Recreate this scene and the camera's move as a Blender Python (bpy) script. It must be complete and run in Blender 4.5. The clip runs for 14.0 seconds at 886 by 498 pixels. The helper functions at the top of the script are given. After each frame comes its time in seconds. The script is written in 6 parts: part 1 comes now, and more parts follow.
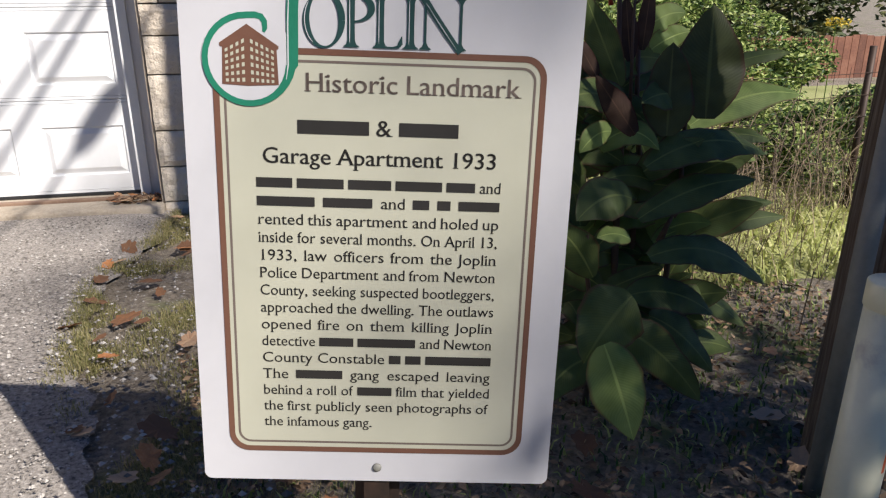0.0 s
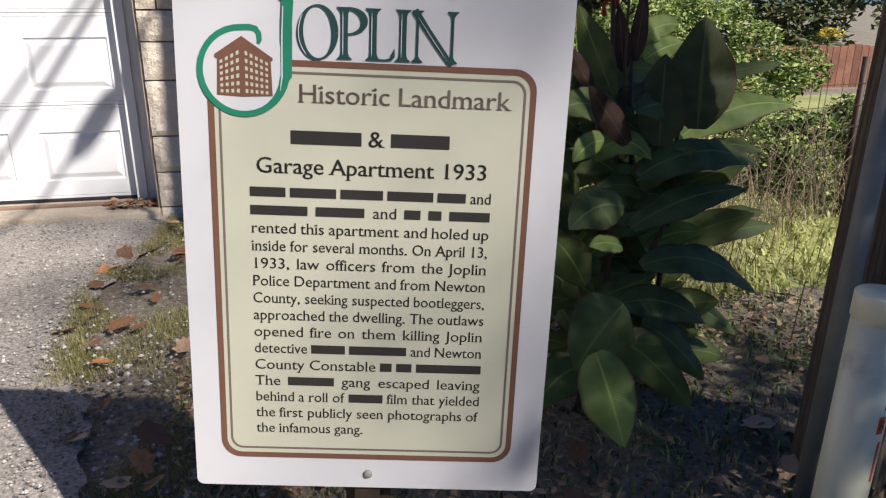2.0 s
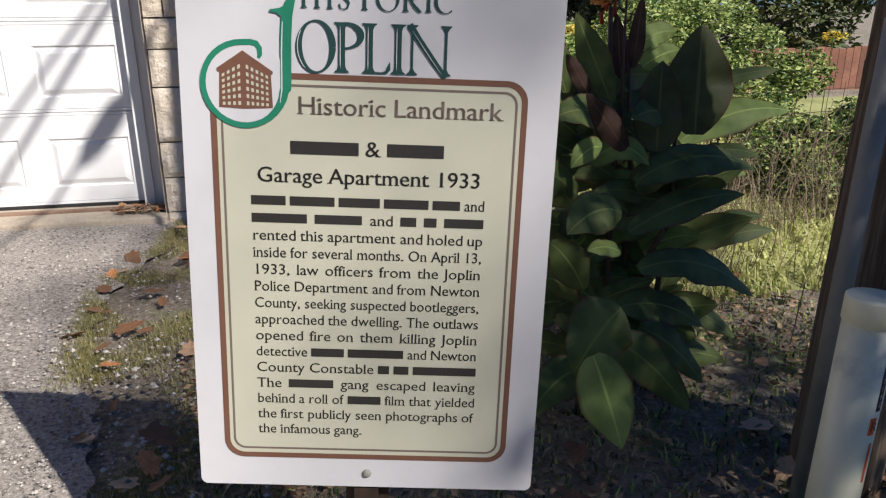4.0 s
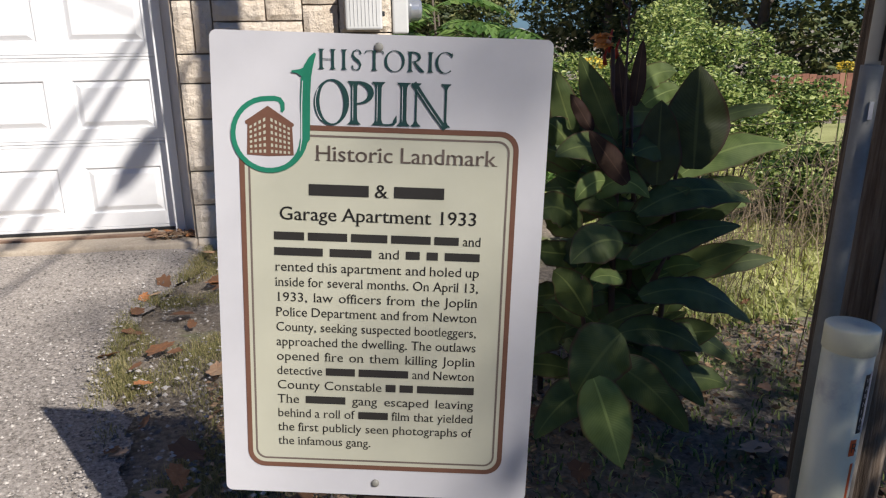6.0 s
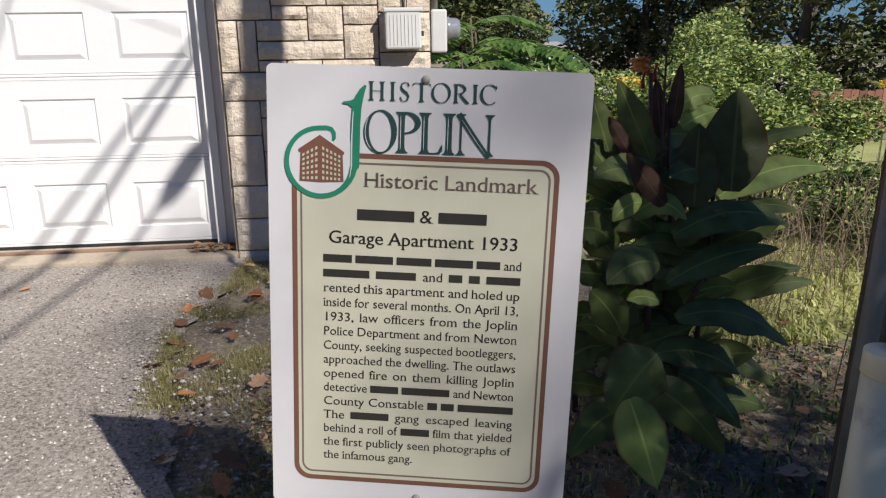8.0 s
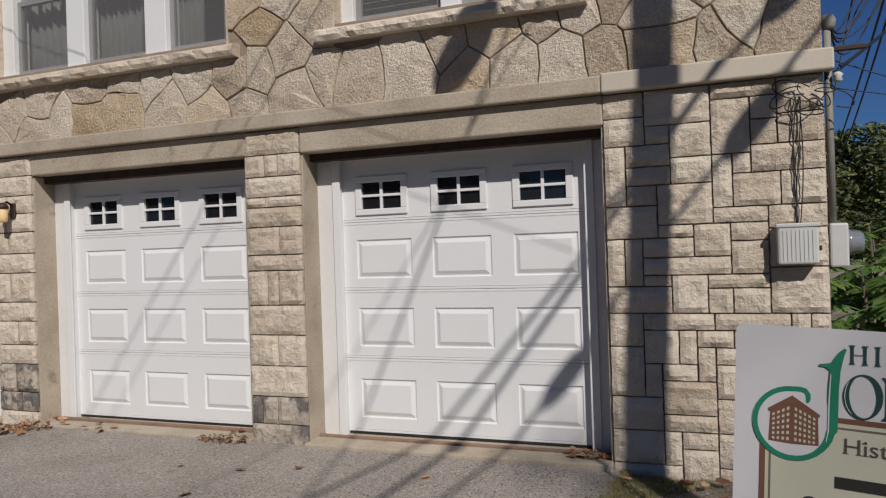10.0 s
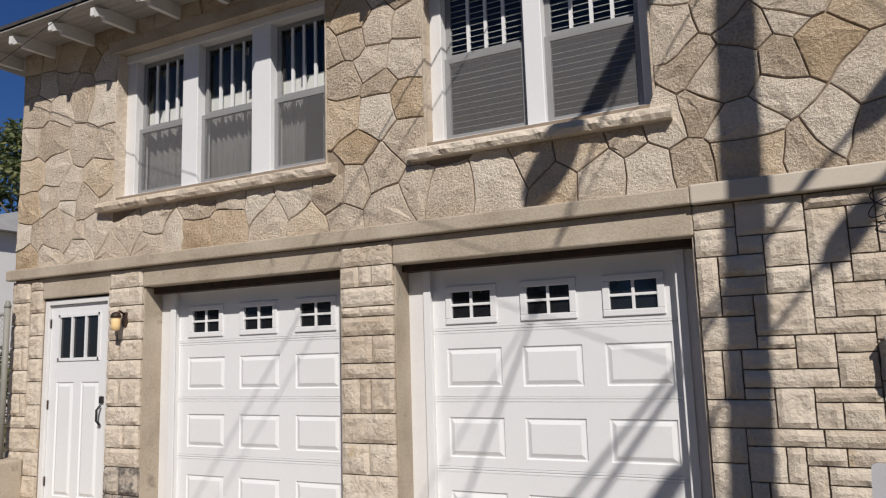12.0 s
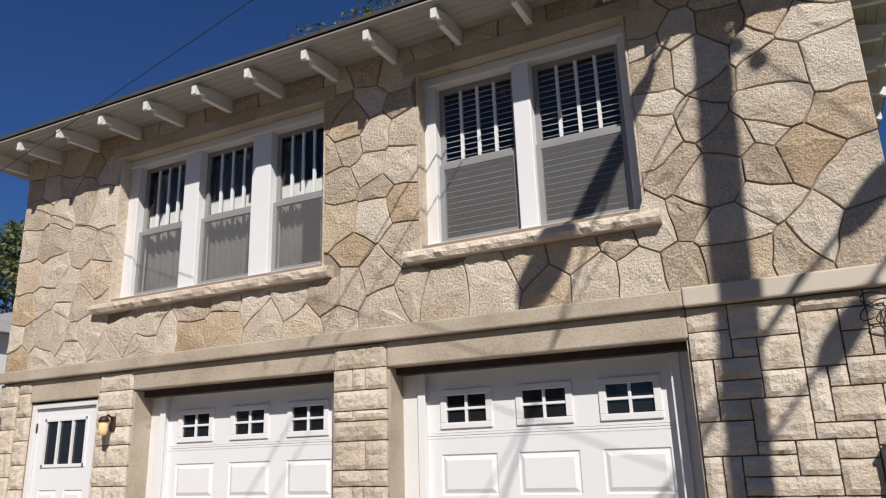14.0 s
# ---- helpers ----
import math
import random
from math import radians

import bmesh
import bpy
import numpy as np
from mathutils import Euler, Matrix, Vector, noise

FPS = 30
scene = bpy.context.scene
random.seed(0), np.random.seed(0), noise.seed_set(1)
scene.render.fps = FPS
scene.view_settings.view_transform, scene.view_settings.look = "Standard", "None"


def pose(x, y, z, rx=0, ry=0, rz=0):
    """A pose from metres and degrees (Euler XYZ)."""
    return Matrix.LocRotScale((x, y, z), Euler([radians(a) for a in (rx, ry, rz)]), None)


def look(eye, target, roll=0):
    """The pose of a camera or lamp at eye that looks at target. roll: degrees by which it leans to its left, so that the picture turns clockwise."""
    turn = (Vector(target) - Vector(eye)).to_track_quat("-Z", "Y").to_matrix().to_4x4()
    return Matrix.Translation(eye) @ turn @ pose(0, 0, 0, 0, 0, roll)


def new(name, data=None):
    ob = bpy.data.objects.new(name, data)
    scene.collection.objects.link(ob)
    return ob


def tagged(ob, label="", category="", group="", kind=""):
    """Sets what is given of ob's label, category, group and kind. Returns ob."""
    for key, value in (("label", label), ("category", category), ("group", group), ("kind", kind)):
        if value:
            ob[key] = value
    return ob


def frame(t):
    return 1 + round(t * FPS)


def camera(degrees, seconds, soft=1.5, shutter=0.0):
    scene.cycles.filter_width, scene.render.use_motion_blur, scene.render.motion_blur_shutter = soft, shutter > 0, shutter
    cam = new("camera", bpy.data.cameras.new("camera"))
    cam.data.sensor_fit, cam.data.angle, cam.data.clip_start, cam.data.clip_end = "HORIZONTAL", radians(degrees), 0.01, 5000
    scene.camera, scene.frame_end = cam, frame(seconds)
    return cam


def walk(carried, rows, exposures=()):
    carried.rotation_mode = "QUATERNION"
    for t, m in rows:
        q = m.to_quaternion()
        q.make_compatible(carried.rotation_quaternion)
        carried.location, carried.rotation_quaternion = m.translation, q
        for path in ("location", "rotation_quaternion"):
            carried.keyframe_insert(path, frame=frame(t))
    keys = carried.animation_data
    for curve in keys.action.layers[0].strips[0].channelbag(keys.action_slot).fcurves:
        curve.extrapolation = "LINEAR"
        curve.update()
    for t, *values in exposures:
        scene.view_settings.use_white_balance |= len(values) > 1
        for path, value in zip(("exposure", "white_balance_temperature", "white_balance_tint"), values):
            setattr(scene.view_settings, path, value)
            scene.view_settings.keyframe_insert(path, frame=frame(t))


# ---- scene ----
cam = camera(62.8, 14.0, 1.2)
PATH = [
    (0, (0.842, -4.406, 1.131), (1.196, -2.551, 0.471), -0.5),
    (0.5, (0.838, -4.412, 1.138), (1.194, -2.556, 0.482), -0.4),
    (1, (0.84, -4.413, 1.138), (1.197, -2.557, 0.485), -0.4),
    (1.5, (0.844, -4.417, 1.138), (1.205, -2.559, 0.491), -0.2),
    (2, (0.849, -4.42, 1.141), (1.212, -2.561, 0.496), -0.1),
    (2.5, (0.855, -4.423, 1.143), (1.213, -2.563, 0.499), -0.2),
    (5, (0.871, -4.512, 1.18), (1.182, -2.634, 0.565), -0.9),
    (5.5, (0.879, -4.552, 1.197), (1.166, -2.664, 0.603), -1.1),
    (6, (0.88, -4.584, 1.212), (1.162, -2.689, 0.637), -0.8),
    (6.5, (0.88, -4.605, 1.218), (1.17, -2.714, 0.636), -0.4),
    (7, (0.878, -4.616, 1.221), (1.164, -2.722, 0.645), -0.7),
    (7.2, (0.877, -4.613, 1.22), (1.16, -2.72, 0.64), -0.7),
    (9.3, (0.765, -4.667, 1.335), (0.381, -2.716, 1.128), -1.7),
    (9.5, (0.742, -4.678, 1.347), (0.219, -2.751, 1.229), -1.6),
    (10, (0.657, -4.728, 1.372), (-0.048, -2.856, 1.376), -1.9),
    (10.5, (0.602, -4.783, 1.388), (-0.205, -2.953, 1.437), -2.0),
    (11, (0.593, -4.817, 1.428), (-0.285, -3.023, 1.529), -2.0),
    (11.5, (0.588, -4.833, 1.417), (-0.296, -3.048, 1.601), -2.0),
    (12, (0.609, -4.86, 1.443), (-0.272, -3.087, 1.726), -1.8),
    (12.5, (0.61, -4.884, 1.466), (-0.259, -3.124, 1.85), -1.9),
    (13, (0.612, -4.903, 1.477), (-0.25, -3.158, 1.941), -2.0),
    (13.5, (0.613, -4.906, 1.461), (-0.236, -3.172, 1.983), -2.0),
    (14, (0.631, -4.882, 1.452), (-0.207, -3.152, 2.004), -1.9),
]
walk(cam, [(t, look(eye, target, roll)) for t, eye, target, roll in PATH],
     exposures=[(0, 0.88), (2.7, 0.88), (5.0, 0.76), (7.2, 0.76), (9.3, 0.05), (10, -0.2), (11, -0.18), (11.6, 0.08), (12.5, 0.1), (14, 0.34)])

# ---- world and sun ----
SUN_X, SUN_Z = 0.74, 1.05
SUN = Vector((-SUN_X, 1.0, -SUN_Z)).normalized()      # the way the sunlight travels
sun_data = bpy.data.lights.new("sun", "SUN")
sun_data.energy, sun_data.angle, sun_data.color = 4.3, radians(0.55), (1.0, 0.945, 0.885)
sun = new("sun", sun_data)
sun.matrix_world = look(-SUN * 30, (0, 0, 0))
world = bpy.data.worlds.new("sky_world")
scene.world = world
world.use_nodes = True
wn = world.node_tree
sky = wn.nodes.new("ShaderNodeTexSky")
sky.sky_type, sky.sun_disc = "NISHITA", False
sky.sun_elevation, sky.sun_rotation = math.asin(-SUN.z), math.atan2(-SUN.x, -SUN.y)
sky.air_density, sky.dust_density, sky.ozone_density = 1.0, 0.3, 1.6
tint = wn.nodes.new("ShaderNodeMix")
tint.data_type, tint.blend_type = "RGBA", "MULTIPLY"
tint.inputs[0].default_value, tint.inputs[7].default_value = 1.0, (0.43, 0.75, 1.36, 1)
wn.links.new(sky.outputs[0], tint.inputs[6])
wn.links.new(tint.outputs[2], wn.nodes["Background"].inputs[0])
wn.nodes["Background"].inputs[1].default_value = 0.036

# ---- materials ----
def ramp(nt, stops):
    r = nt.nodes.new("ShaderNodeValToRGB")
    els = r.color_ramp.elements
    while len(els) < len(stops):
        els.new(0.5)
    for e, (p, c) in zip(els, stops):
        e.position, e.color = p, (*c, 1)
    return r


def surface(name, colours, scale=4.0, rough=0.8, metal=0.0, grain=60.0, bump=0.3, depth=0.004, island=0.0, obj=0.0,
            spots=None, spot_scale=9.0, spot_at=0.6, translucent=0.0, mix=0.45, coat=0.0, spec=0.5, span=(0.3, 0.7), along=0.0):
    """A surface with large stains, fine grain, relief and a random shade for each piece."""
    m = bpy.data.materials.new(name)
    m.use_nodes = True
    nt = m.node_tree
    n, l = nt.nodes, nt.links
    b = n["Principled BSDF"]
    co = n.new("ShaderNodeTexCoord")
    big = n.new("ShaderNodeTexNoise"); big.inputs["Scale"].default_value = scale; big.inputs["Detail"].default_value = 5
    fine = n.new("ShaderNodeTexNoise"); fine.inputs["Scale"].default_value = grain; fine.inputs["Detail"].default_value = 6
    fine.inputs["Roughness"].default_value = 0.7
    geo = n.new("ShaderNodeNewGeometry")
    info = n.new("ShaderNodeObjectInfo")
    off = n.new("ShaderNodeVectorMath"); off.operation = "ADD"
    l.new(geo.outputs["Position"], off.inputs[0])
    if obj:
        l.new(info.outputs["Random"], off.inputs[1])
    l.new(off.outputs[0], big.inputs["Vector"]); l.new(off.outputs[0], fine.inputs["Vector"])
    if along:
        st = n.new("ShaderNodeVectorMath"); st.operation = "MULTIPLY"; st.inputs[1].default_value = (1, 1, along)
        l.new(off.outputs[0], st.inputs[0])
        l.new(st.outputs[0], big.inputs["Vector"]); l.new(st.outputs[0], fine.inputs["Vector"])
    fac = n.new("ShaderNodeMix"); fac.inputs[0].default_value = mix
    l.new(big.outputs["Fac"], fac.inputs[2]); l.new(fine.outputs["Fac"], fac.inputs[3])
    last = fac.outputs[0]
    for amount, out in ((island, geo.outputs["Random Per Island"]), (obj, info.outputs["Random"])):
        if amount:
            a = n.new("ShaderNodeMath"); a.operation = "MULTIPLY_ADD"
            l.new(out, a.inputs[0]); a.inputs[1].default_value = amount
            s = n.new("ShaderNodeMath"); s.operation = "SUBTRACT"
            l.new(last, s.inputs[0]); s.inputs[1].default_value = amount / 2
            l.new(s.outputs[0], a.inputs[2])
            last = a.outputs[0]
    k = len(colours) - 1
    r = ramp(nt, [(span[0] + (span[1] - span[0]) * i / max(k, 1), c) for i, c in enumerate(colours)])
    l.new(last, r.inputs[0])
    col = r.outputs[0]
    if spots:
        sp = n.new("ShaderNodeTexNoise"); sp.inputs["Scale"].default_value = spot_scale; sp.inputs["Detail"].default_value = 7
        sp.inputs["Roughness"].default_value = 0.65
        l.new(off.outputs[0], sp.inputs["Vector"])
        rs = ramp(nt, [(spot_at, (0, 0, 0)), (spot_at + 0.09, (1, 1, 1))])
        l.new(sp.outputs["Fac"], rs.inputs[0])
        mx = n.new("ShaderNodeMix"); mx.data_type = "RGBA"
        l.new(rs.outputs[0], mx.inputs[0]); l.new(col, mx.inputs[6]); mx.inputs[7].default_value = (*spots, 1)
        col = mx.outputs[2]
    l.new(col, b.inputs["Base Color"])
    b.inputs["Roughness"].default_value, b.inputs["Metallic"].default_value = rough, metal
    b.inputs["Specular IOR Level"].default_value = spec
    b.inputs["Coat Weight"].default_value = coat
    if bump:
        bp = n.new("ShaderNodeBump"); bp.inputs["Strength"].default_value = bump; bp.inputs["Distance"].default_value = depth
        hm = n.new("ShaderNodeMix"); hm.inputs[0].default_value = 0.6
        l.new(big.outputs["Fac"], hm.inputs[2]); l.new(fine.outputs["Fac"], hm.inputs[3])
        l.new(hm.outputs[0], bp.inputs["Height"]); l.new(bp.outputs[0], b.inputs["Normal"])
    if translucent:
        tr = n.new("ShaderNodeBsdfTranslucent"); l.new(col, tr.inputs[0])
        ms = n.new("ShaderNodeMixShader"); ms.inputs[0].default_value = translucent
        l.new(b.outputs[0], ms.inputs[1]); l.new(tr.outputs[0], ms.inputs[2])
        l.new(ms.outputs[0], n["Material Output"].inputs[0])
    return m


def pane_material(name, tint=(0.9, 0.93, 0.93), rough=0.02):
    """Window glass: clear where one looks straight, glossy at a slant."""
    m = bpy.data.materials.new(name)
    m.use_nodes = True
    n, l = m.node_tree.nodes, m.node_tree.links
    g = n.new("ShaderNodeBsdfGlossy"); g.inputs["Roughness"].default_value = rough
    t = n.new("ShaderNodeBsdfTransparent"); t.inputs[0].default_value = (*tint, 1)
    f = n.new("ShaderNodeFresnel"); f.inputs[0].default_value = 1.55
    ms = n.new("ShaderNodeMixShader")
    l.new(f.outputs[0], ms.inputs[0]); l.new(t.outputs[0], ms.inputs[1]); l.new(g.outputs[0], ms.inputs[2])
    l.new(ms.outputs[0], n["Material Output"].inputs[0])
    return m


M_STONE = surface("rubble_limestone", [(0.43, 0.34, 0.245), (0.62, 0.515, 0.40), (0.71, 0.605, 0.485), (0.81, 0.72, 0.60)], 2.2, 0.95, grain=52, bump=1.0, depth=0.05, obj=0.2, mix=0.66, span=(0.36, 0.64), spec=0.2, spots=(0.53, 0.41, 0.28), spot_scale=3.0, spot_at=0.66)
M_STONE_GOLD = surface("golden_limestone", [(0.47, 0.345, 0.215), (0.65, 0.51, 0.36), (0.74, 0.62, 0.475)], 3.0, 0.95, grain=52, bump=1.0, depth=0.05, obj=0.2, mix=0.66, spec=0.2, span=(0.36, 0.64))
M_ASHLAR = surface("split_ashlar", [(0.50, 0.41, 0.31), (0.63, 0.54, 0.435), (0.71, 0.625, 0.515)], 3.0, 0.95, grain=19, bump=1.0, depth=0.045, spec=0.2, obj=0.2, mix=0.35, spots=(0.52, 0.405, 0.265), spot_scale=2.6, spot_at=0.64)
M_ASHLAR_DARK = surface("grimy_ashlar", [(0.33, 0.285, 0.23), (0.46, 0.40, 0.33), (0.55, 0.485, 0.40)], 4.0, 0.92, grain=19, bump=1.0, depth=0.04, obj=0.2, spec=0.2, mix=0.4, spots=(0.16, 0.145, 0.13), spot_scale=5.0, spot_at=0.47)
M_MORTAR = surface("brown_mortar", [(0.20, 0.15, 0.11), (0.33, 0.265, 0.20)], 6, 0.95, grain=120, bump=0.5)
M_CONC = surface("old_concrete", [(0.28, 0.225, 0.165), (0.41, 0.345, 0.265), (0.50, 0.43, 0.345)], 2.0, 0.9, grain=60, bump=0.8, depth=0.01, mix=0.45, span=(0.34, 0.66), spots=(0.22, 0.19, 0.15), spot_scale=2.8, spot_at=0.6)
M_CONC_PALE = surface("pale_concrete", [(0.49, 0.43, 0.35), (0.58, 0.52, 0.435)], 3.0, 0.9, grain=70, bump=0.4)
M_WHITE = surface("white_paint", [(0.69, 0.69, 0.69), (0.74, 0.74, 0.74)], 1.4, 0.45, grain=35, bump=0.08, depth=0.002)
M_TRIM = surface("white_trim_paint", [(0.64, 0.63, 0.61), (0.72, 0.71, 0.70)], 2.5, 0.55, grain=30, bump=0.15, depth=0.002)
# white soffit paint darkened, so the colour carries the shade under the eaves
M_SOFFIT = surface("shaded_soffit_paint", [(0.30, 0.285, 0.265), (0.40, 0.385, 0.36)], 2.5, 0.6, grain=30, bump=0.2, depth=0.002)
M_SASH = surface("grey_sash", [(0.22, 0.22, 0.22), (0.28, 0.28, 0.28)], 3, 0.5, grain=40, bump=0.05)
# near-black colour stands in for the lack of light indoors
M_DARK = surface("unlit_interior_tone", [(0.03, 0.03, 0.03), (0.06, 0.055, 0.05)], 1, 0.9, bump=0)
M_BLACK = surface("black_rubber", [(0.012, 0.012, 0.013), (0.025, 0.025, 0.026)], 5, 0.55, bump=0.1)
M_ROOF = surface("roof_shingle", [(0.03, 0.03, 0.032), (0.08, 0.075, 0.07)], 8, 0.9, grain=120, bump=0.6)
M_ASPHALT = surface("worn_asphalt", [(0.115, 0.10, 0.086), (0.285, 0.253, 0.222), (0.368, 0.328, 0.29), (0.58, 0.53, 0.475)], 1.1, 0.92, grain=70, bump=1.0, depth=0.016, mix=0.8, span=(0.38, 0.64), spots=(0.13, 0.116, 0.102), spot_scale=1.7, spot_at=0.64)
M_EARTH = surface("leafy_earth", [(0.12, 0.096, 0.068), (0.26, 0.215, 0.165), (0.42, 0.36, 0.285)], 1.2, 0.95, grain=45, bump=1.0, depth=0.04, mix=0.7, span=(0.36, 0.66), spots=(0.15, 0.17, 0.06), spot_scale=1.4, spot_at=0.54)
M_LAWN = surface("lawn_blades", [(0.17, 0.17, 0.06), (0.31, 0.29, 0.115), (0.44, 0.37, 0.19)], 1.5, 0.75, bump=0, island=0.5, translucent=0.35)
M_STRAW = surface("dry_stems", [(0.15, 0.11, 0.065), (0.32, 0.25, 0.16)], 2, 0.85, bump=0, island=0.5)
M_LEAF = surface("shrub_leaves", [(0.04, 0.08, 0.02), (0.18, 0.27, 0.058), (0.48, 0.54, 0.19)], 1.2, 0.45, bump=0, island=0.7, translucent=0.4)
M_LEAF_FAR = surface("tree_leaves", [(0.04, 0.06, 0.02), (0.10, 0.13, 0.04), (0.22, 0.22, 0.085)], 0.3, 0.6, bump=0, island=0.5, translucent=0.3)
M_SUMAC = surface("frond_leaves", [(0.045, 0.10, 0.02), (0.095, 0.18, 0.04), (0.18, 0.27, 0.075)], 2, 0.45, bump=0, island=0.45, translucent=0.35)
M_BARK = surface("bark", [(0.07, 0.055, 0.045), (0.16, 0.13, 0.10)], 9, 0.95, grain=60, bump=0.9, depth=0.02)
M_DEADLEAF = surface("fallen_leaves", [(0.09, 0.055, 0.032), (0.20, 0.12, 0.065), (0.33, 0.22, 0.13)], 3, 0.8, bump=0.2, island=0.8)
M_GALV = surface("galvanised_steel", [(0.19, 0.185, 0.16), (0.29, 0.28, 0.245)], 6, 0.65, metal=0.05, grain=50, bump=0.1)
M_GREYPLASTIC = surface("grey_plastic", [(0.50, 0.50, 0.48), (0.58, 0.58, 0.56)], 5, 0.55, bump=0.08)
M_PVC = surface("white_pvc", [(0.68, 0.65, 0.47), (0.78, 0.75, 0.57)], 3, 0.4, grain=30, bump=0.06, spots=(0.54, 0.50, 0.40), spot_scale=5, spot_at=0.62)
M_POLE = surface("weathered_pole", [(0.05, 0.033, 0.022), (0.17, 0.125, 0.09), (0.30, 0.245, 0.19)], 14, 0.95, grain=75, bump=1.0, depth=0.016, along=0.05, mix=0.55, span=(0.36, 0.64), spec=0.2)
M_BOARD = surface("sign_enamel", [(0.52, 0.51, 0.525), (0.57, 0.56, 0.575)], 4, 0.38, grain=20, bump=0.03, spots=(0.50, 0.485, 0.46), spot_scale=7, spot_at=0.72)
M_CREAM = surface("cream_print", [(0.455, 0.445, 0.345), (0.49, 0.48, 0.38)], 4, 0.38, grain=20, bump=0.02)
M_BROWNINK = surface("brown_ink", [(0.125, 0.055, 0.034), (0.165, 0.078, 0.05)], 6, 0.45, bump=0)
M_TAUPE = surface("taupe_ink", [(0.13, 0.10, 0.085), (0.17, 0.13, 0.11)], 6, 0.45, bump=0)
M_GREENINK = surface("green_ink", [(0.012, 0.15, 0.085), (0.02, 0.20, 0.12)], 6, 0.4, bump=0)
M_TEALINK = surface("dark_teal_ink", [(0.012, 0.045, 0.042), (0.02, 0.06, 0.055)], 6, 0.4, bump=0)
M_BLACKINK = surface("black_ink", [(0.02, 0.018, 0.016), (0.03, 0.027, 0.024)], 6, 0.45, bump=0)
M_ORANGE = surface("orange_sticker", [(0.65, 0.11, 0.02), (0.75, 0.15, 0.04)], 6, 0.45, bump=0)
M_FENCE = surface("red_cedar_fence", [(0.11, 0.045, 0.028), (0.19, 0.08, 0.048), (0.26, 0.13, 0.08)], 3, 0.85, grain=30, bump=0.4, obj=0.3)
M_CURTAIN = surface("sheer_curtain", [(0.50, 0.49, 0.465), (0.60, 0.59, 0.565)], 3, 0.9, bump=0.1, translucent=0.3)
M_BLIND = surface("pale_blind", [(0.66, 0.66, 0.63), (0.74, 0.73, 0.70)], 3, 0.6, bump=0)
M_RUST = surface("rusty_black_metal", [(0.02, 0.017, 0.015), (0.08, 0.045, 0.03)], 9, 0.6, metal=0.4, bump=0.2)
M_PETAL_RED = surface("red_flower", [(0.35, 0.03, 0.02), (0.55, 0.08, 0.04)], 5, 0.5, bump=0, translucent=0.3)
M_PETAL_YEL = surface("yellow_flower", [(0.60, 0.42, 0.03), (0.75, 0.58, 0.10)], 5, 0.5, bump=0, translucent=0.3)
M_PETAL_ORANGE = surface("orange_flower", [(0.60, 0.22, 0.05), (0.75, 0.38, 0.12)], 5, 0.5, bump=0, translucent=0.3)
M_GLASS = pane_material("window_glass")


def screen_material(name):
    """A fine grey insect screen that lets half the light through."""
    m = bpy.data.materials.new(name)
    m.use_nodes = True
    n, l = m.node_tree.nodes, m.node_tree.links
    b = n["Principled BSDF"]
    b.inputs["Base Color"].default_value, b.inputs["Roughness"].default_value = (0.24, 0.235, 0.235, 1), 0.8
    t = n.new("ShaderNodeBsdfTransparent")
    ms = n.new("ShaderNodeMixShader")
    ms.inputs[0].default_value = 0.36
    l.new(t.outputs[0], ms.inputs[1]); l.new(b.outputs[0], ms.inputs[2])
    l.new(ms.outputs[0], n["Material Output"].inputs[0])
    return m


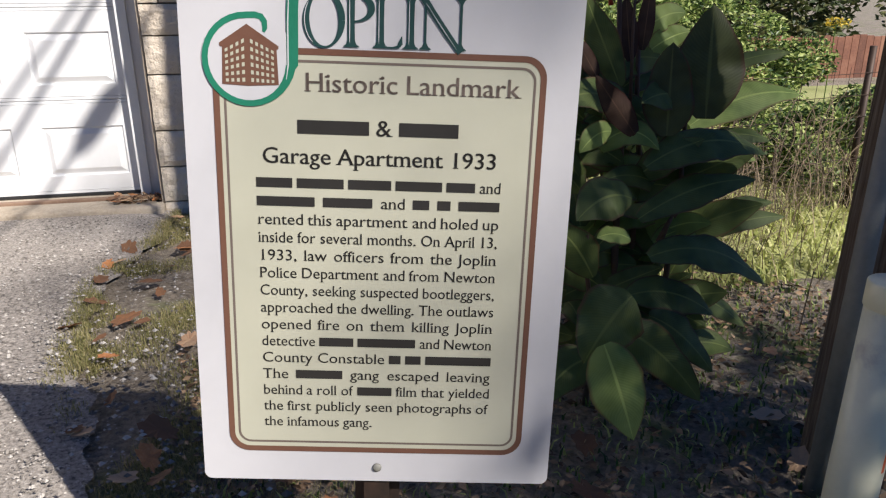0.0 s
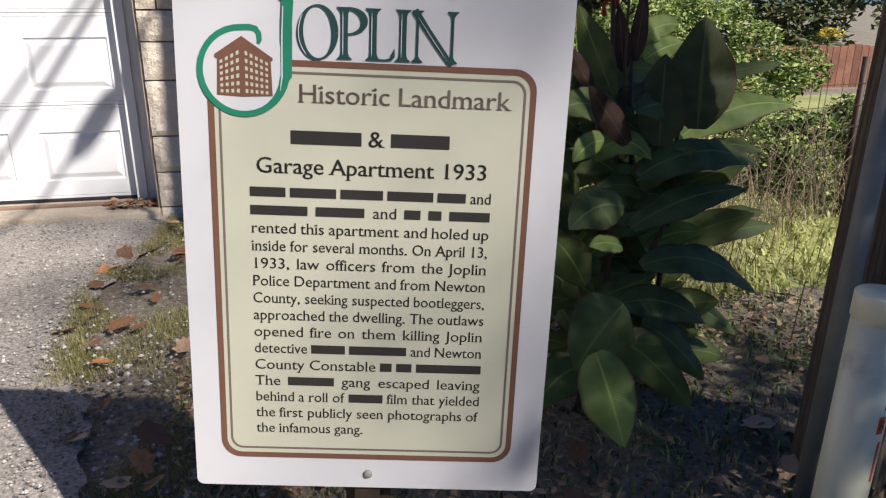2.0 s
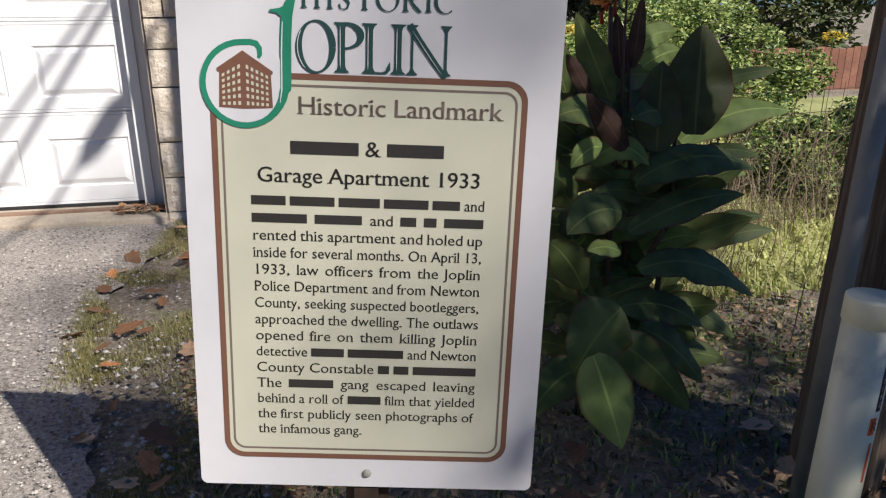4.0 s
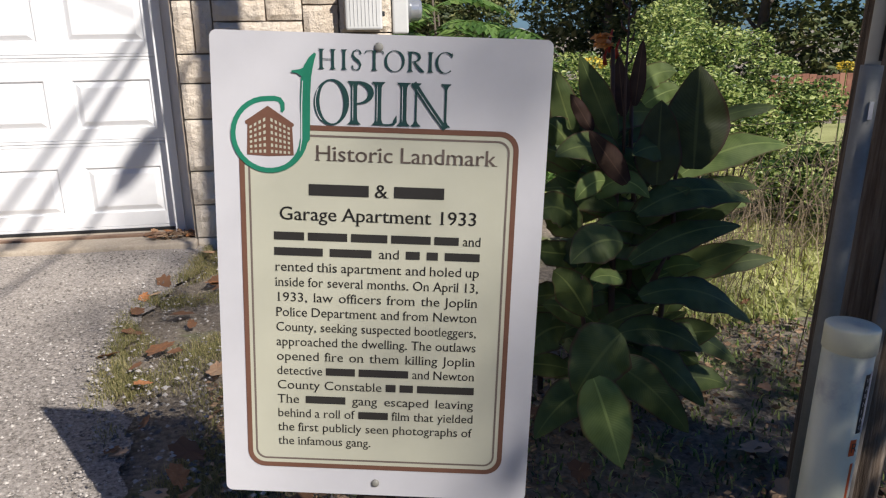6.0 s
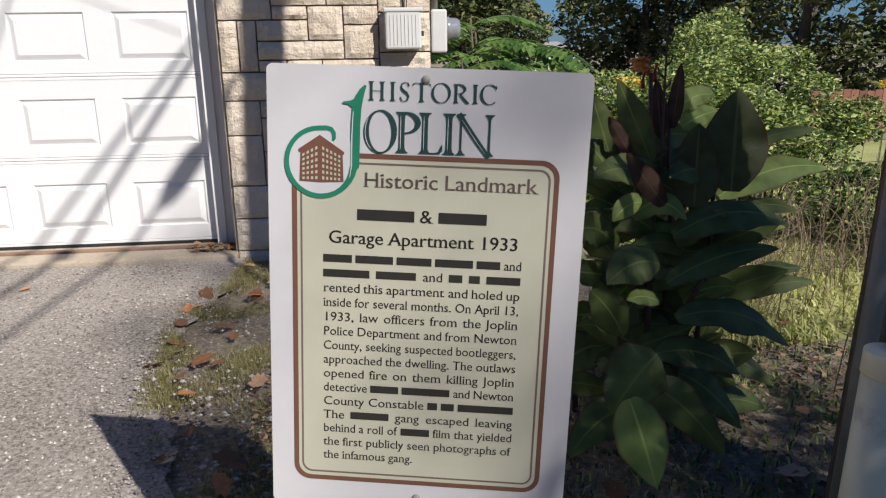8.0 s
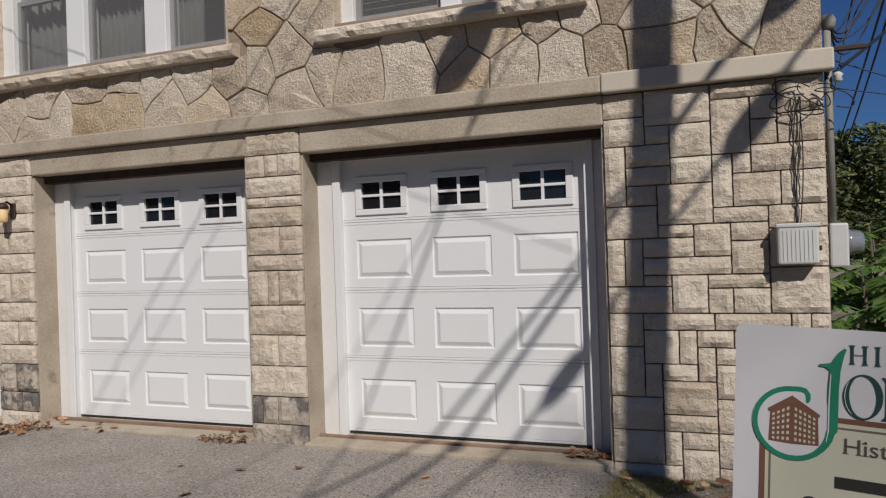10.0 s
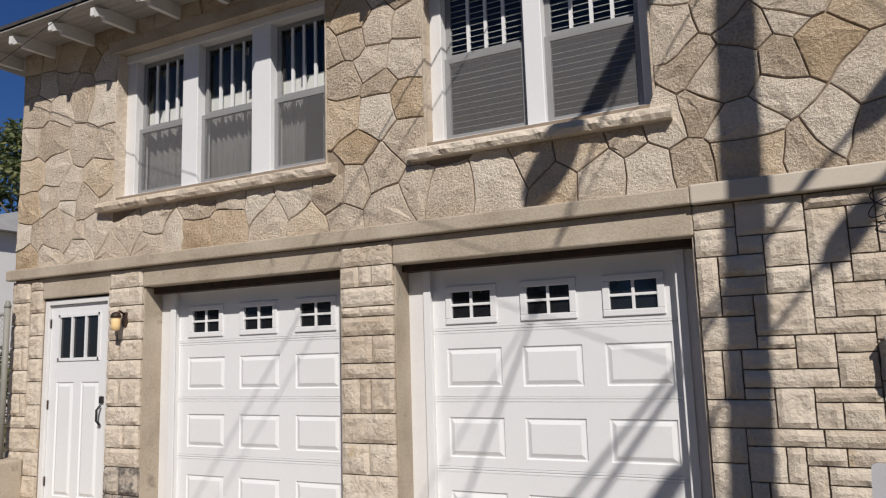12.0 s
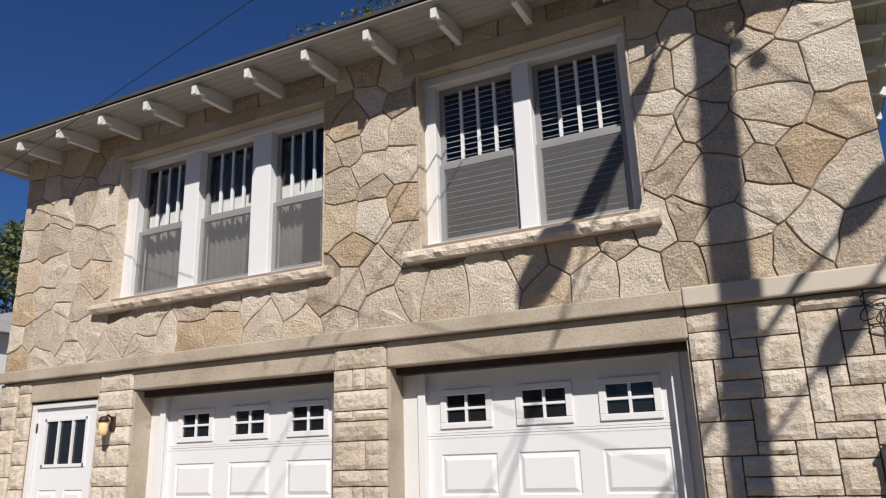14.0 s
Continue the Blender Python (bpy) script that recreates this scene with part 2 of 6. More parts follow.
def blade_material(name, dark, light, edge, trans):
    """A broad leaf: pale midrib, fine side veins, coloured rim, by the leaf's own coordinates."""
    m = bpy.data.materials.new(name)
    m.use_nodes = True
    n, l = m.node_tree.nodes, m.node_tree.links
    b = n["Principled BSDF"]
    uv = n.new("ShaderNodeUVMap"); uv.uv_map = "UVMap"
    sep = n.new("ShaderNodeSeparateXYZ"); l.new(uv.outputs[0], sep.inputs[0])
    ac = n.new("ShaderNodeMath"); ac.operation = "ABSOLUTE"; l.new(sep.outputs[0], ac.inputs[0])
    skew = n.new("ShaderNodeMath"); skew.operation = "MULTIPLY_ADD"
    l.new(ac.outputs[0], skew.inputs[0]); skew.inputs[1].default_value = -0.22; l.new(sep.outputs[1], skew.inputs[2])
    fr = n.new("ShaderNodeMath"); fr.operation = "MULTIPLY"; l.new(skew.outputs[0], fr.inputs[0]); fr.inputs[1].default_value = 190.0
    sn = n.new("ShaderNodeMath"); sn.operation = "SINE"; l.new(fr.outputs[0], sn.inputs[0])
    nz = n.new("ShaderNodeTexNoise"); nz.inputs["Scale"].default_value = 14
    geo = n.new("ShaderNodeNewGeometry"); l.new(geo.outputs["Position"], nz.inputs["Vector"])
    ad = n.new("ShaderNodeMath"); ad.operation = "MULTIPLY_ADD"
    l.new(sn.outputs[0], ad.inputs[0]); ad.inputs[1].default_value = 0.035; l.new(nz.outputs["Fac"], ad.inputs[2])
    r = ramp(m.node_tree, [(0.3, dark), (0.75, light)]); l.new(ad.outputs[0], r.inputs[0])
    rim = ramp(m.node_tree, [(0.86, (0, 0, 0)), (1.0, (1, 1, 1))]); l.new(ac.outputs[0], rim.inputs[0])
    mx = n.new("ShaderNodeMix"); mx.data_type = "RGBA"
    l.new(rim.outputs[0], mx.inputs[0]); l.new(r.outputs[0], mx.inputs[6]); mx.inputs[7].default_value = (*edge, 1)
    rib = ramp(m.node_tree, [(0.03, (1, 1, 1)), (0.07, (0, 0, 0))]); l.new(ac.outputs[0], rib.inputs[0])
    m2 = n.new("ShaderNodeMix"); m2.data_type = "RGBA"
    l.new(rib.outputs[0], m2.inputs[0]); l.new(mx.outputs[2], m2.inputs[6]); m2.inputs[7].default_value = (light[0] * 1.3, light[1] * 1.25, light[2] * 1.2, 1)
    l.new(m2.outputs[2], b.inputs["Base Color"])
    b.inputs["Roughness"].default_value = 0.5
    b.inputs["Specular IOR Level"].default_value = 0.25
    bp = n.new("ShaderNodeBump"); bp.inputs["Strength"].default_value = 0.12; bp.inputs["Distance"].default_value = 0.003
    l.new(sn.outputs[0], bp.inputs["Height"]); l.new(bp.outputs[0], b.inputs["Normal"])
    tr = n.new("ShaderNodeBsdfTranslucent"); l.new(m2.outputs[2], tr.inputs[0])
    ms = n.new("ShaderNodeMixShader"); ms.inputs[0].default_value = trans
    l.new(b.outputs[0], ms.inputs[1]); l.new(tr.outputs[0], ms.inputs[2])
    l.new(ms.outputs[0], n["Material Output"].inputs[0])
    return m


# brighter copy of the leaf green, sun flecks put into its colour
M_CANNA_LIT = blade_material("lit_canna_leaf", (0.18, 0.265, 0.075), (0.36, 0.46, 0.15), (0.19, 0.125, 0.06), 0.4)
M_CANNA_DARK = blade_material("dark_canna_leaf", (0.07, 0.105, 0.035), (0.155, 0.195, 0.065), (0.115, 0.065, 0.04), 0.3)
M_CANNA_PURPLE = blade_material("purple_canna_leaf", (0.05, 0.03, 0.027), (0.11, 0.07, 0.052), (0.06, 0.02, 0.02), 0.3)
M_CANNA_BRONZE = blade_material("bronze_canna_leaf", (0.055, 0.065, 0.028), (0.10, 0.12, 0.05), (0.10, 0.05, 0.035), 0.3)
M_SCREEN = screen_material("insect_screen")
M_GLASS_DARK = surface("dark_glass", [(0.010, 0.010, 0.012), (0.016, 0.016, 0.018)], 1, 0.06, bump=0)

# ---- mesh helpers ----
def mesh_of(bm, name, material, smooth=False):
    me = bpy.data.meshes.new(name)
    bm.normal_update()
    bm.to_mesh(me)
    bm.free()
    me.materials.append(material)
    if smooth:
        for p in me.polygons:
            p.use_smooth = True
    return me


def part(name, bm, material, parent=None, label="", smooth=False):
    """Links a bmesh as one mesh object under a thing or a part."""
    ob = new(name, mesh_of(bm, name, material, smooth))
    ob.parent = parent
    if label:
        tagged(ob, label)
    return ob


def thing(name, label, category, group="", kind="", at=None):
    """An empty at a thing's base that holds its parts."""
    ob = new(name)
    ob.empty_display_size = 0.1
    if at is not None:
        ob.matrix_world = at
    return tagged(ob, label, category, group, kind)


def box(bm, x0, x1, y0, y1, z0, z1, bevel=0.0):
    made = bmesh.ops.create_cube(bm, size=1, matrix=Matrix.LocRotScale(((x0 + x1) / 2, (y0 + y1) / 2, (z0 + z1) / 2), None, (abs(x1 - x0), abs(y1 - y0), abs(z1 - z0))))
    if bevel:
        edges = list({e for v in made["verts"] for e in v.link_edges})
        bmesh.ops.bevel(bm, geom=edges, offset=bevel, segments=2, affect="EDGES", profile=0.5)
    return bm


def boxes(*specs, bevel=0.0):
    bm = bmesh.new()
    for s in specs:
        box(bm, *s, bevel=bevel)
    return bm


def tube(points, radius, sides=8, bm=None, taper=None, close=True):
    """A round bar along points."""
    bm = bm or bmesh.new()
    pts = [Vector(p) for p in points]
    rings = []
    ref = Vector((0.31, 0.17, 0.93))
    for i, p in enumerate(pts):
        d = (pts[min(i + 1, len(pts) - 1)] - pts[max(i - 1, 0)]).normalized()
        a = d.cross(ref)
        if a.length < 0.1:
            a = d.cross(Vector((1, 0, 0)))
        a.normalize()
        b = d.cross(a)
        r = radius if taper is None else radius + (taper - radius) * i / (len(pts) - 1)
        rings.append([bm.verts.new(p + r * (math.cos(t) * a + math.sin(t) * b)) for t in [2 * math.pi * k / sides for k in range(sides)]])
    for ra, rb in zip(rings, rings[1:]):
        for k in range(sides):
            bm.faces.new((ra[k], ra[(k + 1) % sides], rb[(k + 1) % sides], rb[k]))
    if close:
        bm.faces.new(rings[0][::-1]); bm.faces.new(rings[-1])
    return bm


def lathe(profile, sides=24, at=(0, 0, 0)):
    """A turned shape from (radius, z) pairs."""
    bm = bmesh.new()
    rings = [[bm.verts.new((at[0] + r * math.cos(2 * math.pi * k / sides), at[1] + r * math.sin(2 * math.pi * k / sides), at[2] + z)) for k in range(sides)] for r, z in profile]
    for ra, rb in zip(rings, rings[1:]):
        for k in range(sides):
            bm.faces.new((ra[k], ra[(k + 1) % sides], rb[(k + 1) % sides], rb[k]))
    bm.faces.new(rings[0][::-1]); bm.faces.new(rings[-1])
    return bm


def sag(a, b, drop, n=24):
    a, b = Vector(a), Vector(b)
    return [a.lerp(b, i / n) - Vector((0, 0, drop * 4 * (i / n) * (1 - i / n))) for i in range(n + 1)]


# ---- ground ----
GROUND = -0.08


def sheet(name, x0, x1, y0, y1, nx, ny, height, material, edge=None):
    bm = bmesh.new()
    rows = []
    for j in range(ny + 1):
        y = y0 + (y1 - y0) * j / ny
        hi = edge(y) if edge else x1
        rows.append([bm.verts.new((x, y, height(x, y))) for x in [x0 + (hi - x0) * i / nx for i in range(nx + 1)]])
    for ra, rb in zip(rows, rows[1:]):
        for i in range(nx):
            bm.faces.new((ra[i], ra[i + 1], rb[i + 1], rb[i]))
    return part(name, bm, material, smooth=True)


def lie(x, y):
    """The ground's height: it falls gently towards the back yard."""
    far = max(0.0, y - 1.5) * 0.035 if x > 1.2 else 0.0
    return GROUND - min(far, 0.9)


def fold(v):
    return math.copysign(abs(v) ** 2.2, v)


bm = bmesh.new()
N = 90
grid = [[None] * (N + 1) for _ in range(N + 1)]
for i in range(N + 1):
    for j in range(N + 1):
        x, y = 400 * fold(2 * i / N - 1) + 1.0, 400 * fold(2 * j / N - 1) - 1.0
        near = max(0.0, 1 - math.hypot(x - 1, y + 1) / 12)
        grid[i][j] = bm.verts.new((x, y, lie(x, y) - 0.02 + near * 0.03 * noise.noise((x * 1.7, y * 1.7, 0))))
for i in range(N):
    for j in range(N):
        bm.faces.new((grid[i][j], grid[i + 1][j], grid[i + 1][j + 1], grid[i][j + 1]))
tagged(part("ground", bm, M_EARTH, smooth=True), "bare brown earth with moss, roots and leaf litter", "ground", kind="structure")


def drive_edge(y):
    return 0.02 - 0.14 * math.exp(-((y + 1.35) / 0.55) ** 2) + max(0, -1.9 - y) * 0.2 + max(0, -3.2 - y) * 0.35 + 0.05 + 0.045 * noise.noise((y * 3.4, 1.7, 0)) + 0.035 * noise.noise((y * 9.0, 4.7, 0)) + 0.02 * noise.noise((y * 23.0, 2.2, 0))


tagged(sheet("driveway", -15, 0, -6.4, 0.02, 60, 320, lambda x, y: -0.052 - 0.02 * max(0.0, 1 - (drive_edge(y) - x) / 0.2) + 0.006 * noise.noise((x * 3, y * 3, 0)), M_ASPHALT, drive_edge), "worn grey asphalt driveway with loose grit", "driveway", kind="structure")
# unseen street, added dark so less light bounces onto the wall
tagged(part("road", boxes((-60, 60, -14.6, -6.4, -0.3, -0.066)), surface("dark_road_asphalt", [(0.035, 0.034, 0.033), (0.06, 0.058, 0.056)], 2, 0.9, grain=80, bump=0.6)), "dark asphalt street out of view, added to limit bounce", "road", kind="structure")
# turf colour is lifted to carry part of the strong sunlight
tagged(sheet("lawn", 2.25, 9.5, -1.9, 5.6, 60, 60, lambda x, y: lie(x, y) + 0.004 + 0.012 * noise.noise((x * 2, y * 2, 3)) - 0.06 * max(0.0, min(1.0, 1.3 - (min(y + 1.9, x - 2.25) + 0.22 * noise.noise((x * 1.8, y * 1.8, 8))) / 0.3)), surface("lawn_turf", [(0.17, 0.18, 0.06), (0.32, 0.33, 0.12), (0.47, 0.45, 0.21)], 1.5, 0.9, grain=60, bump=0.8, depth=0.02, mix=0.6)), "sunny yellow-green back yard lawn", "lawn", kind="structure")
tagged(part("door_apron", boxes((-5.0, -2.74, -0.05, 0.34, -0.2, -0.028), (-2.25, 0.0, -0.07, 0.34, -0.2, -0.022), bevel=0.012), M_CONC), "cracked concrete strip under garage doors", "threshold", kind="structure")
M_STRIP = surface("rusty_brown_strip", [(0.16, 0.095, 0.06), (0.30, 0.20, 0.14)], 5, 0.9, grain=50, bump=0.5)
for x0, x1 in ((-4.97, -2.76), (-2.23, -0.02)):
    tagged(part("threshold_strip", boxes((x0, x1, 0.13, 0.175, -0.03, -0.006), bevel=0.004), M_STRIP), "rusty brown strip along the garage threshold", "threshold", kind="structure")
bm = boxes((-9.5, -5.42, -1.15, 0.05, -0.2, 0.0), bevel=0.02)
tagged(part("porch_slab", bm, M_CONC), "low concrete slab before the entrance door", "porch slab", kind="structure")
tagged(part("wing_wall", boxes((-9.5, -6.62, -0.28, 0.0, -0.1, 0.52), bevel=0.03), M_CONC), "low plastered wing wall beside entrance", "wall", kind="structure")

# ---- house: walls ----
LEFT, RIGHT, BACK, EAVE = -6.94, 1.27, 7.2, 4.88
LOWZ, BANDZ = 2.33, 2.45
WINL = (-5.45, -2.87, 3.07, 4.58)
WINR = (-1.94, -0.18, 3.07, 4.58)
wall = part("wall_front", boxes(
    (LEFT, -6.44, 0.022, 0.32, -0.2, LOWZ), (-5.45, -4.99, 0.022, 0.32, -0.2, LOWZ), (-2.74, -2.25, 0.022, 0.32, -0.2, LOWZ), (0.0, RIGHT, 0.022, 0.32, -0.2, LOWZ),
    (LEFT, RIGHT, 0.024, 0.32, LOWZ, WINL[2]),
    (LEFT, WINL[0], 0.022, 0.32, WINL[2], EAVE), (WINL[1], WINR[0], 0.022, 0.32, WINL[2], EAVE), (WINR[1], RIGHT, 0.022, 0.32, WINL[2], EAVE),
    (WINL[0], WINL[1], 0.022, 0.32, WINL[3], EAVE), (WINR[0], WINR[1], 0.022, 0.32, WINR[3], EAVE)), M_MORTAR)
tagged(wall, "tan limestone house wall, ashlar below and rubble above", "wall", kind="structure")
for nm, spec in (("wall_left", (LEFT, LEFT + 0.3, 0.32, BACK, -0.2, EAVE)), ("wall_right", (RIGHT - 0.3, RIGHT, 0.32, BACK, -0.2, EAVE)), ("wall_back", (LEFT + 0.3, RIGHT - 0.3, BACK - 0.3, BACK, -0.2, EAVE))):
    tagged(part(nm, boxes(spec), M_STONE), "plain limestone house wall", "wall", kind="structure")
# unseen room surfaces, darkness painted in so the windows look unlit
tagged(part("upper_floor", boxes((LEFT + 0.3, RIGHT - 0.3, 0.33, BACK - 0.3, 2.3, 2.5)), M_DARK), "upper storey floor coloured dark as unlit", "floor", kind="structure")
tagged(part("ceiling", boxes((LEFT + 0.3, RIGHT - 0.3, 0.33, BACK - 0.3, EAVE - 0.06, EAVE)), M_DARK), "upper storey ceiling coloured dark as unlit", "ceiling", kind="structure")
tagged(part("wall_inner", boxes((-2.5, -2.4, 0.33, BACK - 0.3, 2.5, EAVE - 0.06), (LEFT + 0.3, RIGHT - 0.3, 3.6, 3.7, 2.5, EAVE - 0.06)), M_DARK), "inner room walls coloured dark as unlit", "wall", kind="structure")

# lintels, band course
tagged(part("lintel", boxes((-4.99, -2.74, -0.005, 0.30, 2.15, 2.335), bevel=0.012), M_CONC), "weathered concrete lintel over garage door", "lintel", kind="structure")
tagged(part("lintel", boxes((-2.25, 0.0, -0.005, 0.30, 2.14, 2.335), bevel=0.012), M_CONC), "weathered concrete lintel over garage door", "lintel", kind="structure")
tagged(part("lintel", boxes((-6.44, -5.45, -0.005, 0.30, 2.12, 2.335), bevel=0.012), M_CONC), "weathered concrete lintel over entrance door", "lintel", kind="structure")
bm = boxes((LEFT - 0.05, -0.0, -0.062, 0.02, 2.338, BANDZ), bevel=0.012)
tagged(part("band_course", bm, M_CONC), "brown concrete band course between storeys", "trim", kind="structure")
tagged(part("band_course", boxes((0.002, RIGHT + 0.05, -0.068, 0.02, 2.335, BANDZ + 0.012), bevel=0.012), M_CONC_PALE), "pale concrete band course between storeys", "trim", kind="structure")
for wx in (WINL, WINR):
    tagged(part("window_lintel", boxes((wx[0] - 0.12, wx[1] + 0.12, -0.012, 0.105, wx[3] - 0.004, wx[3] + 0.13), bevel=0.008), M_CONC), "plain concrete lintel over the window", "lintel", kind="structure")
for wx in (WINL, WINR):
    for a, b in ((wx[0] - 0.004, wx[0] + 0.012), (wx[1] - 0.012, wx[1] + 0.004)):
        tagged(part("window_reveal", boxes((a, b, 0.005, 0.135, wx[2] - 0.04, wx[3] - 0.006), bevel=0.003), M_ASHLAR), "cut stone reveal beside the window", "reveal", kind="structure")
for x0, x1, nm in ((-5.61, -2.77, "L"), (-2.05, -0.07, "R")):
    bm = bmesh.new()
    n = 60
    rows = []
    for i in range(n + 1):
        x = x0 + (x1 - x0) * i / n
        w = 0.020 * noise.noise((x * 9, 0, x0)), 0.024 * noise.noise((x * 13, 5, x0))
        rows.append([bm.verts.new(p) for p in ((x, 0.10, 3.065), (x, -0.055, 3.02), (x, -0.078 + w[0], 3.0 + w[1] * 0.4), (x, -0.088 + w[1], 2.965), (x, -0.07 + w[0], 2.928 + w[1] * 0.5), (x, 0.03, 2.925))])
    for ra, rb in zip(rows, rows[1:]):
        for k in range(5):
            bm.faces.new((ra[k], rb[k], rb[k + 1], ra[k + 1]))
    bm.faces.new(rows[0]); bm.faces.new(rows[-1][::-1])
    tagged(part("window_sill", bm, M_ASHLAR), "rough-faced pale stone window sill", "window sill", kind="structure")

# ---- roof ----
OVER, FALL = 0.54, 0.14


def hip(z_eave, drop):
    """Corner points of the hip roof at the eave and its ridge."""
    x0, x1, y0, y1 = LEFT - OVER, RIGHT + OVER, -OVER, BACK + OVER
    half = (y1 - y0) / 2
    return [(x0, y0, z_eave), (x1, y0, z_eave), (x1, y1, z_eave), (x0, y1, z_eave), (x0 + half, y0 + half, z_eave + half * 0.36), (x1 - half, y0 + half, z_eave + half * 0.36)]


bm = bmesh.new()
top = [bm.verts.new(p) for p in hip(EAVE - FALL + 0.165, 0)]
low = [bm.verts.new((p[0], p[1], p[2] - 0.035)) for p in hip(EAVE - FALL + 0.165, 0)]
for f in ((0, 1, 5, 4), (1, 2, 5), (2, 3, 4, 5), (3, 0, 4)):
    bm.faces.new([top[i] for i in f]); bm.faces.new([low[i] for i in f][::-1])
for a, b in ((0, 1), (1, 2), (2, 3), (3, 0)):
    bm.faces.new((top[a], low[a], low[b], top[b]))
roof = tagged(part("roof", bm, M_ROOF), "dark shingled hip roof with white rafter tails", "roof", kind="structure")
inset = [(LEFT, 0.0), (RIGHT, 0.0), (RIGHT, BACK), (LEFT, BACK)]
outer = [(LEFT - OVER + 0.012, -OVER + 0.012), (RIGHT + OVER - 0.012, -OVER + 0.012), (RIGHT + OVER - 0.012, BACK + OVER - 0.012), (LEFT - OVER + 0.012, BACK + OVER - 0.012)]
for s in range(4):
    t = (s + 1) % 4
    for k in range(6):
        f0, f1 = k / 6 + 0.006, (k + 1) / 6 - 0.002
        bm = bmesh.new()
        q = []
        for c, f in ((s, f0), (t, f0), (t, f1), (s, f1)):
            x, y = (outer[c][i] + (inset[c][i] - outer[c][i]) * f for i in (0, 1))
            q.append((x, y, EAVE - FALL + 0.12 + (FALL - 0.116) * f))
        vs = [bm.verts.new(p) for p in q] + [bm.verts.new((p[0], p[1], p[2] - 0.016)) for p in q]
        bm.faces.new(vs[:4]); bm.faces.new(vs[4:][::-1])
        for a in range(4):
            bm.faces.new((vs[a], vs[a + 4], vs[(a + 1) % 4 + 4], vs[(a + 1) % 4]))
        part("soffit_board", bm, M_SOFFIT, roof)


def rafter(length):
    """A rafter tail whose end is cut to a stepped curve."""
    bm = bmesh.new()
    prof = [(0.03, 0.035), (0.03, -0.185), (-length + 0.13, -0.205), (-length + 0.12, -0.165), (-length + 0.075, -0.175), (-length + 0.02, -0.215), (-length, -0.205), (-length, -0.125)]
    a = [bm.verts.new((-0.024, y, z)) for y, z in prof]
    b = [bm.verts.new((0.024, y, z)) for y, z in prof]
    bm.faces.new(a); bm.faces.new(b[::-1])
    for i in range(len(prof)):
        j = (i + 1) % len(prof)
        bm.faces.new((a[i], b[i], b[j], a[j]))
    return mesh_of(bm, "rafter_tail", M_TRIM)


raf = rafter(OVER - 0.03)
for i in range(14):
    x = -7.06 + 0.616 * i
    o = new("rafter_tail", raf); o.parent = roof
    o.location = (x, 0.02, EAVE + 0.045)
for i in range(12):
    for x, turn in ((RIGHT - 0.02, 90), (LEFT + 0.02, -90)):
        o = new("rafter_tail", raf); o.parent = roof
        o.matrix_world = pose(x, 0.35 + 0.6 * i, EAVE + 0.01, 0, 0, turn)

for x0, x1, y1 in ((-4.988, -4.975, 0.25), (-2.248, -2.235, 0.25), (-0.015, -0.002, 0.25), (-2.755, -2.742, 0.25)):
    tagged(part("jamb_lining", boxes((x0, x1, 0.018, y1, -0.1, 2.138)), M_CONC), "rough concrete reveal beside the garage door", "reveal", kind="structure")

# ---- garage doors ----
def raised(bm, x0, x1, z0, z1, y):
    """A raised panel pressed into a door section, with a bevelled field."""
    r = [[bm.verts.new((x, yy, z)) for x, z in ((x0 + d, z0 + d), (x1 - d, z0 + d), (x1 - d, z1 - d), (x0 + d, z1 - d))] for d, yy in ((0, y), (0.008, y + 0.010), (0.016, y + 0.010), (0.045, y - 0.003))]
    for ra, rb in zip(r, r[1:]):
        for k in range(4):
            bm.faces.new((ra[k], ra[(k + 1) % 4], rb[(k + 1) % 4], rb[k]))
    bm.faces.new(r[-1])


def section(bm, x0, x1, z0, z1, holes, y):
    """The flat face of a door section with rectangular holes left open."""
    xs = sorted({x0, x1, *[h[0] for h in holes], *[h[1] for h in holes]})
    zs = sorted({z0, z1, *[h[2] for h in holes], *[h[3] for h in holes]})
    for a, b in zip(xs, xs[1:]):
        for c, d in zip(zs, zs[1:]):
            if not any(h[0] <= (a + b) / 2 <= h[1] and h[2] <= (c + d) / 2 <= h[3] for h in holes):
                bm.faces.new([bm.verts.new(p) for p in ((a, y, c), (b, y, c), (b, y, d), (a, y, d))])


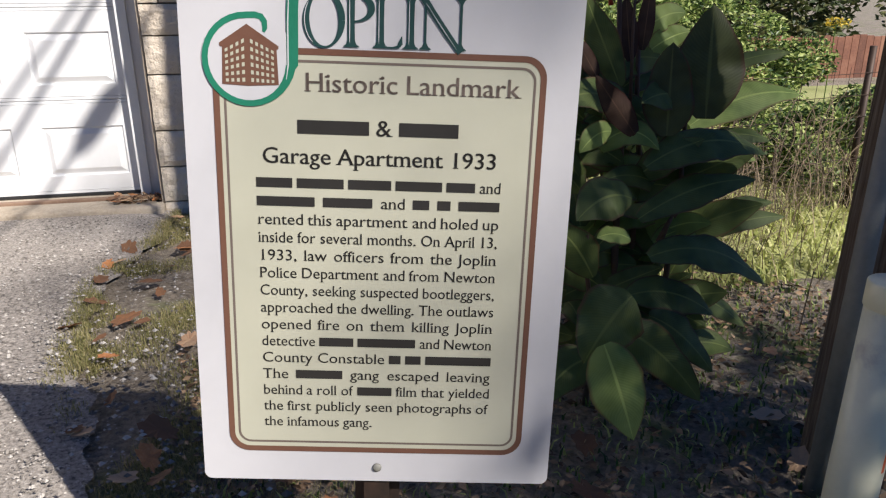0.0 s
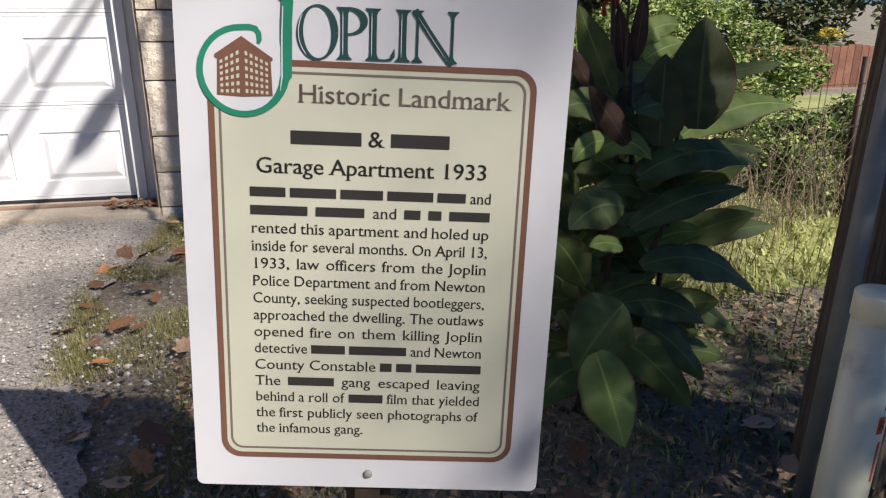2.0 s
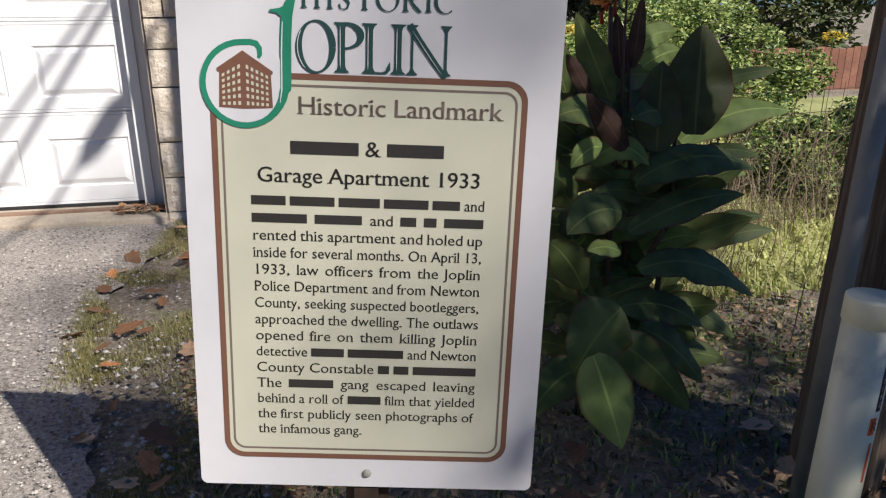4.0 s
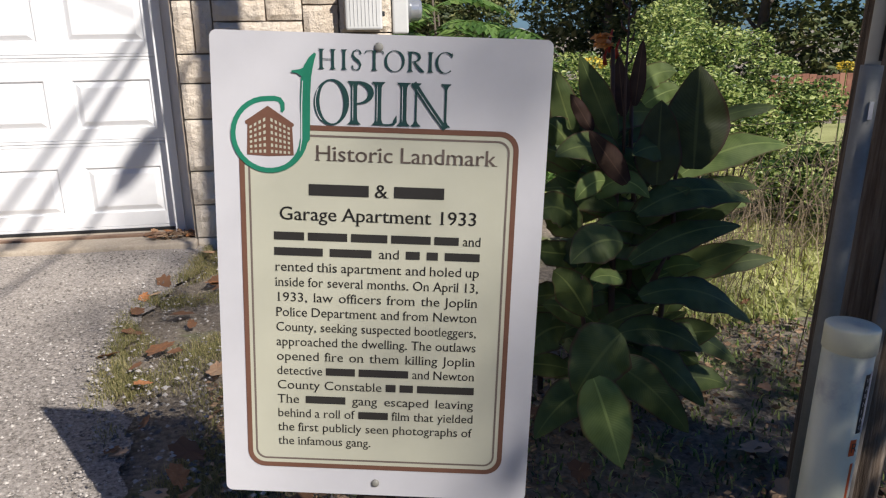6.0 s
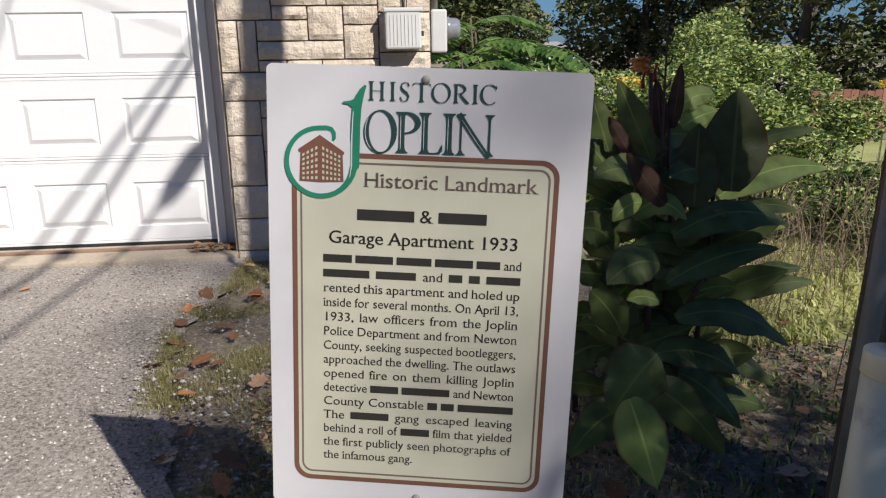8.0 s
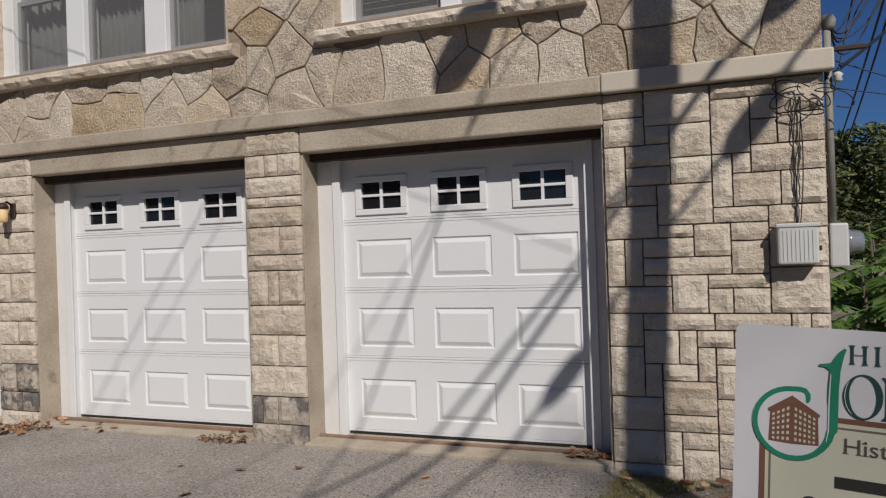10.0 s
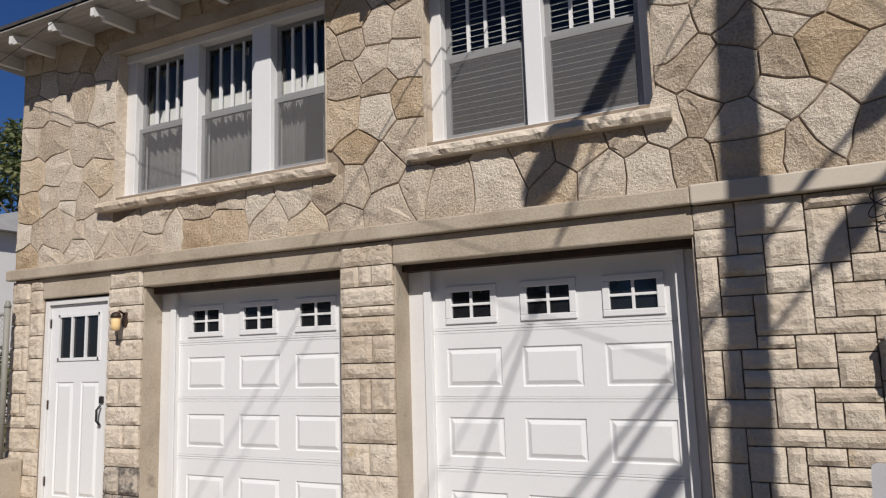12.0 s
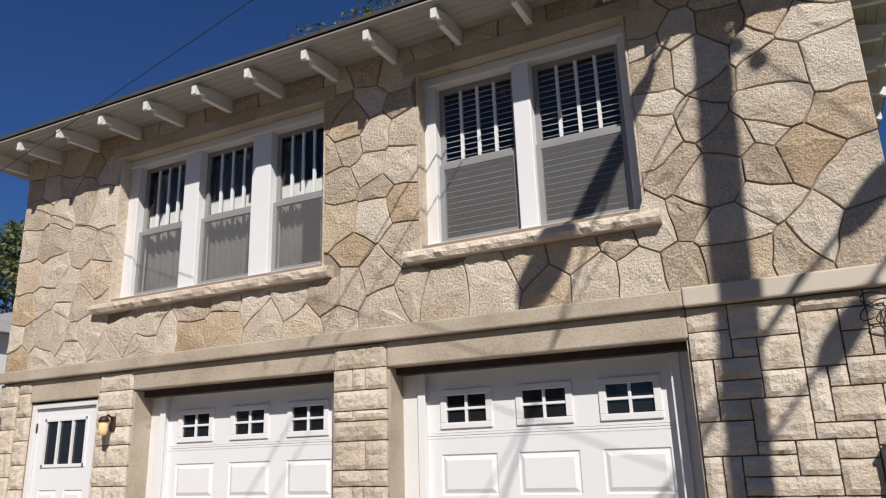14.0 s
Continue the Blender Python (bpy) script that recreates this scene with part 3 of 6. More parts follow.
def garage_door(name, left, right, first, pitch, open_left, open_right, base, label):
    top = tagged(new(name), label, "garage door", kind="structure")
    Y = 0.28
    joints = [base, 0.562, 1.085, 1.608, 2.135]
    cols = [(first + pitch * i, first + pitch * i + 0.425) for i in range(3)]
    for k in range(4):
        z0, z1 = joints[k] + 0.0008, joints[k + 1] - 0.0008
        zc = (z0 + z1) / 2
        bm = bmesh.new()
        if k < 3:
            hs = [(a - 0.008, b + 0.026, zc - 0.17, zc + 0.127) for a, b in cols]
        else:
            hs = [(a + 0.0, b + 0.0, 1.665, 1.952) for a, b in cols]
        zl, zh = z0 + 0.035, z1 - 0.03
        section(bm, left, right, zl, zh, hs, Y)
        for a, b, s in ((z0, zl, 1), (zh, z1, -1)):
            prof = [(0, 0.006), (0.12, 0), (0.5, 0), (0.58, 0.005), (0.68, -0.001), (0.78, 0), (1, 0)]
            if s < 0:
                prof = [(1 - f, d) for f, d in reversed(prof)]
            mid, ys = [a + (b - a) * f for f, d in prof], [Y + d for f, d in prof]
            rows = [[bm.verts.new((x, yy, z)) for x in (left, right)] for z, yy in zip(mid, ys)]
            for ra, rb in zip(rows, rows[1:]):
                bm.faces.new((ra[0], ra[1], rb[1], rb[0]))
        box(bm, left, right, Y + 0.022, Y + 0.05, z0, z1) if k < 3 else None
        if k < 3:
            for h in hs:
                raised(bm, *h, Y)
        sec = part("door_section", bm, M_WHITE, top)
        if k == 3:
            for a, b, c, d in hs:
                fr = boxes((a - 0.004, b + 0.004, Y - 0.014, Y + 0.02, c - 0.004, c + 0.042), (a - 0.004, b + 0.004, Y - 0.014, Y + 0.02, d - 0.042, d + 0.004),
                           (a - 0.004, a + 0.048, Y - 0.0137, Y + 0.02, c + 0.042, d - 0.042), (b - 0.048, b + 0.004, Y - 0.0137, Y + 0.02, c + 0.042, d - 0.042), bevel=0.005)
                w = part("window_frame", fr, M_WHITE, sec)
                part("glazing_bar", boxes(((a + b) / 2 - 0.011, (a + b) / 2 + 0.011, Y - 0.006, Y + 0.012, c + 0.042, d - 0.042), (a + 0.03, b - 0.03, Y - 0.0055, Y + 0.012, (c + d) / 2 - 0.01, (c + d) / 2 + 0.01), bevel=0.003), M_WHITE, sec)
                part("pane", boxes((a + 0.03, b - 0.03, Y + 0.013, Y + 0.019, c + 0.02, d - 0.02)), M_GLASS_DARK, sec)
    part("bottom_seal", boxes((left, right, Y - 0.004, Y + 0.03, base - 0.02, base + 0.004), bevel=0.006), M_BLACK, top)
    # black sheet in place of the unlit garage behind
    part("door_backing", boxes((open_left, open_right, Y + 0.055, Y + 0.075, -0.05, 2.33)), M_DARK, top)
    for a, b in ((open_left, left), (right, open_right)):
        part("jamb", boxes((a, b, Y - 0.055, Y + 0.05, base - 0.03, 2.2), bevel=0.004), M_TRIM, top)
        e = left if b == left else right
        s = 1 if b == left else -1
        part("weather_strip", boxes((min(e - 0.05 * s, e + 0.014 * s), max(e - 0.05 * s, e + 0.014 * s), Y - 0.071, Y - 0.056, base - 0.02, 2.11), bevel=0.003), M_WHITE, top)
    part("head_jamb", boxes((left - 0.05, right + 0.05, Y - 0.036, Y + 0.05, 2.09, 2.2), bevel=0.004), M_TRIM, top)
    # dark strip standing in for the shaded gap under the lintel
    part("head_track", boxes((open_left, open_right, Y - 0.16, Y - 0.048, 2.085, 2.2)), M_RUST, top)
    return top


garage_door("door_1", -2.05, -0.155, -1.93, 0.624, -2.25, 0.0, -0.004, "white sectional garage door with three small windows, closed")
garage_door("door_2", -4.80, -2.86, -4.672, 0.633, -4.99, -2.74, -0.012, "white sectional garage door beside the entrance, closed")

# ---- entrance door ----
door = tagged(new("door_3"), "white panelled entrance door with three-light window, closed", "entrance door", kind="structure")
Y = 0.06
part("door_frame", boxes((-6.44, -6.38, Y - 0.03, Y + 0.12, -0.02, 2.10), (-5.51, -5.45, Y - 0.03, Y + 0.12, -0.02, 2.10), (-6.38, -5.51, Y - 0.03, Y + 0.12, 2.05, 2.10), bevel=0.004), M_TRIM, door)
bm = bmesh.new()
hs = [(-6.26, -6.00, 0.16, 1.27), (-5.89, -5.63, 0.16, 1.27), (-6.24, -5.65, 1.50, 1.93)]
section(bm, -6.377, -5.513, 0.0, 2.045, hs, Y)
raised(bm, *hs[0], Y); raised(bm, *hs[1], Y)
leaf = part("door_leaf", bm, M_WHITE, door)
part("glazing_bar", boxes((-6.25, -5.64, Y - 0.01, Y + 0.02, 1.48, 1.51), (-6.25, -5.64, Y - 0.01, Y + 0.02, 1.92, 1.95), (-6.26, -6.23, Y - 0.01, Y + 0.02, 1.48, 1.95), (-5.66, -5.63, Y - 0.01, Y + 0.02, 1.48, 1.95),
                          (-6.06, -6.035, Y - 0.008, Y + 0.02, 1.5, 1.93), (-5.855, -5.83, Y - 0.008, Y + 0.02, 1.5, 1.93)), M_WHITE, leaf)
for a in (-6.23, -6.035, -5.83):
    part("pane", boxes((a, a + 0.175, Y + 0.012, Y + 0.018, 1.51, 1.92)), M_GLASS_DARK, leaf)
part("door_handle", tube([(-5.575, Y - 0.02, 0.86), (-5.575, Y - 0.06, 0.9), (-5.575, Y - 0.06, 1.0), (-5.575, Y - 0.02, 1.04)], 0.012), M_BLACK, door, "black door handle")
part("door_lock", boxes((-5.605, -5.545, Y - 0.02, Y, 1.06, 1.13), bevel=0.01), M_BLACK, door)
for z in (0.25, 1.0, 1.82):
    part("hinge", boxes((-6.395, -6.365, Y - 0.012, Y, z, z + 0.09), bevel=0.003), M_RUST, door)
# black sheet in place of the unlit hall behind
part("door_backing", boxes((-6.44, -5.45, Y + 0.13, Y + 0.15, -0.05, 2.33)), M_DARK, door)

# ---- windows ----
def flat(x0, x1, y, z0, z1):
    bm = bmesh.new()
    bm.faces.new([bm.verts.new(p) for p in ((x0, y, z0), (x1, y, z0), (x1, y, z1), (x0, y, z1))])
    return bm


def upper_window(name, x0, x1, lights, z0, z1, blinds, label):
    """A ganged double-hung window: casings, mullions and one sash pair for each light."""
    w = tagged(new(name), label, "window", kind="structure")
    Y = 0.13
    part("window_frame", boxes((x0 - 0.0, x1 + 0.0, Y - 0.02, 0.3, z1 - 0.08, z1), (x0, lights[0][0], Y, 0.3, z0, z1 - 0.08), (lights[-1][1], x1, Y, 0.3, z0, z1 - 0.08), (x0, x1, Y - 0.03, 0.3, z0 - 0.0, z0 + 0.03), bevel=0.006), M_TRIM, w)
    for a, b in zip(lights, lights[1:]):
        part("mullion", boxes((a[1], b[0], Y - 0.004, 0.3, z0 + 0.03, z1 - 0.08), bevel=0.006), M_WHITE, w)
    zm = 3.79
    for a, b in lights:
        s = 0.045
        part("lower_sash", boxes((a, a + s, Y + 0.05, Y + 0.085, z0 + 0.03, zm), (b - s, b, Y + 0.05, Y + 0.085, z0 + 0.03, zm), (a + s, b - s, Y + 0.05, Y + 0.085, z0 + 0.03, z0 + 0.08), (a + s, b - s, Y + 0.045, Y + 0.085, zm - 0.05, zm), bevel=0.004), M_SASH, w)
        part("upper_sash", boxes((a, a + s, Y + 0.09, Y + 0.125, zm - 0.01, z1 - 0.08), (b - s, b, Y + 0.09, Y + 0.125, zm - 0.01, z1 - 0.08), (a + s, b - s, Y + 0.09, Y + 0.125, z1 - 0.125, z1 - 0.08), (a + s, b - s, Y + 0.09, Y + 0.125, zm - 0.01, zm + 0.04), bevel=0.004), M_SASH, w)
        for k in range(1, 4):
            x = a + s + (b - a - 2 * s) * k / 4
            part("muntin", boxes((x - 0.013, x + 0.013, Y + 0.095, Y + 0.12, zm + 0.04, z1 - 0.125)), M_WHITE, w)
        p = part("pane", flat(a + s, b - s, Y + 0.107, zm + 0.04, z1 - 0.125), M_GLASS, w)
        p.visible_shadow = False
        part("screen", flat(a + s - 0.01, b - s + 0.01, Y + 0.051, z0 + 0.07, zm - 0.04), M_SCREEN, w)
        p = part("pane", flat(a + s, b - s, Y + 0.068, z0 + 0.08, zm - 0.05), M_GLASS, w)
        p.visible_shadow = False
    return w


LIGHTS_L = [(-5.31, -4.66), (-4.46, -3.79), (-3.57, -2.97)]
LIGHTS_R = [(-1.83, -1.13), (-0.985, -0.27)]
upper_window("window_1", *WINL[:2], LIGHTS_L, *WINL[2:], False, "white triple sash window with grey sashes and sheer curtains")
upper_window("window_2", *WINR[:2], LIGHTS_R, *WINR[2:], True, "white double sash window with lowered slatted blinds")


def curtain(x0, x1, z0, z1, y, label):
    bm = bmesh.new()
    n = 40
    rows = [[bm.verts.new((x0 + (x1 - x0) * i / n, y + 0.025 * math.sin(i * 1.25) + 0.01 * math.sin(i * 0.7 + z), z)) for i in range(n + 1)] for z in (z0, (z0 + z1) / 2, z1)]
    for ra, rb in zip(rows, rows[1:]):
        for i in range(n):
            bm.faces.new((ra[i], ra[i + 1], rb[i + 1], rb[i]))
    bmesh.ops.solidify(bm, geom=bm.faces[:], thickness=0.004)
    return tagged(part("curtain", bm, M_CURTAIN, smooth=True), label, "curtain", "window curtains")


for a, b in ((-5.36, -4.66), (-4.50, -3.98), (-3.62, -3.33), (-3.14, -2.98)):
    curtain(a, b, 2.6, 4.46, 0.34, "sheer grey curtain behind the window")
for a, b in LIGHTS_L:
    tagged(part("roller_shade", boxes((a, b, 0.295, 0.31, 3.86, 4.0), bevel=0.004), M_BLIND), "pale rolled window shade", "window shade", "window shades")
for a, b in LIGHTS_R:
    bl = thing("window_blind", "pale horizontal slatted blind, lowered", "window blind", "window blinds")
    bm0 = boxes((a + 0.03, b - 0.03, -0.02, 0.02, -0.0012, 0.0012))
    bmesh.ops.rotate(bm0, verts=bm0.verts[:], cent=(0, 0, 0), matrix=Matrix.Rotation(radians(20), 3, "X"))
    me = mesh_of(bm0, "slat", M_BLIND)
    for k in range(28):
        o = new("slat", me); o.parent = bl
        o.location = (0, 0.25, 3.12 + k * 0.0495)

# ---- the landmark sign ----
TL, BL, BR = Vector((0.6874, -3.290, 1.2207)), Vector((0.6414, -3.3358, 0.378)), Vector((1.2016, -3.4337, 0.3527))
BW, BH = 0.569, 0.845
ax = (BR - BL).normalized()
az = (TL - BL); az = (az - ax * az.dot(ax)).normalized()
ay = az.cross(ax)
sign = thing("landmark_sign", "white enamelled landmark sign with cream text field on a steel post", "sign")
sign.matrix_world = Matrix.Translation(TL) @ Matrix((ax, ay, az)).transposed().to_4x4()


def plate(points, lift, thick=0.0006):
    """A flat printed shape: points (across, down) on the board's face."""
    bm = bmesh.new()
    f = bm.faces.new([bm.verts.new((u, -lift, -v)) for u, v in points])
    ext = bmesh.ops.extrude_face_region(bm, geom=[f])
    bmesh.ops.translate(bm, verts=[v for v in ext["geom"] if isinstance(v, bmesh.types.BMVert)], vec=(0, thick, 0))
    bmesh.ops.recalc_face_normals(bm, faces=bm.faces[:])
    return bm


def rounded(u0, v0, u1, v1, r, n=7):
    pts = []
    for cu, cv, a in ((u1 - r, v0 + r, -90), (u1 - r, v1 - r, 0), (u0 + r, v1 - r, 90), (u0 + r, v0 + r, 180)):
        pts += [(cu + r * math.cos(radians(a + 90 * k / n)), cv + r * math.sin(radians(a + 90 * k / n))) for k in range(n + 1)]
    return pts


def ring(outer, inner, lift):
    bm = bmesh.new()
    a = [bm.verts.new((u, -lift, -v)) for u, v in outer]
    b = [bm.verts.new((u, -lift, -v)) for u, v in inner]
    for i in range(len(a)):
        j = (i + 1) % len(a)
        bm.faces.new((a[i], a[j], b[j], b[i]))
    return bm


def ribbon(path, widths, lift):
    """A flat stroke of changing width along (across, down) points."""
    bm = bmesh.new()
    pts = [Vector(p) for p in path]
    rows = []
    for i, p in enumerate(pts):
        d = (pts[min(i + 1, len(pts) - 1)] - pts[max(i - 1, 0)]).normalized()
        n = Vector((-d.y, d.x)) * widths[i] / 2
        rows.append([bm.verts.new((q.x, -lift, -q.y)) for q in (p - n, p + n)])
    for a, b in zip(rows, rows[1:]):
        bm.faces.new((a[0], a[1], b[1], b[0]))
    bmesh.ops.recalc_face_normals(bm, faces=bm.faces[:])
    return bm


def glyphs(words, size, serif=True, weight=0.022):
    """Flat letters with small slab serifs; returns vertices, faces and width."""
    cu = bpy.data.curves.new("letters", "FONT")
    cu.body, cu.size, cu.resolution_u, cu.offset = words, size, 3, -size * 0.005
    ob = bpy.data.objects.new("letters", cu)
    scene.collection.objects.link(ob)
    dg = bpy.context.evaluated_depsgraph_get()
    me = bpy.data.meshes.new_from_object(ob.evaluated_get(dg))
    vs = [(v.co.x, v.co.y) for v in me.vertices]
    fs = [tuple(p.vertices) for p in me.polygons]
    if serif:
        base = list(vs)
        for e in me.edges:
            (xa, ya), (xb, yb) = base[e.vertices[0]], base[e.vertices[1]]
            w = abs(xa - xb)
            if abs(ya - yb) < size * 0.004 and size * 0.05 < w < size * 0.15:
                level = min((0.0, 0.729, 0.56, 0.547, -0.208, 0.76), key=lambda k: abs(k * size - ya))
                if abs(level * size - ya) < size * 0.03:
                    up = 1 if level <= 0 else -1
                    x0, x1 = min(xa, xb) - size * 0.055, max(xa, xb) + size * 0.055
                    if level in (0.56, 0.547, 0.76):
                        x1 = max(xa, xb)
                    k = len(vs)
                    vs += [(x0, ya), (x1, ya), (x1, ya + up * size * 0.032), (x0, ya + up * size * 0.032)]
                    fs.append((k, k + 1, k + 2, k + 3))
        # upright strokes are heavier than level ones
        k = len(vs)
        vs += [(x + size * weight, y) for x, y in vs]
        fs += [tuple(i + k for i in f) for f in fs]
    width = max([v[0] for v in vs], default=0)
    bpy.data.objects.remove(ob)
    bpy.data.curves.remove(cu)
    bpy.data.meshes.remove(me)
    return vs, fs, width


def lettering(name, tokens, size, u0, u1, base, material, lift=0.0016, justify=True, label="", widen=1.06, weight=0.022):
    """One line of print; a number among the tokens is a plain bar of that many letters, a pair adds a closing mark."""
    made = []
    for t in tokens:
        if isinstance(t, str):
            made.append(glyphs(t, size, True, weight))
        else:
            w = t * size * 0.47
            made.append(([(0, 0.02 * size), (w, 0.02 * size), (w, 0.60 * size), (0, 0.60 * size)], [(0, 1, 2, 3)], w))
    total = sum(m[2] for m in made)
    room = u1 - u0
    gaps = len(made) - 1
    squeeze = min(widen, (room - gaps * size * 0.27) / total) if justify else 1.0
    if gaps == 0 and justify:
        squeeze = room / total
    space = (room - total * squeeze) / gaps if gaps and justify else size * 0.3
    x = u0
    for t, (vs, fs, w) in zip(tokens, made):
        bm = bmesh.new()
        bv = [bm.verts.new((x + a * squeeze, -lift, -base + b)) for a, b in vs]
        for k, f in enumerate(fs):
            try:
                bm.faces.new([bv[i] for i in f])
            except ValueError:
                pass
        part(name if isinstance(t, str) else "plain_bar", bm, material, sign, label)
        x += w * squeeze + space


bm = bmesh.new()
pts = rounded(0, 0, BW, BH, 0.012)
f = bm.faces.new([bm.verts.new((u, 0, -v)) for u, v in pts])
ext = bmesh.ops.extrude_face_region(bm, geom=[f])
bmesh.ops.translate(bm, verts=[v for v in ext["geom"] if isinstance(v, bmesh.types.BMVert)], vec=(0, 0.006, 0))
bmesh.ops.recalc_face_normals(bm, faces=bm.faces[:])
board = part("board", bm, M_BOARD, sign, "white enamelled panel")
part("text_field", plate(rounded(0.046, 0.153, 0.519, 0.789, 0.03), 0.0007), M_CREAM, sign, "cream printed field")
part("border", ring(rounded(0.044, 0.151, 0.521, 0.791, 0.032), rounded(0.053, 0.160, 0.512, 0.782, 0.024), 0.0012), M_BROWNINK, sign, "brown border line")
part("border", ring(rounded(0.059, 0.167, 0.506, 0.775, 0.02), rounded(0.0625, 0.1705, 0.5025, 0.7715, 0.017), 0.0012), M_TAUPE, sign, "thin dark border line")
disc = [(0.096 + 0.066 * math.cos(2 * math.pi * k / 40), 0.169 + 0.064 * math.sin(2 * math.pi * k / 40)) for k in range(40)]
emblem = part("emblem_disc", plate(disc, 0.0016), M_BOARD, sign, "white emblem ground")
# curled green letter stroke
path, wid = [(0.1760, 0.033), (0.170, 0.042), (0.1645, 0.055), (0.161, 0.070), (0.159, 0.10), (0.1585, 0.14), (0.158, 0.175)], [0.004, 0.010, 0.015, 0.0165, 0.0165, 0.0165, 0.016]
for k in range(25):
    a = radians(8 + 262 * k / 24)
    path.append((0.0955 + 0.0605 * math.cos(a), 0.1695 + 0.0605 * math.sin(a)))
    wid.append(max(0.0085, 0.014 - 0.0012 * k))
path += [(0.107, 0.1085), (0.1155, 0.1105), (0.120, 0.117), (0.1205, 0.126), (0.1185, 0.131)]
wid += [0.0085, 0.0085, 0.008, 0.007, 0.004]
part("emblem_stroke", ribbon(path, wid, 0.0022), M_GREENINK, sign, "green curled stroke")
part("emblem_stroke", plate([(0.136, 0.062), (0.150, 0.0595), (0.160, 0.055), (0.168, 0.048), (0.167, 0.072), (0.151, 0.070), (0.146, 0.066), (0.1365, 0.065)], 0.0024), M_GREENINK, sign)
part("emblem_highlight", ribbon([(0.1545, 0.078), (0.1525, 0.12), (0.152, 0.175), (0.149, 0.195)], [0.0012, 0.002, 0.002, 0.0008], 0.0027), M_BOARD, sign)
part("emblem_building", plate([(0.056, 0.1475), (0.095, 0.121), (0.139, 0.150), (0.1385, 0.154), (0.136, 0.155), (0.138, 0.203), (0.095, 0.2055), (0.058, 0.204), (0.060, 0.153), (0.0565, 0.152)], 0.0022), M_BROWNINK, sign, "brown drawing of a corner building")
bm = bmesh.new()
for side, u0, u1, dz0, dz1, cols in ((0, 0.062, 0.093, 0.155, 0.137, 4), (1, 0.098, 0.134, 0.138, 0.156, 5)):
    for r in range(6):
        for c in range(cols):
            fa, fb = (c + 0.2) / cols, (c + 0.72) / cols
            q = []
            for ff, gg in ((fa, 0.2), (fb, 0.2), (fb, 0.72), (fa, 0.72)):
                u = u0 + (u1 - u0) * ff
                t0 = dz0 + (dz1 - dz0) * ff
                t1 = 0.203
                q.append((u, t0 + (t1 - t0) * (r + gg) / 6))
            bm.faces.new([bm.verts.new((u, -0.0027, -v)) for u, v in q])
part("emblem_pattern", bm, M_CREAM, sign, "pale drawn window pattern")

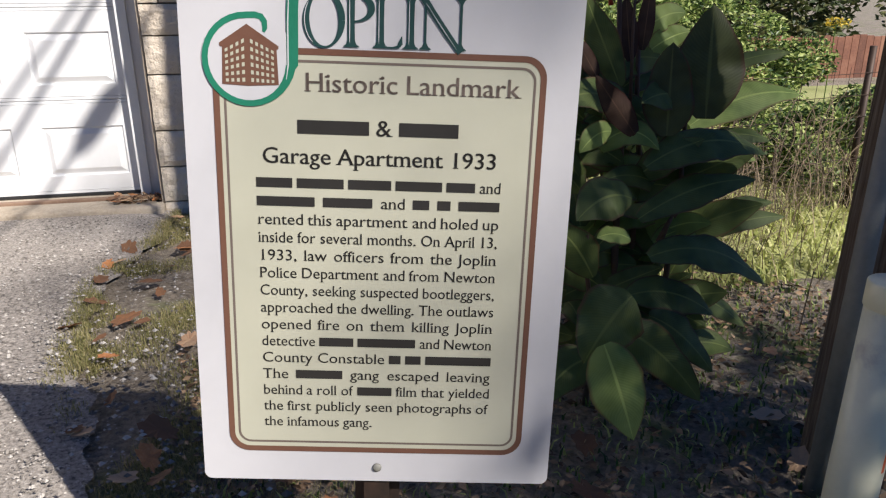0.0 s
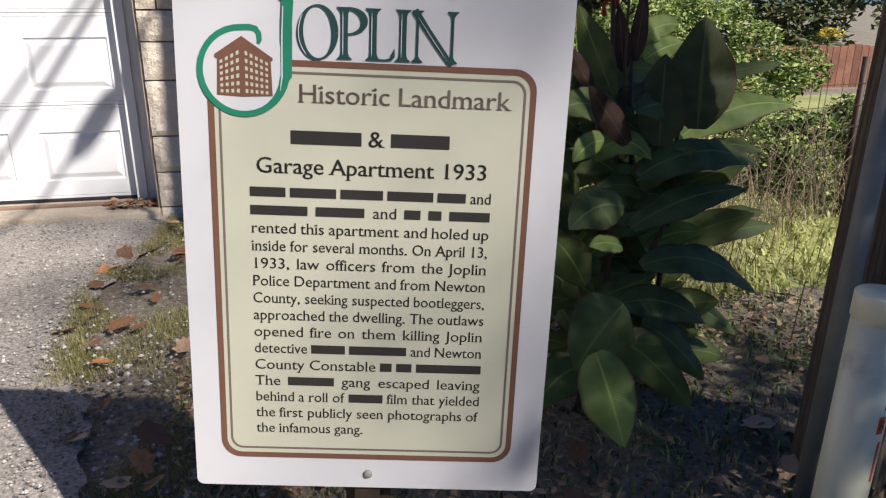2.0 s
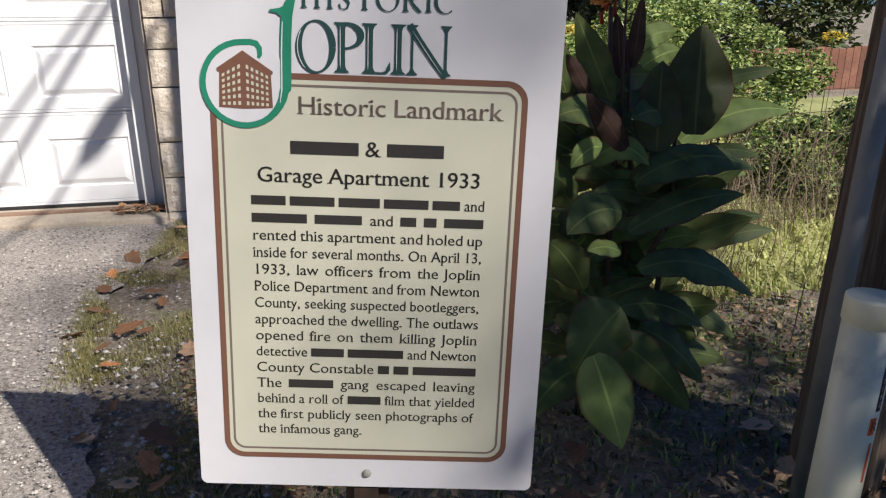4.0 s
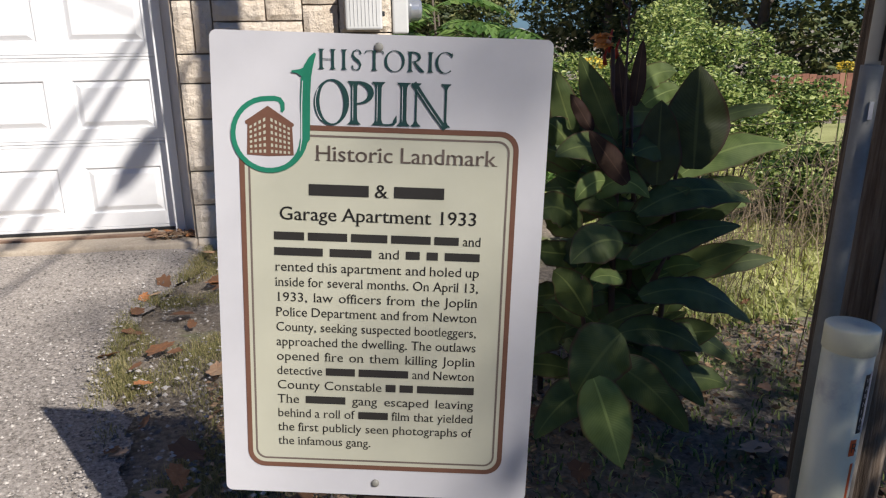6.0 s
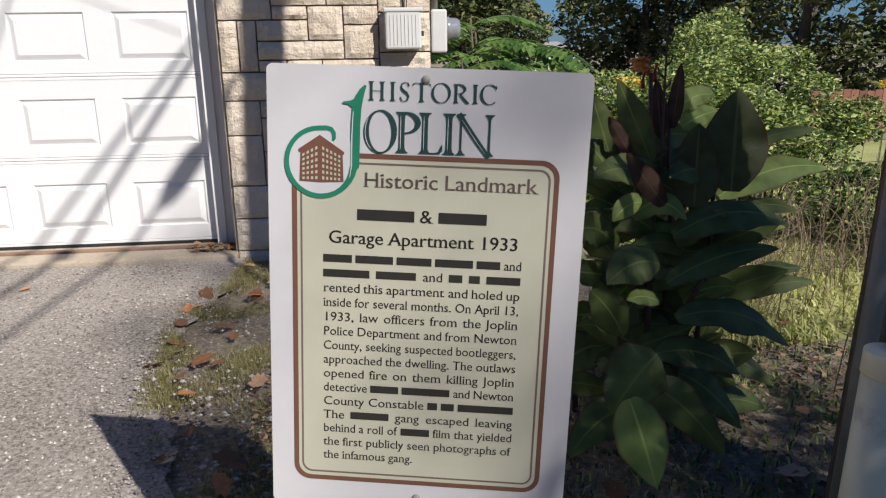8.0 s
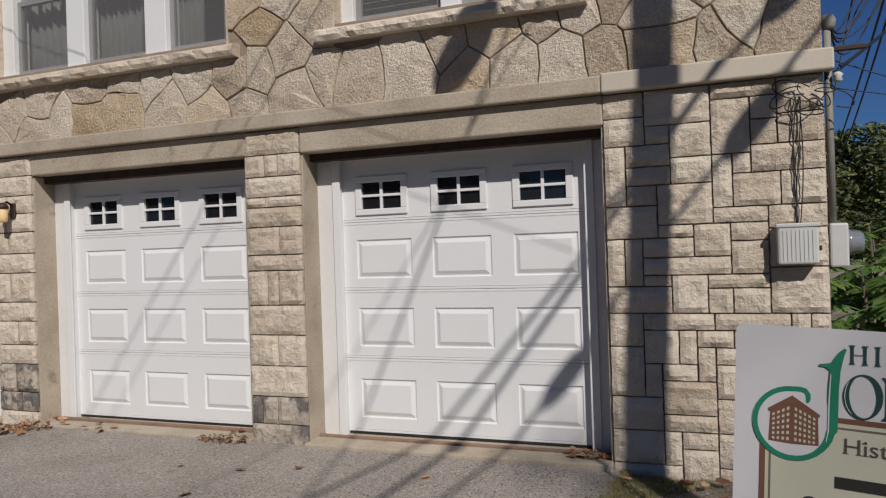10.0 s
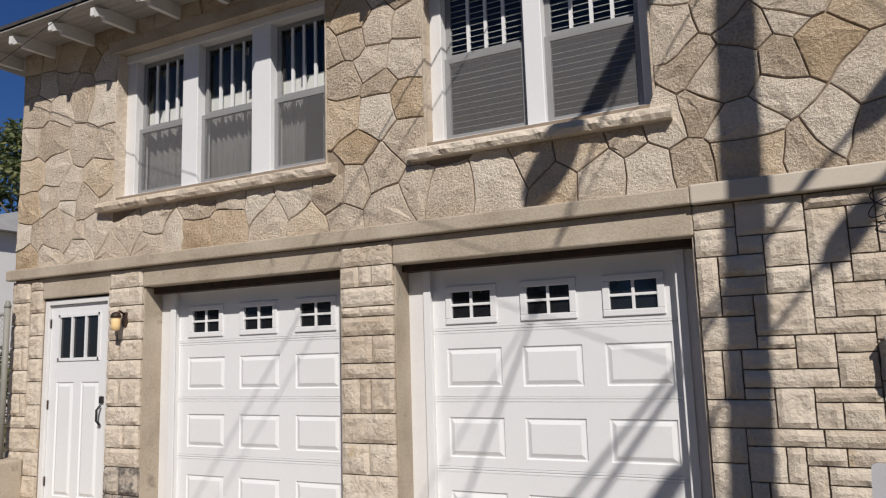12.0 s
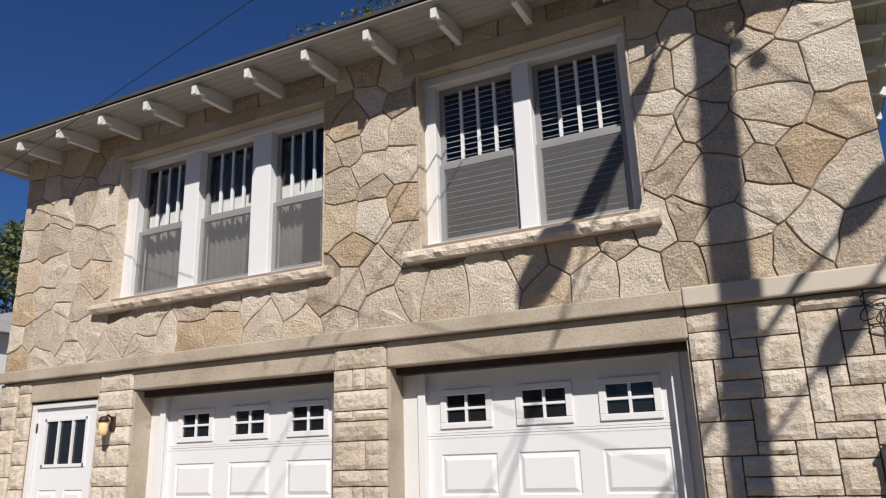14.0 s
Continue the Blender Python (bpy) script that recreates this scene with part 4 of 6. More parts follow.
def capital(ch, u, w, base, h, name):
    """One engraved roman capital: heavy stems with bracketed feet, hairlines and a pale inline."""
    ink, pale = bmesh.new(), []
    step = [0]

    def stroke(path, widths, bm=ink, lift=0.0016):
        step[0] += 1
        if bm is pale:
            pale.append(bmesh.new())
            bm = pale[-1]
        pts = [Vector(p) for p in path]
        rows = []
        for i, p in enumerate(pts):
            d = (pts[min(i + 1, len(pts) - 1)] - pts[max(i - 1, 0)]).normalized()
            n = Vector((-d.y, d.x)) * widths[i] * h / 2
            rows.append([bm.verts.new((u + q.x, -lift - 0.00004 * step[0], q.y - base)) for q in (p - n, p + n)])
        for a, b in zip(rows, rows[1:]):
            bm.faces.new((a[0], a[1], b[1], b[0]))

    def stem(x, y0=0.0, y1=1.0, t=0.145, foot=0.32):
        ks = (0, 0.025, 0.06, 0.13, 0.5, 0.87, 0.94, 0.975, 1)
        ws = (foot, foot * 0.9, (foot + t) * 0.42, t, t * 0.94, t, (foot + t) * 0.42, foot * 0.9, foot)
        stroke([(x, h * (y0 + (y1 - y0) * k)) for k in ks], ws)
        if t > 0.1:
            stroke([(x - 0.03 * h, h * k) for k in (0.08, 0.2, 0.8, 0.92)], (0.004, 0.017, 0.017, 0.004), pale, 0.0022)

    def bow(cx, cy, rx, ry, a0, a1, heavy, thin, n=26):
        pts, ws = [], []
        for i in range(n + 1):
            a = radians(a0 + (a1 - a0) * i / n)
            c = abs(math.cos(a - 0.16)) ** 1.6
            pts.append((cx + (rx - heavy * h * 0.45) * math.cos(a), cy + (ry - thin * h * 0.5) * math.sin(a)))
            ws.append(thin + (heavy - thin) * c)
        stroke(pts, ws)
        inner = [(p, wd) for p, wd in zip(pts, ws) if wd > heavy * 0.62]
        run = [q for q in inner if q[0][0] < cx]
        if len(run) > 3:
            stroke([(p[0] - 0.028 * h, p[1]) for p, wd in run], [0.004] + [0.016] * (len(run) - 2) + [0.004], pale, 0.0022)

    if ch == "O":
        bow(w / 2, h * 0.5, w / 2, h * 0.53, 0, 360, 0.135, 0.035, 44)
    elif ch == "C":
        bow(w * 0.55, h * 0.5, w * 0.55, h * 0.53, 48, 312, 0.15, 0.035, 34)
        stroke([(w * 0.93, h * 0.98), (w * 0.92, h * 0.86), (w * 0.90, h * 0.74)], (0.02, 0.10, 0.03))
    elif ch in "PR":
        stem(w * 0.24 if ch == "P" else w * 0.2)
        x = w * 0.24 if ch == "P" else w * 0.2
        bow(x + 0.04 * h, h * 0.735, w - x - 0.04 * h if ch == "P" else (w - x) * 0.72, h * 0.265, 92, -92, 0.14, 0.035)
        if ch == "R":
            stroke([(x + 0.22 * h, h * 0.48), (w * 0.66, h * 0.25), (w * 0.90, h * 0.05), (w * 1.04, 0)], (0.10, 0.14, 0.14, 0.03))
    elif ch == "L":
        stem(w * 0.27)
        stroke([(w * 0.27, h * 0.018), (w * 0.7, h * 0.018), (w * 0.88, h * 0.035), (w * 0.95, h * 0.10), (w, h * 0.24)], (0.036, 0.036, 0.06, 0.09, 0.012))
    elif ch == "I":
        stem(w / 2)
    elif ch == "H":
        stem(w * 0.17); stem(w * 0.83)
        stroke([(w * 0.17, h * 0.5), (w * 0.83, h * 0.5)], (0.04, 0.04))
    elif ch == "T":
        stem(w / 2, 0, 0.99, 0.15, 0.34)
        stroke([(0.0, h * 0.80), (w * 0.05, h * 0.93), (w * 0.14, h * 0.98), (w * 0.86, h * 0.98), (w * 0.95, h * 0.93), (w, h * 0.80)], (0.01, 0.07, 0.04, 0.04, 0.07, 0.01))
    elif ch == "N":
        stem(w * 0.13, 0, 1, 0.05, 0.24); stem(w * 0.88, 0, 1, 0.055, 0.24)
        stroke([(w * 0.06, h), (w * 0.3, h * 0.68), (w * 0.6, h * 0.30), (w * 0.885, -h * 0.04)], (0.14, 0.13, 0.13, 0.11))
        stroke([(w * 0.14, h * 0.87), (w * 0.5, h * 0.40), (w * 0.8, h * 0.03)], (0.006, 0.016, 0.004), pale, 0.0022)
    elif ch == "S":
        q = [(0.92, 0.80), (0.80, 0.97), (0.50, 1.0), (0.18, 0.90), (0.12, 0.72), (0.34, 0.56), (0.66, 0.45), (0.88, 0.27), (0.78, 0.07), (0.46, 0.0), (0.18, 0.04), (0.06, 0.22)]
        stroke([(a * w, b * h) for a, b in q], (0.10, 0.05, 0.04, 0.08, 0.12, 0.15, 0.15, 0.12, 0.08, 0.04, 0.05, 0.10))
    ob = part(name, ink, M_TEALINK, sign, "dark teal engraved capital")
    for bm in pale if h > 0.05 else []:
        part("inline", bm, M_BOARD, ob)


for ch, a, b in (("O", 0.1735, 0.232), ("P", 0.2305, 0.2735), ("L", 0.2705, 0.312), ("I", 0.310, 0.338), ("N", 0.336, 0.4025)):
    capital(ch, a, b - a, 0.1475, 0.0715, "heading_letter")
for ch, a, b in (("H", 0.181, 0.210), ("I", 0.217, 0.230), ("S", 0.236, 0.253), ("T", 0.258, 0.290), ("O", 0.291, 0.3245), ("R", 0.328, 0.356), ("I", 0.361, 0.373), ("C", 0.3755, 0.405)):
    capital(ch, a, b - a, 0.0580, 0.0325, "heading_letter")
lettering("subheading_word", ["Historic", "Landmark"], 0.0385, 0.173, 0.486, 0.2105, M_TAUPE, label="taupe printed word", widen=1.25)
lettering("title_word", [6, "&", 5], 0.034, 0.163, 0.397, 0.2715, M_BLACKINK, widen=1.25)
lettering("title_word", ["Garage", "Apartment", "1933"], 0.034, 0.110, 0.454, 0.315, M_BLACKINK, widen=1.25)
TEXT = [
    [5, 6.5, 6, 6.5, 4, "and"], [7, 6, "and", 2, 1.6, 5], ["rented", "this", "apartment", "and", "holed", "up"],
    ["inside", "for", "several", "months.", "On", "April", "13,"], ["1933,", "law", "officers", "from", "the", "Joplin"],
    ["Police", "Department", "and", "from", "Newton"], ["County,", "seeking", "suspected", "bootleggers,"],
    ["approached", "the", "dwelling.", "The", "outlaws"], ["opened", "fire", "on", "them", "killing", "Joplin"],
    ["detective", 5, 8.5, "and", "Newton"], ["County", "Constable", 1.5, 2, 8.5], ["The", 6, "gang", "escaped", "leaving"],
    ["behind", "a", "roll", "of", 5, "film", "that", "yielded"], ["the", "first", "publicly", "seen", "photographs", "of"], ["the", "infamous", "gang."]]
for i, words in enumerate(TEXT):
    lettering("word", words, 0.0246, 0.101, 0.463 if i < 14 else 0.275, 0.3515 + 0.02805 * i, M_BLACKINK, weight=0.008)
for u, v in ((0.281, 0.020), (0.284, 0.819)):
    bm = lathe([(0.0075, 0), (0.0075, 0.002), (0.005, 0.0045), (0.002, 0.005)], 16)
    bmesh.ops.rotate(bm, verts=bm.verts[:], cent=(0, 0, 0), matrix=Matrix.Rotation(radians(90), 3, "X"))
    bmesh.ops.translate(bm, verts=bm.verts[:], vec=(u, 0, -v))
    part("bolt", bm, M_GALV, sign, "galvanised bolt head", True)
part("post", boxes((0.262, 0.266, 0.007, 0.035, -1.40, -0.005), (0.300, 0.304, 0.007, 0.035, -1.40, -0.005), (0.266, 0.300, 0.007, 0.011, -1.40, -0.005), (0.245, 0.262, 0.033, 0.037, -1.40, -0.005), (0.304, 0.321, 0.033, 0.037, -1.40, -0.005)), M_RUST, sign, "dark steel channel post")

# ---- utility pole with conduit ----
pole = thing("utility_pole", "dark weathered wooden utility pole with grey conduit", "utility pole", at=pose(2.255, -2.945, 0, 0, 1.6, 0))
bm = tube([(0.022 * max(0.0, 0.5 * i - 2.4), 0, -0.4 + 0.5 * i) for i in range(21)], 0.121, 22, taper=0.10)
for v in bm.verts:
    r = Vector((v.co.x, v.co.y, 0))
    v.co += r.normalized() * 0.006 * noise.noise((v.co.x * 30, v.co.y * 30, v.co.z * 0.7)) if r.length > 0 else Vector((0, 0, 0))
part("shaft", bm, M_POLE, pole, "split and weathered timber", True)
part("conduit", tube([(-0.180, -0.10, -0.1), (-0.181, -0.10, 1.12)], 0.024, 14), M_GALV, pole, "grey steel conduit", True)
part("conduit_top", tube([(-0.181, -0.10, 1.12), (-0.184, -0.10, 3.2)], 0.0165, 12), M_GREYPLASTIC, pole, "pale plastic riser", True)
part("cable", tube([(-0.178, -0.118, 1.13), (-0.176, -0.122, 1.3), (-0.17, -0.12, 1.8), (-0.17, -0.1, 3.5)], 0.004, 6), M_BLACK, pole, "thin black cable", True)
part("label", boxes((-0.190, -0.180, -0.1262, -0.1238, 1.0, 1.04)), M_BOARD, pole, "small pale printed tag")
part("moulding", boxes((-0.075, -0.04, -0.137, -0.118, -0.1, 2.6), bevel=0.006), surface("grey_moulding", [(0.16, 0.13, 0.10), (0.28, 0.24, 0.20)], 7, 0.9, grain=40, bump=0.5), pole, "grey wooden cable moulding")
part("crossarm", boxes((-1.02, 0.78, -0.18, -0.08, 8.6, 8.72), bevel=0.01), M_POLE, pole)

# ---- white marker pipe ----
pipe = thing("marker_pipe", "white plastic cable marker pipe with cap standing by the pole", "marker post", at=pose(1.945, -3.285, -0.105, -1.0, 2.3, 0))
part("tube", lathe([(0.0525, -0.15), (0.0525, 0.655)], 28), M_PVC, pipe, "white plastic tube", True)
part("cap", lathe([(0.053, 0.640), (0.0555, 0.642), (0.0555, 0.690), (0.0548, 0.694), (0.052, 0.6965), (0.02, 0.698)], 32), M_PVC, pipe, "slightly wider round cap", True)


def wrap(a0, a1, z0, z1, r):
    bm = bmesh.new()
    n = 8
    rows = [[bm.verts.new((r * math.cos(radians(a0 + (a1 - a0) * i / n)), r * math.sin(radians(a0 + (a1 - a0) * i / n)), z)) for i in range(n + 1)] for z in (z0, z1)]
    for i in range(n):
        bm.faces.new((rows[0][i], rows[0][i + 1], rows[1][i + 1], rows[1][i]))
    return bm


part("warning_label", wrap(-79, -62, 0.46, 0.60, 0.0529), M_BLACKINK, pipe, "black warning label")
part("warning_label", wrap(-61, -30, 0.455, 0.605, 0.0529), M_BOARD, pipe, "white warning label")
part("orange_mark", wrap(-88, -69, 0.405, 0.445, 0.0530), M_ORANGE, pipe, "orange sticker")
part("orange_mark", wrap(-76, -66, 0.29, 0.385, 0.0529), M_ORANGE, pipe)
for w, z, a, s, m in [(c, 0.580 - 0.0185 * i, -75, 0.0165, M_BOARD) for i, c in enumerate("WARNING")] + [("R", 0.413, -85, 0.034, M_BLACKINK)]:
    vs, fs, wd = glyphs(w, s, False)
    bm = bmesh.new()
    bv = []
    for x, y in vs:
        ang, zz = radians(a) + x / 0.0535, z + y
        bv.append(bm.verts.new((0.0534 * math.cos(ang), 0.0534 * math.sin(ang), zz)))
    for f in fs:
        try:
            bm.faces.new([bv[i] for i in f])
        except ValueError:
            pass
    part("label_letter", bm, m, pipe)

# ---- overhead cables, whose shadows cross the front ----
def cable(a, b, r, drop, label, group="overhead cables"):
    return tagged(part("cable", tube(sag(a, b, drop), r, 7), M_BLACK, None, "", True), label, "cable", group)


def overhead(p, q, r, before, after, bulges):
    """A cable through two points that runs on past both, with bulges added to cast blob shadows."""
    p, q = Vector(p), Vector(q)
    d = (q - p).normalized()
    ob = thing("overhead_cable", "black overhead cable out of view, placed for its wall shadow", "cable", "overhead cables")
    part("cable", tube([p - d * before, p, q, q + d * after], r, 7), M_BLACK, ob, "", True)
    for c, length, rad in bulges:
        c = p + d * (Vector(c) - p).dot(d)
        pts = [c + d * length * (k / 8 - 0.5) for k in range(9)]
        bm = bmesh.new()
        prof = [0.25, 0.7, 0.95, 1, 1, 1, 0.95, 0.7, 0.25]
        ringv = []
        side = d.cross(Vector((0, 0, 1))).normalized()
        up = side.cross(d)
        for pt, k in zip(pts, prof):
            ringv.append([bm.verts.new(pt - up * rad * 0.4 + rad * k * (math.cos(t) * side + math.sin(t) * up)) for t in [2 * math.pi * j / 12 for j in range(12)]])
        for ra, rb in zip(ringv, ringv[1:]):
            for j in range(12):
                bm.faces.new((ra[j], ra[(j + 1) % 12], rb[(j + 1) % 12], rb[j]))
        bm.faces.new(ringv[0][::-1]); bm.faces.new(ringv[-1])
        part("splice_case", bm, M_BLACK, ob, "added black bulge that casts a blob shadow", True)
    return ob


def lit_from(x, y, z, height):
    """The place at that height whose shadow falls on (x, y, z)."""
    k = (height - z) / SUN_Z
    return (x + SUN_X * k, y - k, height)


# unseen cables and made-up bulges, placed back from the shadows on the front
overhead(lit_from(1.018, 0, 2.286, 5.4), lit_from(-0.912, -1.508, -0.06, 5.4), 0.016, 1.2, 9, [(lit_from(0.84, 0, 2.1, 5.4), 0.40, 0.085), (lit_from(-0.42, 0.28, 0.49, 5.4), 0.42, 0.07)])
overhead(lit_from(0.039, 0, 1.553, 5.4), lit_from(-1.247, -1.574, -0.06, 5.4), 0.021, 0.8, 9, [(lit_from(-1.10, 0.1, -0.02, 5.4), 0.22, 0.06)])
overhead(lit_from(-0.541, 0, 2.993, 6.0), lit_from(-1.673, 0.28, 0.672, 6.0), 0.011, 1.3, 9, [])
# thick bulges added for the broad shadow band over the right window
overhead(lit_from(-0.45, 0.13, 3.48, 6.0), lit_from(-1.06, 0, 2.60, 6.0), 0.016, 1.1, 0.05, [(lit_from(-0.82, 0, 2.79, 6.0), 0.50, 0.14), (lit_from(-0.45, 0.13, 3.48, 6.0), 0.95, 0.075)])
overhead(lit_from(1.091, 0, 2.851, 5.8), lit_from(0.493, 0, 2.165, 5.8), 0.018, 1.6, 9, [(lit_from(1.12, 0, 2.93, 5.8), 0.42, 0.085)])
# made-up cable and bulges for the leafy shadow blotches near the pole
overhead(lit_from(0.60, 0, 4.07, 7.0), lit_from(1.26, 0, 3.28, 7.0), 0.008, 0.3, 9, [(lit_from(0.66, 0, 3.97, 7.0), 0.15, 0.05), (lit_from(0.56, 0, 4.15, 7.0), 0.18, 0.04)])
overhead((0.89, -0.53, 4.79), lit_from(-1.95, 0.28, 0.66, 6.2), 0.006, 0, 9, [])
overhead((-1.175, -0.53, 4.79), lit_from(-4.143, 0.28, 0.756, 6.2), 0.0065, 0, 9, [])
overhead((-0.90, -0.53, 4.79), lit_from(-3.87, 0.28, 0.756, 6.2), 0.005, 0, 9, [])

# cables, meter and boxes at the house corner
cable((2.45, -2.8, 7.0), (7.5, 60, 5.0), 0.022, 2.0, "thick black line running from the pole to far trees")
cable((2.55, -2.8, 7.2), (8.1, 60, 5.2), 0.022, 2.0, "thick black line running from the pole to far trees")
cable((2.95, 12.0, 5.02), (9.0, 12.0, 2.2), 0.014, 0.0, "thin black cable running from the main line to far trees")
cable((2.95, 12.0, 4.44), (9.4, 12.0, 2.87), 0.012, 0.0, "thin black cable running from the main line to far trees")
cable((1.29, 0.03, 2.30), (3.84, 6.0, 4.93), 0.011, 0.04, "black service cable from the house corner to the line")
cable((1.31, 0.10, 2.10), (1.62, 0.6, 3.35), 0.005, 0.0, "thin black cable rising beside the house corner")
loops = thing("cable_loops", "tangled loops of black cable on the stone wall", "cable")
lrs = random.Random(17)
for k in range(6):
    c = Vector((1.06 + 0.05 * k, -0.05 - 0.012 * (k % 3), 2.20 + 0.035 * math.sin(k * 2.1)))
    r, turn = lrs.uniform(0.035, 0.075), lrs.uniform(-0.9, 0.9)
    pts = []
    for j in range(15):
        q = 4.4 * j / 14 + k
        x, z = r * 1.7 * math.cos(q), r * 0.7 * math.sin(q)
        pts.append(c + Vector((x * math.cos(turn) - z * math.sin(turn), 0.014 * math.sin(2.3 * q), x * math.sin(turn) + z * math.cos(turn))))
    part("loop", tube(pts, 0.0036, 6), M_BLACK, loops, "", True)
for k in range(4):
    pts = [(1.105 + 0.011 * k + 0.014 * math.sin(z * 5 + k * 1.7) - 0.02 * (2.2 - z), -0.024 - 0.004 * k, z) for z in [2.20 - 0.062 * j for j in range(13)]]
    part("drop_wire", tube(pts, 0.0034, 6), M_BLACK, loops, "", True)
tel = thing("junction_box", "ribbed grey plastic junction box on the stone wall", "junction box")
part("cover", boxes((0.99, 1.205, -0.118, -0.022, 1.225, 1.455), bevel=0.012), M_GREYPLASTIC, tel)
part("lid_lip", boxes((0.982, 1.213, -0.124, -0.02, 1.438, 1.462), bevel=0.006), M_GREYPLASTIC, tel)
for k in range(8):
    part("rib", boxes((1.018 + 0.022 * k, 1.022 + 0.022 * k, -0.1215, -0.117, 1.25, 1.42)), M_GREYPLASTIC, tel)
part("lock", boxes((1.204, 1.222, -0.09, -0.06, 1.30, 1.33), bevel=0.004), M_BLACK, tel)
met = thing("electric_meter", "grey electric meter with glass dome on the house corner", "electric meter")
part("meter_box", boxes((1.272, 1.37, -0.02, 0.24, 1.20, 1.455), bevel=0.012), M_GREYPLASTIC, met)
bm = lathe([(0.075, 0), (0.077, 0.02), (0.07, 0.03), (0.068, 0.07), (0.056, 0.09), (0.025, 0.096)], 24)
bmesh.ops.rotate(bm, verts=bm.verts[:], cent=(0, 0, 0), matrix=Matrix.Rotation(radians(90), 3, "Y"))
bmesh.ops.translate(bm, verts=bm.verts[:], vec=(1.371, 0.11, 1.34))
part("dome", bm, surface("meter_glass", [(0.30, 0.31, 0.32), (0.42, 0.43, 0.44)], 8, 0.12, metal=0.5, bump=0), met, "shiny glass dome", True)
part("conduit", tube([(1.30, 0.05, 1.455), (1.30, 0.05, 2.60)], 0.021, 12), M_GALV, met, "grey conduit up the corner", True)
part("weatherhead", lathe([(0.026, 0), (0.036, 0.02), (0.042, 0.055), (0.03, 0.085), (0.01, 0.095)], 16, (1.31, 0.05, 2.585)), M_GALV, met, "rounded grey cable entry cap", True)
part("bracket", boxes((1.275, 1.50, 0.035, 0.065, 2.455, 2.485), bevel=0.006), M_RUST, met, "dark steel service bracket")
part("insulator", lathe([(0.012, 0), (0.028, 0.01), (0.02, 0.03), (0.03, 0.045), (0.012, 0.06)], 14, (1.345, 0.02, 2.27)), M_GREYPLASTIC, met, "pale insulator knob", True)
for k, (dx, dz, up) in enumerate(((0.20, -0.13, 0.36), (0.27, -0.08, 0.50), (0.33, -0.20, 0.42), (0.15, -0.05, 0.30), (0.40, -0.10, 0.62))):
    pts = []
    for j in range(17):
        f = j / 16
        pts.append((1.325 + dx * (1 - math.cos(math.pi * f * 0.8)) * 0.75, 0.03 + 0.24 * f + 0.02 * k, 2.64 + dz * math.sin(math.pi * min(1, f * 1.5)) + up * f ** 3))
    part("drip_loop", tube(pts, 0.0065 - 0.0006 * k, 7), M_BLACK, met, "black drip loop cable", True)

# wall lantern by the entrance
lamp = thing("wall_lantern", "dark wall lantern with glowing amber glass", "wall lamp")
part("bracket", boxes((-5.23, -5.17, -0.03, -0.004, 1.78, 1.92), bevel=0.01), M_RUST, lamp)
part("arm", tube([(-5.20, -0.03, 1.90), (-5.20, -0.08, 1.93), (-5.20, -0.12, 1.90)], 0.010, 8), M_RUST, lamp, "", True)
part("hood", lathe([(0.05, 0), (0.048, 0.02), (0.035, 0.045), (0.012, 0.055)], 18, (-5.20, -0.12, 1.865)), M_RUST, lamp, "", True)
glow = bpy.data.materials.new("amber_glass")
glow.use_nodes = True
gb = glow.node_tree.nodes["Principled BSDF"]
gb.inputs["Base Color"].default_value = (0.75, 0.55, 0.28, 1)
gb.inputs["Emission Color"].default_value = (1.0, 0.62, 0.22, 1)
gb.inputs["Emission Strength"].default_value = 0.08
part("globe", lathe([(0.018, 0), (0.036, 0.012), (0.042, 0.05), (0.042, 0.11), (0.036, 0.125)], 18, (-5.20, -0.12, 1.745)), glow, lamp, "amber glass globe", True)

# chain-link fence on the wing wall
cl = thing("chain_link_fence", "grey steel chain-link fence on the low wall", "fence")
for x in (-6.80, -8.60):
    p = part("post", tube([(x, -0.14, 0.5), (x, -0.14, 2.06)], 0.030, 14), M_GALV, cl, "", True)
    part("cap", lathe([(0.033, 0), (0.033, 0.03), (0.024, 0.045), (0.024, 0.06), (0.012, 0.075)], 14, (x, -0.14, 2.045)), M_GALV, p, "domed post cap", True)
for z in (0.62, 1.30, 1.98):
    part("rail", tube([(-8.60, -0.14, z), (-6.80, -0.14, z)], 0.019, 10), M_GALV, cl, "", True)
bm = bmesh.new()
for k in range(-22, 31):
    for s in (-1, 1):
        a, b = -8.58 + 0.06 * k, -8.58 + 0.06 * k + 1.34
        za, zb = (0.63, 1.97) if s > 0 else (1.97, 0.63)
        f0, f1 = max(0.0, (-8.58 - a) / 1.34), min(1.0, (-6.82 - a) / 1.34)
        if f1 - f0 < 0.03:
            continue
        p0, p1 = [Vector((a + 1.34 * f, -0.115 + 0.002 * s, za + (zb - za) * f)) for f in (f0, f1)]
        q = [bm.verts.new(p + Vector(o)) for p in (p0, p1) for o in ((-0.0015, 0, 0), (0.0015, 0, 0), (0, 0.002, 0))]
        for i in range(3):
            j = (i + 1) % 3
            bm.faces.new((q[i], q[j], q[j + 3], q[i + 3]))
part("chain_link", bm, M_GALV, cl)

